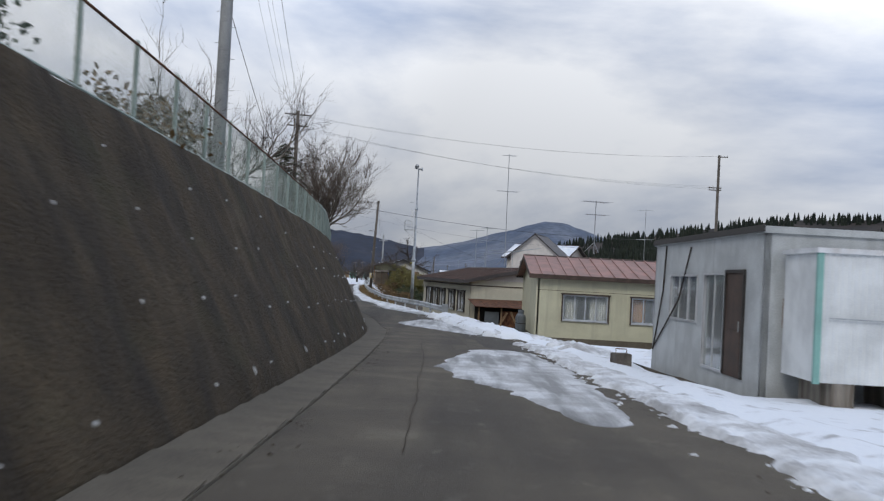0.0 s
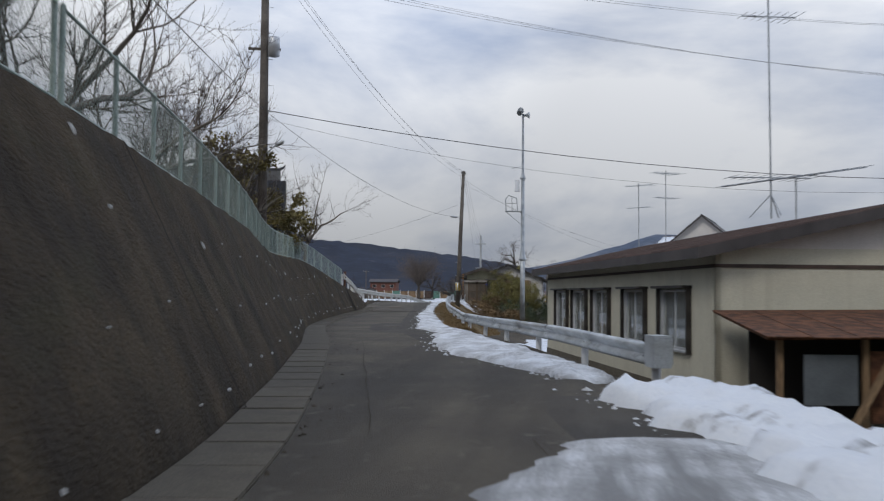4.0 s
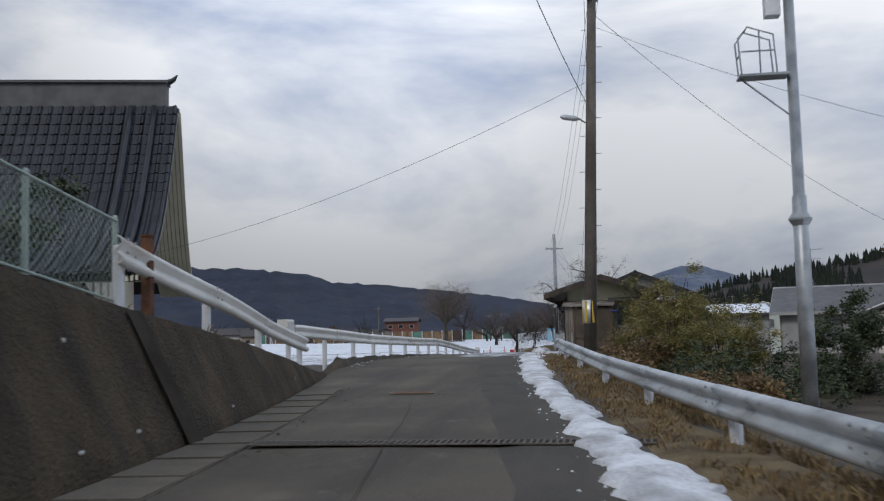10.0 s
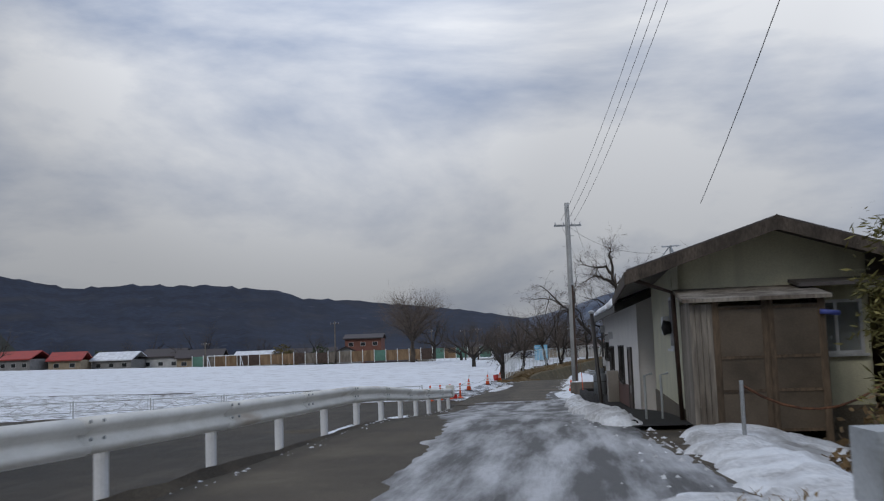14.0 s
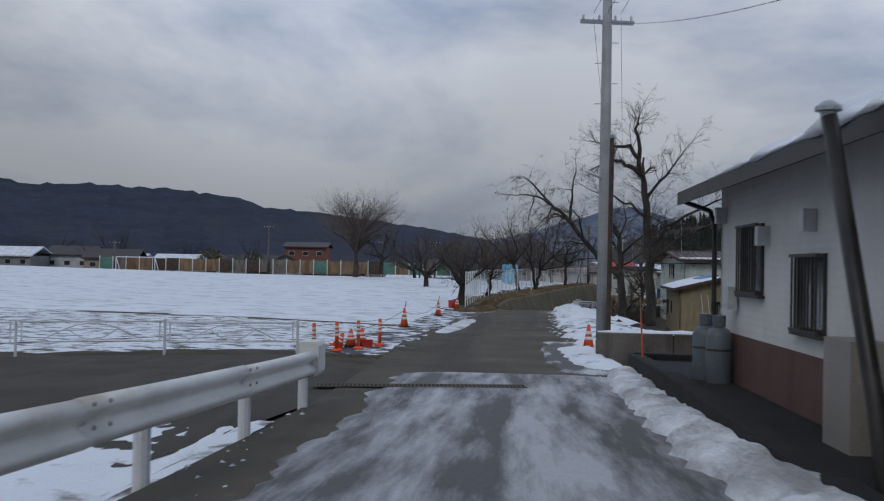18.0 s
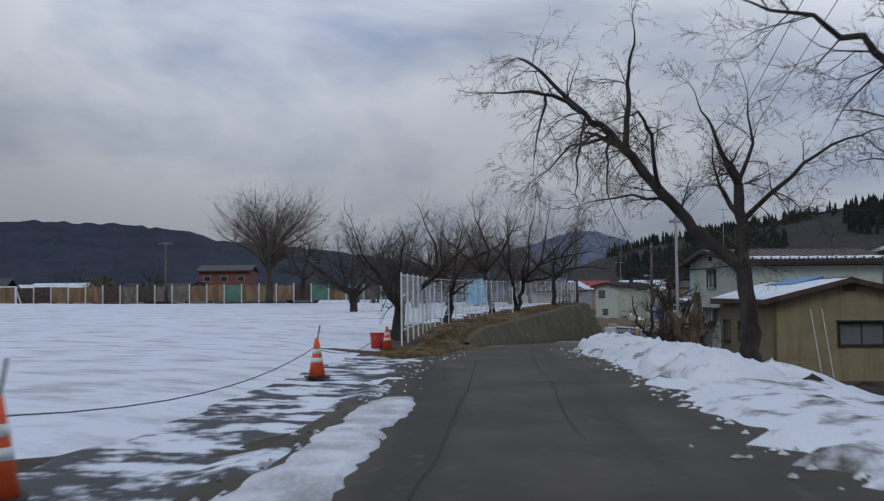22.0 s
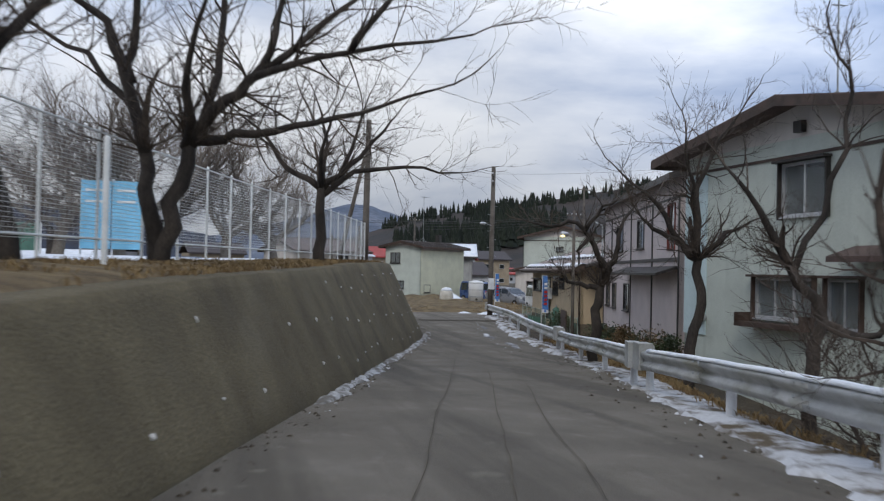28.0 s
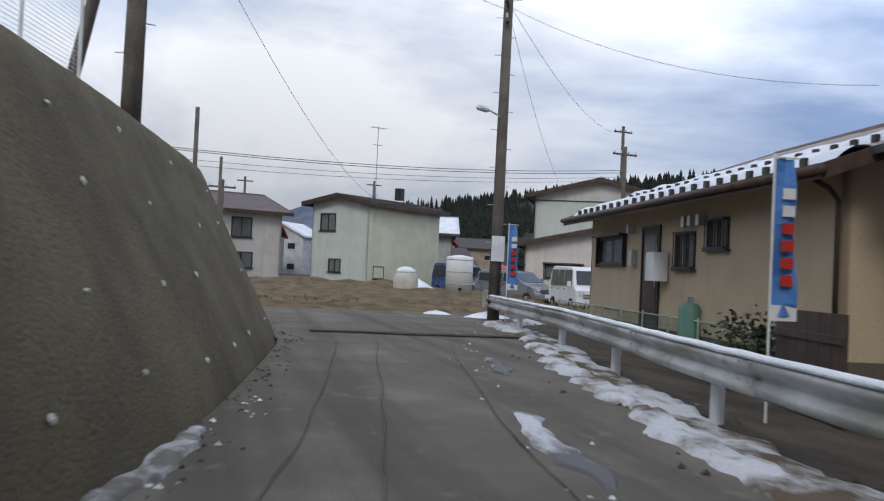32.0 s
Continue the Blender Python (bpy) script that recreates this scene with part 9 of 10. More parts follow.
limbed_tree("old cherry leaning far out over the lane, one stem broken", -6.62, 172.8, -2.25, [
    (0.25, 0.2, [(0, 0, -0.2), (-0.03, 0, 0.6), (-0.05, 0, 1.25), (-0.15, 0, 2.0)], 0.97),
    (0.17, 0.12, [(-0.15, 0, 1.95), (-0.7, 0, 2.4), (-1.2, 0, 2.9), (-1.66, 0, 3.4), (-2.13, 0, 4.0), (-2.6, 0, 4.55)], 0.55),
    (0.11, 0.02, [(-2.6, 0, 4.55), (-2.95, 0, 4.93), (-3.42, -0.1, 5.3), (-3.9, -0.2, 5.6), (-4.6, -0.3, 5.8), (-5.4, -0.4, 5.75)], 0.1),
    (0.09, 0.02, [(-2.6, 0, 4.55), (-2.5, 0.2, 5.6), (-2.42, 0.3, 6.3), (-2.3, 0.3, 7.2)], 0.1),
    (0.07, 0.02, [(-3.42, -0.1, 5.3), (-4.35, 0.3, 6.35), (-4.85, 0.5, 6.7)], 0.1),
    (0.06, 0.015, [(-1.9, 0, 3.7), (-2.2, -0.9, 4.7), (-2.6, -1.9, 5.0), (-3.2, -2.8, 4.7)], 0.1),
    (0.05, 0.012, [(-2.9, 0, 4.85), (-3.7, 0.4, 4.7), (-4.4, 0.7, 4.1)], 0.1),
    (0.05, 0.012, [(-1.66, 0, 3.4), (-2.4, 0.3, 3.6), (-3.3, 0.5, 3.5)], 0.1),
    (0.04, 0.008, [(-3.42, -0.1, 5.3), (-3.6, -0.7, 4.7), (-3.75, -1.0, 3.9), (-3.7, -1.1, 3.3)], 0.1),
    (0.04, 0.008, [(-2.9, 0, 4.9), (-3.1, -0.8, 4.4), (-3.2, -1.3, 3.7), (-3.1, -1.5, 3.2)], 0.1),
    (0.04, 0.008, [(-4.3, -0.2, 5.7), (-4.5, -0.7, 5.0), (-4.6, -0.9, 4.2)], 0.1),
    (0.18, 0.13, [(-0.15, 0, 2.0), (-0.18, 0, 2.9), (-0.22, 0, 3.75)], 0.9),
    (0.08, 0.05, [(-0.2, 0, 3.1), (-0.5, 0, 3.5), (-0.62, 0, 3.75)], 0.95),
    (0.08, 0.015, [(-0.22, 0, 3.7), (-0.6, 0, 4.46), (-0.73, 0, 5.0), (-1.0, 0.2, 5.6)], 0.1),
    (0.07, 0.015, [(-0.25, 0, 3.6), (0.0, -0.2, 4.6), (-0.06, -0.3, 5.5)], 0.1),
    (0.07, 0.015, [(-0.15, 0, 3.0), (0.8, -0.2, 3.9), (1.6, -0.4, 4.5), (2.4, -0.6, 4.8)], 0.1),
    (0.06, 0.015, [(-0.1, 0, 2.5), (0.9, 0.2, 3.1), (1.9, 0.2, 3.2)], 0.1)], 5, 2.4, 0.7, 4, 0.13)
limbed_tree("tall pruned leafless cherry beside the lane", -6.3, 165.2, -1.95, [
    (0.27, 0.15, [(0, 0, -0.2), (-0.02, 0, 0.6), (-0.09, 0, 2.3), (-0.24, 0, 4.0), (-0.36, 0, 5.5)], 0.5),
    (0.13, 0.07, [(-0.36, 0, 5.5), (-0.57, 0, 6.4), (-0.96, 0, 6.95), (-1.55, 0, 6.9)], 0.3),
    (0.12, 0.07, [(-0.4, 0, 5.7), (-1.0, 0, 6.1), (-1.32, 0, 6.27), (-1.7, 0, 6.35)], 0.4),
    (0.11, 0.02, [(-0.57, 0, 6.4), (-0.67, 0.2, 7.7), (-0.53, 0.3, 8.2)], 0.1),
    (0.12, 0.02, [(-0.09, 0, 2.6), (0.5, 0, 3.7), (1.7, 0, 4.4), (3.8, 0.1, 5.5)], 0.1),
    (0.11, 0.02, [(-0.05, 0, 2.2), (1.0, 0, 3.26), (2.9, 0.1, 4.1), (3.6, 0.2, 4.0)], 0.1),
    (0.08, 0.02, [(-0.25, 0, 4.1), (-0.9, 0, 4.6), (-1.58, -0.1, 4.87), (-2.35, -0.1, 5.1)], 0.1),
    (0.08, 0.02, [(-0.3, 0, 4.8), (0.5, -0.2, 5.8), (1.2, -0.4, 6.8)], 0.1)], 7, 3.2, 0.75, 4, 0.03)
fan = [(0.4, 0.26, [(0, 0, -0.3), (0.05, 0, 1.2), (0, 0, 2.5)], 0.97)]
for k in range(30):
    b, a = 2.4 * k, radians(10 + 17 * (k % 4) + (k % 3) * 3)
    e = Vector((math.sin(a) * math.cos(b) * 5.8, math.sin(a) * math.sin(b) * 5.8, 2.4 + 4.5 * math.cos(a) ** 0.8))
    m_ = Vector((e.x * 0.38, e.y * 0.38, 2.4 + (e.z - 2.4) * 0.58))
    fan.append((0.13, 0.035, [(0, 0, 2.3), tuple(m_), tuple(e)], 0.35))
limbed_tree("great round leafless zelkova at the field edge", -29.2, 229.4, -0.95, fan, 41, 2.6, 1.5, 3, 0.0, "bark_brown", rise=0.08, twig="twig_pale")
limbed_tree("cherry with two low stems reaching over the mesh fence", -10.34, 205.6, -1.55, [
    (0.15, 0.11, [(0, 0, -0.2), (-0.14, 0, 0.57), (-0.19, 0, 1.31)], 0.9),
    (0.11, 0.02, [(-0.19, 0, 1.31), (-0.45, 0, 2.33), (-0.68, 0, 2.97), (-1.14, 0, 3.3), (-1.9, 0.1, 3.9)], 0.2),
    (0.09, 0.02, [(-0.4, 0, 2.2), (-0.35, 0.2, 2.9), (-0.5, 0.3, 4.2), (-0.4, 0.4, 5.4)], 0.15),
    (0.07, 0.02, [(-0.25, 0, 1.7), (-1.0, 0.5, 2.6), (-2.0, 0.8, 3.2)], 0.15),
    (0.15, 0.12, [(0.04, 0, -0.2), (0.2, 0, 0.66), (0.36, 0, 1.41)], 0.9),
    (0.12, 0.02, [(0.36, 0, 1.41), (0.82, 0, 2.02), (1.32, 0, 2.47), (2.44, 0, 2.8), (4.16, 0, 3.15)], 0.2),
    (0.08, 0.02, [(1.1, 0, 2.3), (1.45, 0.1, 2.97), (1.52, 0.2, 3.6), (1.8, 0.2, 5.0)], 0.15),
    (0.09, 0.02, [(0.4, 0, 1.5), (0.97, -0.1, 1.58), (1.71, -0.2, 1.68), (2.53, -0.2, 1.95), (3.6, -0.3, 2.3)], 0.2),
    (0.08, 0.02, [(0.5, 0, 1.6), (0.7, 0.5, 2.8), (0.8, 0.8, 4.2), (1.1, 1.0, 5.5)], 0.15),
    (0.08, 0.02, [(0.3, 0, 1.4), (0.4, -0.9, 2.4), (0.7, -1.7, 3.4)], 0.15),
    (0.07, 0.02, [(1.32, 0, 2.47), (2.3, 0.4, 3.4), (3.2, 0.6, 4.4)], 0.15),
    (0.06, 0.02, [(2.44, 0, 2.8), (3.0, -0.3, 3.5), (3.8, -0.4, 4.1)], 0.15)], 8, 3.4, 0.85, 3, 0.0)
limbed_tree("near cherry with a dark leaning stem by the fence", -13.62, 190.7, -1.75, [
    (0.19, 0.15, [(0, 0, -0.2), (0.03, 0, 0.5), (0.05, 0, 0.95)], 0.95),
    (0.13, 0.03, [(0.05, 0, 0.95), (-0.16, 0, 1.7), (-0.45, 0, 2.06), (-0.5, 0.1, 2.9), (-0.9, 0.2, 3.8)], 0.25),
    (0.11, 0.02, [(0.05, 0, 0.95), (0.25, 0, 1.6), (0.82, 0, 2.4), (1.66, 0, 2.7), (2.4, 0.2, 3.2)], 0.2),
    (0.07, 0.02, [(0.05, 0, 0.9), (0.42, 0, 1.26), (0.73, 0, 1.42), (1.3, 0.2, 1.7)], 0.2),
    (0.09, 0.02, [(-0.1, 0, 1.5), (-0.3, 0.6, 2.3), (-0.3, 1.0, 3.4)], 0.2),
    (0.08, 0.02, [(0.2, 0, 1.5), (0.3, 0.8, 2.6), (0.6, 1.3, 3.8)], 0.2),
    (0.08, 0.02, [(-0.2, 0, 1.7), (-1.0, -0.3, 2.3), (-1.9, -0.4, 2.8)], 0.2)], 25, 3.4, 0.8, 3, 0.0)
limbed_tree("wide leafless cherry behind the mesh fence", -11.7, 203.5, -1.6, [
    (0.19, 0.14, [(0, 0, -0.2), (-0.2, 0, 0.9), (-0.4, 0, 1.95)], 0.9),
    (0.11, 0.02, [(-0.4, 0, 1.95), (-0.12, 0, 3.1), (-0.6, 0, 4.2), (-0.9, 0, 5.2)], 0.1),
    (0.11, 0.02, [(-0.4, 0, 1.9), (-1.5, 0, 2.9), (-2.2, 0.2, 3.6), (-2.8, 0.3, 4.3)], 0.1),
    (0.10, 0.02, [(-0.4, 0, 1.95), (0.4, 0.2, 2.9), (1.0, 0.3, 4.1), (1.4, 0.4, 5.0)], 0.1),
    (0.09, 0.02, [(-0.4, 0, 1.8), (-0.8, -1.0, 2.8), (-1.0, -1.9, 3.8)], 0.1),
    (0.09, 0.02, [(-0.4, 0, 1.9), (-0.9, 0.9, 3.0), (-1.3, 1.8, 4.2)], 0.1)], 18, 3.6, 1.0, 3, 0.0)
limbed_tree("low forked garden tree behind the guard rail", -4.1, 197.9, -4.3, [
    (0.2, 0.17, [(0, 0, -0.2), (0.02, 0, 0.7), (0, 0, 1.2)], 0.97),
    (0.14, 0.05, [(0, 0, 1.15), (-0.4, 0, 1.55), (-0.62, 0, 1.75), (-0.95, 0, 2.2), (-1.1, 0, 2.8)], 0.5),
    (0.11, 0.04, [(-0.4, 0, 1.55), (-0.2, 0.1, 2.1), (-0.3, 0.1, 2.7), (-0.1, 0.2, 3.3)], 0.5),
    (0.14, 0.05, [(0, 0, 1.1), (0.45, 0, 1.6), (0.8, 0, 2.1), (1.4, 0, 2.6), (1.7, 0.1, 3.3)], 0.5),
    (0.09, 0.03, [(0.7, 0, 1.95), (0.6, 0.2, 2.6), (0.9, 0.3, 3.2)], 0.4)], 24, 3.6, 0.5, 3, 0.0)
limbed_tree("twisted leafless persimmon in the garden", -0.75, 215.4, -4.6, [
    (0.17, 0.13, [(0, 0, -0.2), (0, 0, 1.5), (0.02, 0, 2.0), (0.14, 0, 2.6)], 0.95),
    (0.09, 0.03, [(0.12, 0, 2.55), (-0.2, 0, 2.64), (-0.7, 0, 2.7), (-0.9, 0, 2.95)], 0.3),
    (0.12, 0.03, [(0.14, 0, 2.6), (0.4, 0, 3.1), (0.57, 0, 3.45), (0.7, 0.2, 4.1), (1.1, 0.3, 4.6)], 0.2),
    (0.11, 0.03, [(0.35, 0, 3.0), (0.15, 0, 3.2), (-0.17, 0, 3.8), (-0.54, 0, 4.2), (-1.15, 0, 4.05), (-1.7, 0.1, 4.15)], 0.3),
    (0.07, 0.02, [(-0.17, 0, 3.8), (-0.5, 0, 3.5), (-0.44, 0, 3.1)], 0.3),
    (0.07, 0.02, [(-0.3, 0, 3.95), (0.1, -0.2, 4.6), (0.5, -0.3, 4.8)], 0.3)], 20, 5.5, 0.5, 3, 0.0)
limbed_tree("crooked leafless fruit tree leaning to the lane", -2.25, 203.4, -4.3, [
    (0.12, 0.08, [(0, 0, -0.2), (-0.06, 0, 1.6), (0.12, 0, 2.1), (-0.35, 0, 2.76)], 0.9),
    (0.08, 0.02, [(-0.35, 0, 2.76), (-0.8, 0, 3.44), (-1.25, 0, 3.97)], 0.5),
    (0.08, 0.02, [(0.12, 0, 2.05), (0.9, 0, 1.88), (1.5, 0.1, 2.2)], 0.3),
    (0.06, 0.02, [(-0.3, 0, 2.7), (0.3, 0.1, 3.8), (0.6, 0.1, 5.0), (0.3, 0.2, 5.7)], 0.4)], 21, 3.0, 0.5, 3, 0.0)
limbed_tree("broad leafless tree behind the temple wall", -13.2, 86.5, gz(-13.2, 86.5), [
    (0.13, 0.1, [(0, 0, -0.2), (0.1, 0, 0.9), (0.2, 0, 1.6)], 0.9),
    (0.08, 0.015, [(0.2, 0, 1.6), (0.9, 0, 2.5), (1.9, 0, 3.1), (2.3, 0, 3.3)], 0.1),
    (0.08, 0.015, [(0.2, 0, 1.5), (0.5, 0.1, 3.0), (0.9, 0.1, 4.6)], 0.1),
    (0.08, 0.015, [(0.1, 0, 1.3), (-0.9, 0, 2.7), (-1.9, 0, 4.2)], 0.1),
    (0.07, 0.015, [(0.1, 0, 1.2), (-1.2, -0.3, 2.5), (-2.9, -0.5, 3.6)], 0.1),
    (0.07, 0.015, [(0.2, 0, 1.6), (0.3, -0.9, 3.0), (0.1, -1.3, 4.2)], 0.1)], 22, 3.0, 0.9, 3, 0.0, "bark_grey")
limbed_tree("spreading leafless cherry by the fence end", -7.35, 218.5, -1.5, [
    (0.19, 0.13, [(0, 0, -0.2), (0, 0, 1.0), (0, 0, 2.0)], 0.9),
    (0.12, 0.025, [(0, 0, 1.9), (0.7, 0, 2.5), (1.4, 0, 3.3), (2.0, 0, 4.0)], 0.1),
    (0.11, 0.025, [(0, 0, 1.7), (0.9, 0, 2.4), (2.2, -0.2, 2.6), (3.7, -0.4, 2.45)], 0.1),
    (0.11, 0.025, [(0, 0, 1.9), (-0.9, 0, 2.4), (-1.5, 0, 3.3), (-2.3, 0, 3.9)], 0.1),
    (0.10, 0.025, [(0, 0, 1.9), (-0.1, -1.0, 2.8), (0.2, -1.8, 3.8)], 0.1),
    (0.10, 0.025, [(0, 0, 2.0), (0.2, 0.6, 3.2), (-0.1, 0.9, 4.4)], 0.1), (0.08, 0.02, [(0.5, 0, 2.3), (0.9, 0.4, 3.4), (1.3, 0.5, 4.6)], 0.1)], 9, 3.8, 0.9, 3, 0.0)
limbed_tree("slender crooked fruit tree before the pale green house", -1.5, 208.3, -4.8, [
    (0.13, 0.1, [(0, 0, -0.2), (-0.09, 0, 1.85), (0.14, 0, 2.6), (0.04, 0, 3.4)], 0.95),
    (0.09, 0.02, [(0.04, 0, 3.4), (-0.32, 0, 3.7), (-0.8, 0, 3.9), (-1.1, 0, 4.2)], 0.1),
    (0.08, 0.02, [(0.04, 0, 3.4), (0.6, 0.0, 3.9), (1.0, -0.1, 4.1)], 0.1),
    (0.09, 0.02, [(0.04, 0, 3.4), (-0.1, -0.1, 4.4), (0.2, -0.1, 5.2), (0.7, -0.2, 6.0)], 0.1),
    (0.07, 0.02, [(-0.32, 0, 3.7), (-0.7, 0.2, 4.4), (-1.3, 0.3, 4.9)], 0.1),
    (0.06, 0.02, [(0.0, 0, 3.8), (-0.3, -0.4, 4.7), (-0.5, -0.6, 5.5)], 0.1)], 10, 4.5, 0.6, 3, 0.02)

# ---------------------------------------------------------------- more poles and the overhead wires
RP = utility_pole("distant dark utility pole with stacked crossarms", 24.3, 87.2, -3.2, 12.7, 0.16, 0.11, "pole_dark", (0, 0), [(15.75, 0.9, 0, 0.3), (13.0, 1.1, 0, -0.25), (12.8, 1.1, 0, -0.25)])
utility_pole("pale pole above the wall corner", -4.12, 236.0, gz(-4.12, 236) - 0.2, 5.0, 0.16, 0.12, "pole_dark", (0.05, 0), [(6.2, 0.7, 40)])
brace = thing("brace_pole", "slanting brace pole leaning on its neighbour", "pole", put(-5.35, 236.6, gz(-5.35, 236.6)))
part("shaft", MB().tube([(0, 0, -0.3), (1.15, -0.5, 5.0)], [0.11, 0.08], 10), "pole_dark", brace, "", True)
utility_pole("thin dark pole past the wall corner", -3.47, 236.5 + 8, gz(-3.47, 244.5) - 0.1, 0.6, 0.06, 0.05, "pole_dark", (0, 0), [], False)
utility_pole("thin dark pole past the wall corner", -2.9, 246.5, gz(-2.9, 246.5) - 0.1, -0.3, 0.05, 0.04, "pole_dark", (0, 0), [], False)
lp = utility_pole("slim grey lamp pole in the garden", 0.85, 221.8, -4.1, -0.4, 0.055, 0.05, "pole_dark", (0, 0), [], False)
head = street_light(lp, (0, 0, 3.5), (-0.6, -0.2, 0.1), 0.3)
M["lamp_glow"] = bpy.data.materials.new("lamp_glow")
M["lamp_glow"].use_nodes = True
lg = M["lamp_glow"].node_tree.nodes["Principled BSDF"]
lg.inputs["Emission Color"].default_value, lg.inputs["Emission Strength"].default_value = (1.0, 0.8, 0.3, 1), 1.6
part("lamp_lens", MB().lathe([(0.01, -0.05), (0.07, -0.03), (0.07, 0.0), (0.02, 0.02)], 10, (-0.42, -0.14, 3.58)), "lamp_glow", head, "lit yellowish lamp lens", True)
utility_pole("slim grey pole beside the snow heap", -5.26, 187.4, -3.3, 2.0, 0.06, 0.05, "pole", (0, 0), [(5.1, 0.5, 10)], False)
for x, y, zz, top in ((-43.8, 248.6, -1.2, 5.0), (-23.7, 242.6, -1.5, 3.0), (-22.2, 246, -1.6, 3.2), (-63, 246, -1.2, 2.6), (-31, 262, -2.6, 3.5), (19.8, 275, -3.8, 6.1), (8.8, 300, -3.5, 4.2), (-1.5, 300, -3.5, 3.9), (14.5, 262, -3.8, 3.0), (-24, 330, -3.5, 5.2), (-12, 342, -3.5, 5.0), (-3.0, 268, -3.8, 0.9)):
    utility_pole("far dark utility pole among the houses", x, y, zz, top, 0.12, 0.09, "pole_dark", (0, 0), [(top - zz - 0.35, 1.3, 15)], False)


def wire(label, a, b, sag=0.5, r=0.006):
    a, b = Vector(a), Vector(b)
    pts = [a.lerp(b, i / 14) - Vector((0, 0, 4 * sag * (i / 14) * (1 - i / 14))) for i in range(15)]
    return tagged(part("overhead_wire", MB().tube(pts, r, 4), "wire"), label, "wire", "overhead wires")


for dx, z0, z1 in ((-0.3, 11.75, 12.6), (0.35, 11.75, 12.62), (-0.5, 10.95, 9.95), (0.1, 10.95, 9.82), (0.5, 10.95, 9.7)):
    wire("thin power line crossing above the houses", (-10.35 + dx, 70.4, z0), (24.3 + dx * 0.6, 87.2, z1), 0.9)
    wire("thin power line up to the concrete pole", (-10.35 + dx, 70.4, z0), (-5.1 + dx, 28.2, z0 + 2.6), 0.5)
wire("heavy telephone cable over the bungalow", (-10.2, 70.4, 6.1), (26, 82, 5.2), 1.2, 0.016)
wire("thin house feed over the bungalow", (-10.2, 70.4, 5.8), (22, 74, 4.3), 1.6)
wire("telephone cable along the wall", (-10.2, 70.4, 6.1), (-5.0, 28.2, 8.0), 0.7, 0.012)
for k, (z0, z1) in enumerate(((11.7, 8.6), (11.6, 8.45), (10.9, 8.2))):
    wire("thin power line from pole to pole", (-10.2 + 0.2 * k, 70.4, z0), (-7.05, 105.6, z1 - 0.3), 0.9)
wire("telephone cable from pole to pole", (-10.2, 70.4, 6.1), (-7.15, 105.6, 5.2), 0.9, 0.008)
wire("thin feed to the temple roof", (-7.12, 105.6, 6.2), (-23.4, 114, 2.9), 0.5)
wire("thin feed to the house by the slope", (-7.05, 105.6, 7.8), (8.5, 124, 2.6), 1.0)
wire("thin feed to the house by the slope", (-7.06, 105.6, 7.5), (12.5, 100, 1.2), 1.2)
for dx in (-0.3, 0.0, 0.3):
    wire("thin power line from pole to pole", (-7.05 + dx * 0.4, 105.6, 8.35), (-9.63 + dx, 147.7, 5.7), 0.8)
wire("house feed to the weathered bungalow", (-7.05, 105.6, 8.1), (-7.7, 121.5, 2.6), 0.4)
wire("house feed to the white house", (-9.63, 147.7, 5.5), (-7.4, 134, 2.9), 0.3)
for dx in (-0.3, 0.3):
    wire("thin power line over the verge", (-9.63 + dx, 147.7, 5.6), (-5.26 + dx * 0.5, 187.4, 1.85), 0.8)
wire("thin power line over the wall", (-4.1, 236, 4.2), (3.65, 243.7, 3.4), 0.4)
wire("thin power line over the roofs", (3.65, 243.7, 3.6), (19.8, 275, 5.7), 0.9)
wire("thin power line over the beige house", (3.65, 243.7, 3.6), (20, 222, 4.6), 0.7)
wire("house feed from the junction pole", (3.65, 243.7, 3.5), (8.2, 236, 0.6), 0.5)
wire("house feed from the junction pole", (3.65, 243.7, 3.5), (12.0, 262, 0.4), 0.7)
for k, zz in enumerate((1.95, 2.1, 1.7, 1.5)):
    wire("bundle of cables along the cross street", (-22, 258 + k, zz + 0.6), (19.8, 275, zz + 1.4), 1.1, 0.02 if k < 2 else 0.012)
wire("thin feed to the pale green house", (-4.1, 236, 3.4), (3.9, 266.5, 0.4), 0.8)

# ---------------------------------------------------------------- junction yard
tank = thing("water_tank", "white cylindrical tank on a dark plinth", "tank", put(5.75, 256.2, gz(5.75, 256.2) + 0.2))
part("plinth", MB().lathe([(0.52, -0.2), (0.52, 0.2)], 18), "pole_dark", tank)
part("shell", MB().lathe([(0.5, 0.2), (0.5, 1.5), (0.48, 1.53), (0.1, 1.6), (0.01, 1.6)], 22), "car_white", tank, "", True)
for zz in (0.5, 0.95, 1.4):
    part("hoop", MB().lathe([(0.505, zz), (0.515, zz + 0.02), (0.505, zz + 0.04)], 22), "steel", tank, "", True)
part("valve", MB().tube([(-0.1, -0.5, 0.35), (-0.1, -0.66, 0.35)], 0.06, 8), "black", tank)
bag = thing("bulk_bag", "white woven bulk bag heaped with snow", "bag", put(3.9, 257.0, gz(3.9, 257) + 0.25))
part("bag", MB().lathe([(0.4, 0), (0.46, 0.15), (0.47, 0.5), (0.42, 0.78), (0.36, 0.82), (0.01, 0.84)], 14), "cloth", bag, "creased woven sack", True)
part("snow_cap", MB().lathe([(0.4, 0.8), (0.34, 0.93), (0.18, 1.02), (0.02, 1.04)], 12), "snow", bag, "rounded snow cap", True)


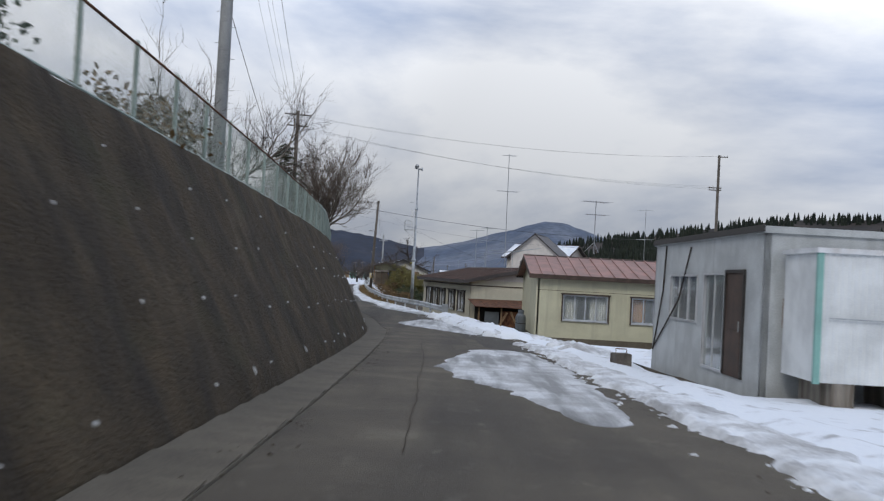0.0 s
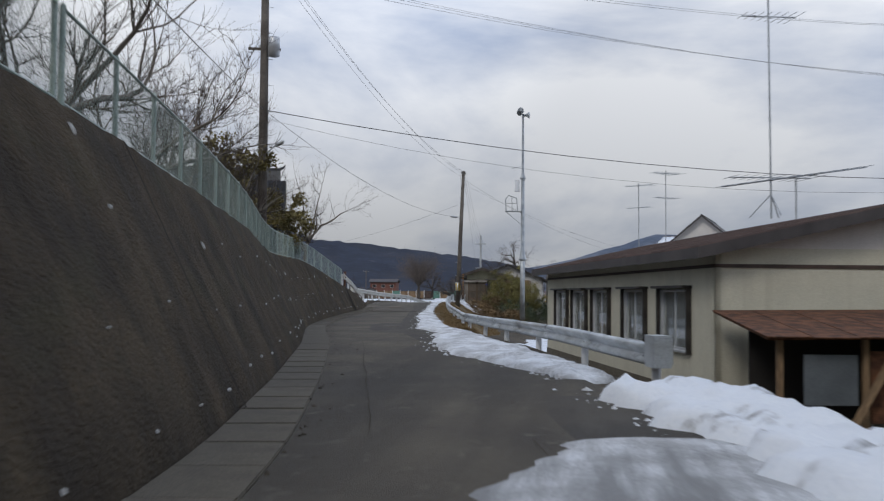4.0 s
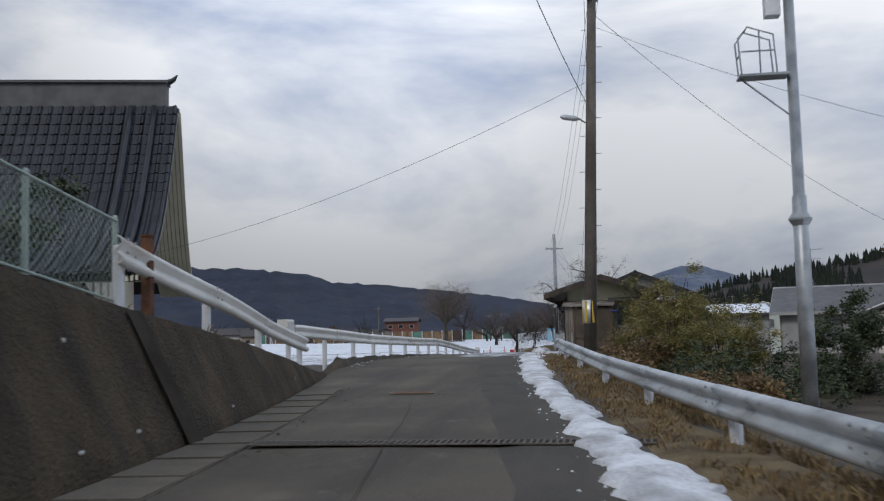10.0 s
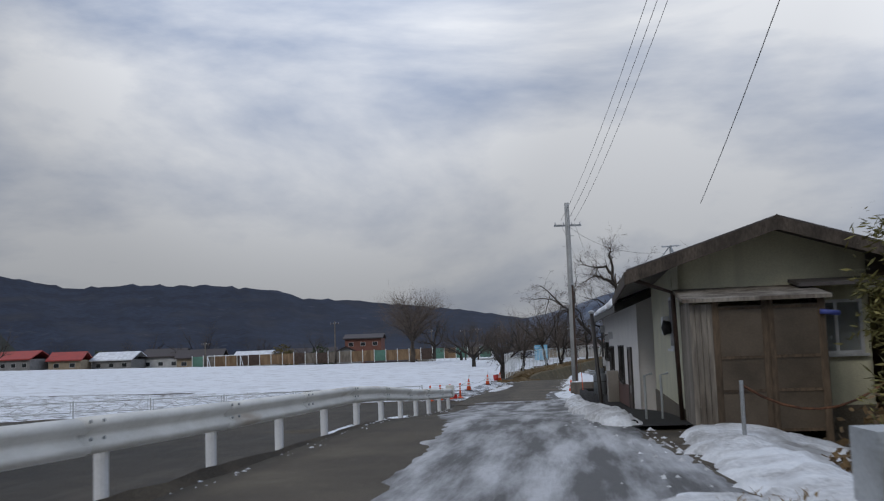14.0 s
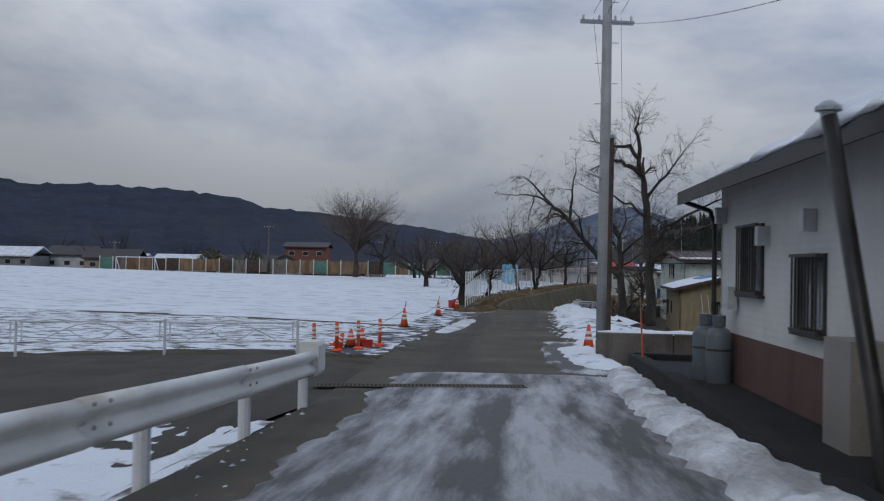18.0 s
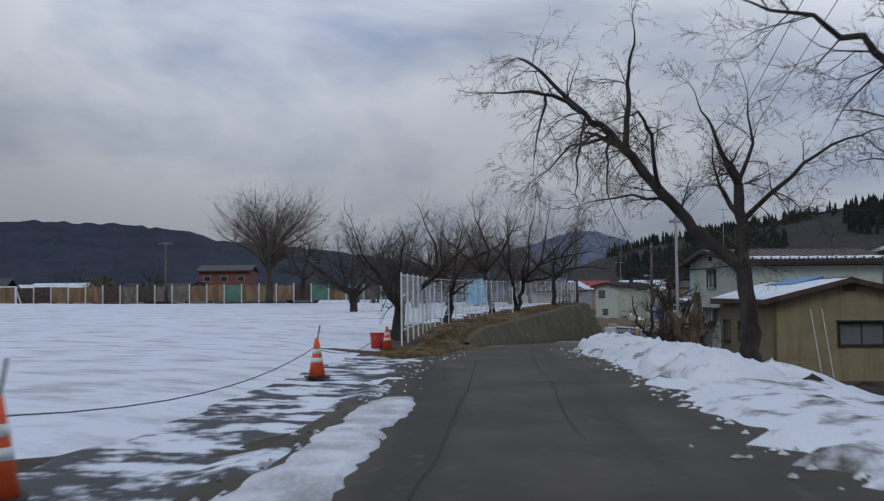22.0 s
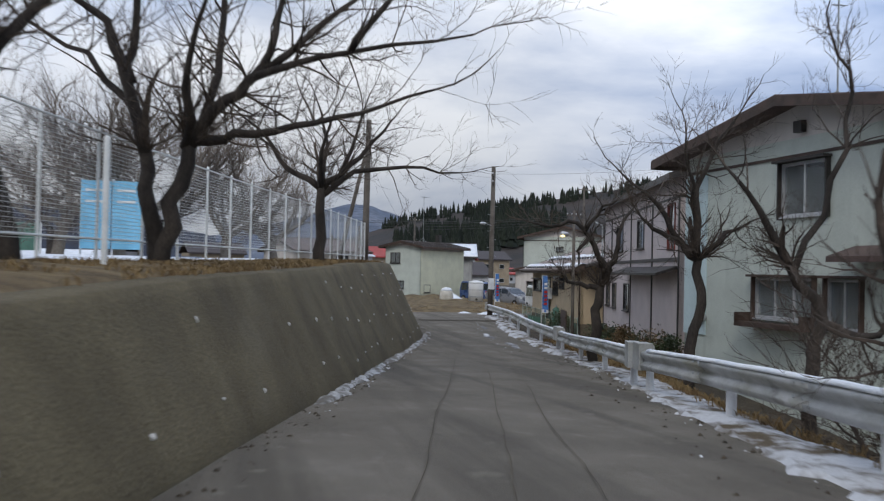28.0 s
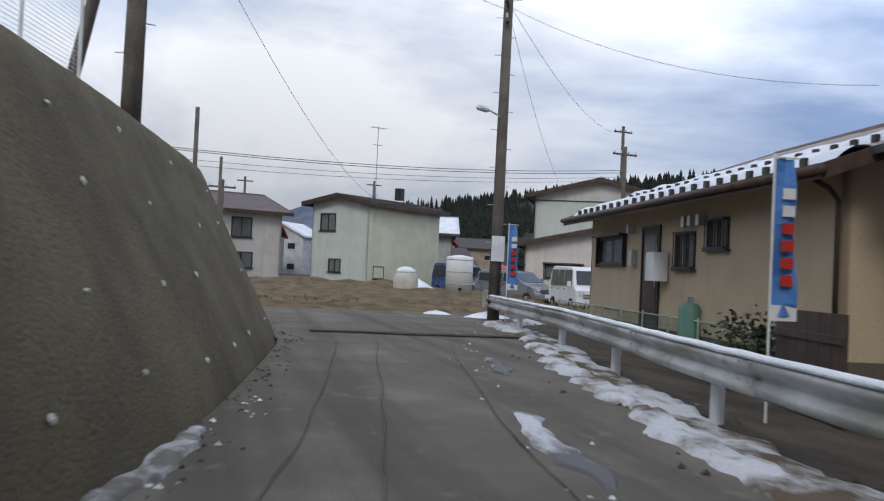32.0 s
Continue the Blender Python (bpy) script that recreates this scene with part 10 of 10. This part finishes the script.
def heap(x, y, r, h, seed, label="shovelled heap of white snow", z=None):
    mb = MB()
    n, k = 18, 6
    for j in range(k + 1):
        f = j / k
        for i in range(n):
            a = 6.283 * i / n
            rr = r * (1 - f) ** 0.7 * (1 + 0.3 * noise.noise((math.cos(a) * 2, math.sin(a) * 2, seed + f)))
            mb.v.append((x + rr * math.cos(a), y + rr * math.sin(a), (gz(x, y) if z is None else z) - 0.05 + h * f * (1 + 0.2 * noise.noise((a, f * 3, seed)))))
    mb.f = [(j * n + i, j * n + (i + 1) % n, (j + 1) * n + (i + 1) % n, (j + 1) * n + i) for j in range(k) for i in range(n)]
    return tagged(part("snow_heap", mb, "snow", None, "", True), label, "snow", "heaps of snow", "")


for k, q in enumerate(((4.9, 259.6, 1.0, 0.85), (2.9, 260.5, 0.9, 0.6), (3.9, 245.3, 0.8, 0.25), (2.8, 246.4, 0.7, 0.2))):
    heap(*q, k)
for k, q in enumerate(((8.0, 30.2, 0.8, 0.5), (-8.4, 139.5, 0.9, 0.5), (-8.0, 172.5, 1.3, 0.6), (-7.6, 176.8, 1.2, 0.65), (-7.2, 169.5, 1.4, 0.5))):
    heap(*q, k + 9)


def mound(x, y, r, h, seed):
    ob = heap(x, y, r, h, seed, "dark earth mound showing through the snow")
    ob.name = "earth_mound"
    ob.data.materials.clear()
    ob.data.materials.append(M["soil_dark"])
    tagged(ob, "dark earth mound showing through the snow", "earth", "mounds of earth")


for k, q in enumerate(((-6.9, 164.6, 0.9, 0.42), (-7.5, 162.9, 0.6, 0.3), (-7.0, 160.8, 0.7, 0.3), (-6.7, 171.6, 0.8, 0.55), (-6.1, 168.2, 0.9, 0.45), (-5.6, 174.4, 0.9, 0.6), (-7.9, 158.6, 0.45, 0.26), (-7.4, 166.8, 0.4, 0.4))):
    mound(*q, k + 30)


def banner(x, y, z, h, turn):
    b = thing("banner_flag", "blue advertising banner with red and white bars", "banner", put(x, y, z, turn))
    part("pole", MB().tube([(0, 0, -0.9), (0, 0, h + 0.08)], 0.012, 6), "post_white", b)
    part("arm", MB().tube([(0, 0, h + 0.05), (0.24, 0, h + 0.05)], 0.008, 5), "post_white", b)
    rows = 12
    mb = MB()
    for i in range(rows + 1):
        f = i / rows
        for u in (0.01, 0.12, 0.1 + 0.16 * (0.6 + 0.4 * f)):
            mb.v.append((u, 0.03 * math.sin(f * 9 + u * 14), h * (1 - f) + 0.04))
    mb.f = [(i * 3 + j, i * 3 + j + 1, i * 3 + j + 4, i * 3 + j + 3) for i in range(rows) for j in range(2)]
    part("cloth", mb, "blue", b, "rippled blue cloth")
    part("hem", MB().box(0.0, -0.012, 0.0, 0.26, 0.012, 0.14), "white_band", b, "white hem")
    for i in range(6):
        zz = h * (0.22 + 0.11 * i)
        part("bar", MB().box(0.07, -0.045, zz, 0.19, -0.035, zz + h * 0.07), "red" if i < 4 else "white_band", b, "blocked bar of lettering")


banner(2.05, 229.0, -3.26, 1.4, 0)
banner(3.66, 242.8, -3.3, 1.45, 0)
mesh_fence("low green mesh fence before the beige house", lambda y: 3.95 + 0.13 * (y - 231) + 0.3, lambda y: -4.35, 231.2, 246.5, 1.55, 0.78, "teal", "fence_green", 0.09, 0.12, 0, "fences along the walls", None, 0.02, 0.004)
dark_screen = thing("screen_panel", "dark brown board screen by the beige house", "screen", put(3.25, 229.6, -4.3, 78))
for k in range(6):
    part("board", MB().box(0.32 * k, -0.02, 0, 0.32 * k + 0.3, 0.02, 1.1), "brown_trim", dark_screen)
part("rail", MB().box(0, 0.02, 0.8, 1.9, 0.05, 0.88), "brown_trim", dark_screen)
boiler = thing("oil_tank", "teal-grey upright tanks by the kitchen wall", "tank", put(4.95, 236.2, -4.35))
for k, x in enumerate((0, 0.42)):
    part("drum", MB().lathe([(0.17, 0), (0.18, 0.05), (0.18, 0.95), (0.12, 1.03), (0.03, 1.06)], 14, (x * 0.4, x, 0)), "teal", boiler, "", True)
    part("valve", MB().tube([(x * 0.4, x, 1.0), (x * 0.4, x, 1.16)], 0.03, 6), "steel", boiler)
for k in range(3):
    pl = thing("planter", "grey-green plastic planter box by the fence", "planter", put(5.4 + 0.12 * k, 240.6 + 0.8 * k, -4.3, 80))
    part("tub", MB().sweep([(0, -0.28, 0), (0, 0.28, 0)], [(-0.12, 0), (0.12, 0), (0.16, 0.34), (-0.16, 0.34)]), "teal", pl)
    part("soil", MB().box(-0.13, -0.26, 0.3, 0.13, 0.26, 0.345), "soil", pl)
board = thing("blue_board", "pale blue pool screen beyond the cherries", "screen")
for k in range(2):
    part("panel", MB().box(-13.3 + 0.75 * k, 217.8, -1.35, -13.3 + 0.75 * k + 0.72, 217.86, 0.35), "blue_pale", board)
    part("post", MB().tube([(-13.3 + 0.75 * k, 217.9, -1.5), (-13.3 + 0.75 * k, 217.9, 0.4)], 0.03, 6), "post_white", board)
    for zz in (-0.2, 0.08):
        part("bar", MB().box(-13.2 + 0.75 * k, 217.78, zz, -12.75 + 0.75 * k, 217.8, zz + 0.06), "white_band", board)
yellow_post = thing("marker_post", "short yellow marker post at the lane edge", "post", put(-6.2, 190.5, ROAD_Z(190.5)))
part("shaft", MB().lathe([(0.03, -0.1), (0.03, 0.6), (0.01, 0.62)], 8), "yellow", yellow_post)
wb = thing("roadside_box", "battered white steel box where the rail starts", "box", put(-8.3, 182.6, ROAD_Z(182.6), -15))
part("body", MB().box(-0.15, -0.12, 0, 0.15, 0.12, 0.55), "post_white", wb)
part("lid", MB().box(-0.17, -0.14, 0.55, 0.17, 0.14, 0.59), "post_white", wb)

# snow lying on the rails of the lower road
for pts in ([(-8.1, 183.3), (-6.6, 189), (-5.65, 193.5), (-3.75, 203), (-3.15, 206.5)], [(-3.02, 207.2), (-1.45, 213.3), (-0.65, 217.2), (0.02, 220.3)], [(0.14, 220.9), (1.05, 226.4), (1.7, 230.2), (2.7, 235.8), (3.7, 244.3)]):
    total = sum(math.hypot(b[0] - a[0], b[1] - a[1]) for a, b in zip(pts, pts[1:]))
    mb, way = MB(), []
    for i in range(int(total / 0.4)):
        x, y, h = along(pts, i * 0.4)
        way.append((x - 0.08, y, ROAD_Z(y) + 0.585 + 0.012 * noise.noise((x * 2, y * 2, 0))))
    mb.sweep(way, [(-0.07, 0), (0.05, 0), (0.045, 0.03), (0.0, 0.045), (-0.05, 0.035)])
    tagged(part("rail_snow", mb, "snow", None, "", True), "thin cap of snow on the guard rail", "snow")

# ---------------------------------------------------------------- far side of the field and the town in the valley
goal = thing("football_goal", "white football goal frame on the snowy field", "goal", put(-57, 244.2, gz(-57, 244.2)))
for q in ([(0, 0, 0), (0, 0, 1.75)], [(-5, 0, 0), (-5, 0, 1.75)], [(-5, 0, 1.75), (0, 0, 1.75)], [(0, 0, 1.75), (0, 1.3, 0)], [(-5, 0, 1.75), (-5, 1.3, 0)]):
    part("bar", MB().tube(q, 0.06, 7), "post_white", goal)
M["far_white"] = plain("far_white", (0.5, 0.51, 0.52), 0.8)
M["far_grey"] = plain("far_grey", (0.25, 0.25, 0.25), 0.8)
M["far_tan"] = plain("far_tan", (0.34, 0.28, 0.2), 0.8)
M["far_roof"] = plain("far_roof", (0.06, 0.05, 0.05), 0.6)
M["far_red"] = plain("far_red", (0.36, 0.06, 0.05), 0.6)
M["far_blue"] = plain("far_blue", (0.07, 0.1, 0.17), 0.6)
M["far_snow"] = plain("far_snow", (0.7, 0.73, 0.77), 0.8)
M["brick_block"] = plain("brick_block", (0.2, 0.09, 0.07), 0.85)


def far_house(x, y, z, w, d, h, rise, turn, wall, roof, label, floors=1):
    hs = thing("house", label, "house", put(x, y, z, turn), "houses of the valley")
    part("wall", MB().prism([(-w / 2, -d / 2, -0.6), (w / 2, -d / 2, -0.6), (w / 2, -d / 2, h), (0 if rise and w < d else w / 2, -d / 2, h + (rise if w < d else 0)), (-w / 2, -d / 2, h)], (0, 0, 0), (0, d, 0)), wall, hs)
    o = 0.35
    if w < d:
        prof = [(-w / 2 - o, h - 0.12), (0, h + rise + 0.05), (w / 2 + o, h - 0.12), (w / 2 + o, h + 0.06), (0, h + rise + 0.24), (-w / 2 - o, h + 0.06)]
        part("roof", MB().prism([(a, -d / 2 - o, b) for a, b in prof], (0, 0, 0), (0, d + 2 * o, 0)), roof, hs)
    else:
        prof = [(-d / 2 - o, h - 0.12), (0, h + rise + 0.05), (d / 2 + o, h - 0.12), (d / 2 + o, h + 0.06), (0, h + rise + 0.24), (-d / 2 - o, h + 0.06)]
        part("roof", MB().prism([(-w / 2 - o, a, b) for a, b in prof], (0, 0, 0), (w + 2 * o, 0, 0)), roof, hs)
    for fl in range(floors):
        n = max(int(w / 1.9), 2)
        for i in range(n):
            xx = -w / 2 + w * (i + 0.5) / n
            zz = h * (fl + 0.35) / floors
            win = part("window", MB().box(xx - 0.45, -d / 2 - 0.03, zz, xx + 0.45, -d / 2 + 0.02, zz + 0.7), "alu", hs)
            part("pane", MB().box(xx - 0.4, -d / 2 - 0.045, zz + 0.05, xx + 0.4, -d / 2 - 0.03, zz + 0.65), "car_glass", win)
    return hs


rt = random.Random(77)
for x, y, w, h, wall, roof, lab in ((-68, 258, 7, 1.9, "far_tan", "far_roof", "low tan house with dark roof across the field"), (-75.5, 262, 7, 2.3, "far_white", "far_roof", "white house with dark roof across the field"), (-82, 258, 7, 1.8, "far_grey", "far_snow", "grey house with a snowy roof across the field"),
                                    (-88.5, 254, 5, 1.8, "far_tan", "far_red", "tan house with bright red roof across the field"), (-96, 252, 8, 2.0, "far_grey", "far_red", "grey hall with bright red roof across the field"), (-61, 264, 6, 1.7, "far_white", "far_snow", "white house with a snowy roof across the field"),
                                    (-106, 250, 8, 2.2, "far_white", "far_roof", "white house with dark roof across the field"), (-37, 258, 7, 1.2, "far_tan", "far_roof", "low tan shed behind the field fence"), (-26.5, 256, 5, 1.2, "far_white", "far_snow", "low white building behind the field fence")):
    far_house(x, y, gz(x, y), w, 5, h, 1.1, rt.uniform(-12, 12), wall, roof, lab)
far_house(-45.6, 280, -1.5, 6.5, 6, 4.2, 0.6, 4, "brick_block", "far_roof", "brown-red brick block beyond the field", 2)
for i in range(46):
    d = rt.uniform(275, 420)
    a = rt.uniform(-0.16, 0.40) if i < 34 else rt.uniform(-0.5, -0.16)
    x, y = -12 - math.tan(a) * (d - 130) + (10 if a < 0 else 0), d
    if -8 < x < 22 and y < 300:
        continue
    fl = rt.choice((1, 1, 2))
    far_house(x, y, -4.2, rt.uniform(5, 9), rt.uniform(4.5, 6.5), 2.0 * fl + rt.uniform(0, 0.5), rt.uniform(0.8, 1.5), rt.uniform(-40, 40), rt.choice(("far_white", "far_white", "far_grey", "far_tan")), rt.choice(("far_roof", "far_roof", "far_snow", "far_blue", "far_roof", "far_red")), "small house of the town in the valley", fl)
tv_antenna(8.1, 46.6, 2.3, 4.7, 20, label="television antenna on a tripod mast with cable loop")
tv_antenna(15.7, 74.5, 1.5, 6.6, -20, ((0.98, 6, 0.5), (0.55, 5, 0.5)))
tv_antenna(4.65, 61.0, 1.7, 8.5, 15, ((0.985, 6, 0.35), (0.66, 8, 0.5), (0.12, 10, 0.75)), (-0.05, 0), label="very tall stayed television mast on the roof")
tv_antenna(3.2, 82, 0.9, 4.8, -30)
tv_antenna(3.95, 77.7, 0.9, 4.8, 40)


# ---------------------------------------------------------------- crumbs of snow and grit beside the banks


def crumbs(name, label, rows_, material, seed):
    """Small lumps strewn about a line; rows: y from, y to, line, spread, count, size."""
    r = random.Random(seed)
    mb = MB()
    for y0, y1, line, spread, count, size in rows_:
        for _ in range(count):
            y = r.uniform(y0, y1)
            x = line(y) + r.gauss(0, spread)
            s = size * r.uniform(0.3, 1.5) ** 1.5
            z = max(gz(x, y), ROAD_Z(y) if LEFT(y) < x < RIGHT(y) else -99) + s * 0.15
            q = [(x + s * r.uniform(0.6, 1.2), y + r.uniform(-0.3, 0.3) * s, z), (x + r.uniform(-0.3, 0.3) * s, y + s * r.uniform(0.6, 1.2), z), (x - s * r.uniform(0.6, 1.2), y + r.uniform(-0.3, 0.3) * s, z), (x + r.uniform(-0.3, 0.3) * s, y - s * r.uniform(0.6, 1.2), z), (x + r.uniform(-0.3, 0.3) * s, y + r.uniform(-0.3, 0.3) * s, z + s * r.uniform(0.4, 0.8))]
            mb.add(q, [(0, 1, 4), (1, 2, 4), (2, 3, 4), (3, 0, 4)])
    return tagged(part(name, mb, material), label, "debris", "", "stuff")


L2 = T((69, -4.7), (71, -5.0), (77, -5.8), (84, -6.95), (94, -8.0), (100, -8.75), (106, -9.2), (113, -9.6))
crumbs("snow_crumbs", "crumbled lumps of old snow along the lane", [
    (4, 30, lambda y: RIGHT(y) - 0.1, 0.2, 200, 0.035), (27, 42, lambda y: RIGHT(y) + 0.9, 0.4, 200, 0.04), (34, 50, lambda y: RIGHT(y) - 0.4, 0.3, 200, 0.035), (51, 71, lambda y: T((51, .2), (56, -2.0), (60, -2.9), (66, -3.6), (71, -5.0))(y), 0.15, 250, 0.028),
    (69, 113, L2, 0.12, 500, 0.025), (109, 119, lambda y: -9.1, 0.2, 120, 0.035), (119, 144, lambda y: RIGHT(y) - 0.6, 0.25, 200, 0.03), (148, 180, lambda y: RIGHT(y) - 0.2, 0.25, 350, 0.035), (155, 176, lambda y: LEFT(y) + 0.2, 0.3, 150, 0.025),
    (186, 245, lambda y: RIGHT(y) + 0.15, 0.2, 400, 0.024), (203, 230, lambda y: LEFT(y) + 0.22, 0.07, 90, 0.02), (219, 240, lambda y: RIGHT(y) - 1.2, 0.15, 50, 0.02), (104, 137, lambda y: LEFT(y) + 0.1, 0.15, 150, 0.025)], "snow_dirty", 1)
crumbs("grit", "dark grit and leaf litter on verge and gutter", [
    (-4, 98, lambda y: LEFT(y) + 0.45, 0.2, 2200, 0.018), (4, 50, lambda y: RIGHT(y) + 0.1, 0.35, 600, 0.018), (146, 176, lambda y: LEFT(y) - 0.5, 0.45, 3000, 0.018), (186, 245, lambda y: RIGHT(y) + 0.2, 0.4, 1500, 0.022), (186, 244, lambda y: LEFT(y) + 0.15, 0.12, 900, 0.018), (148, 178, lambda y: RIGHT(y) + 1.6, 0.6, 700, 0.03)], "soil", 2)
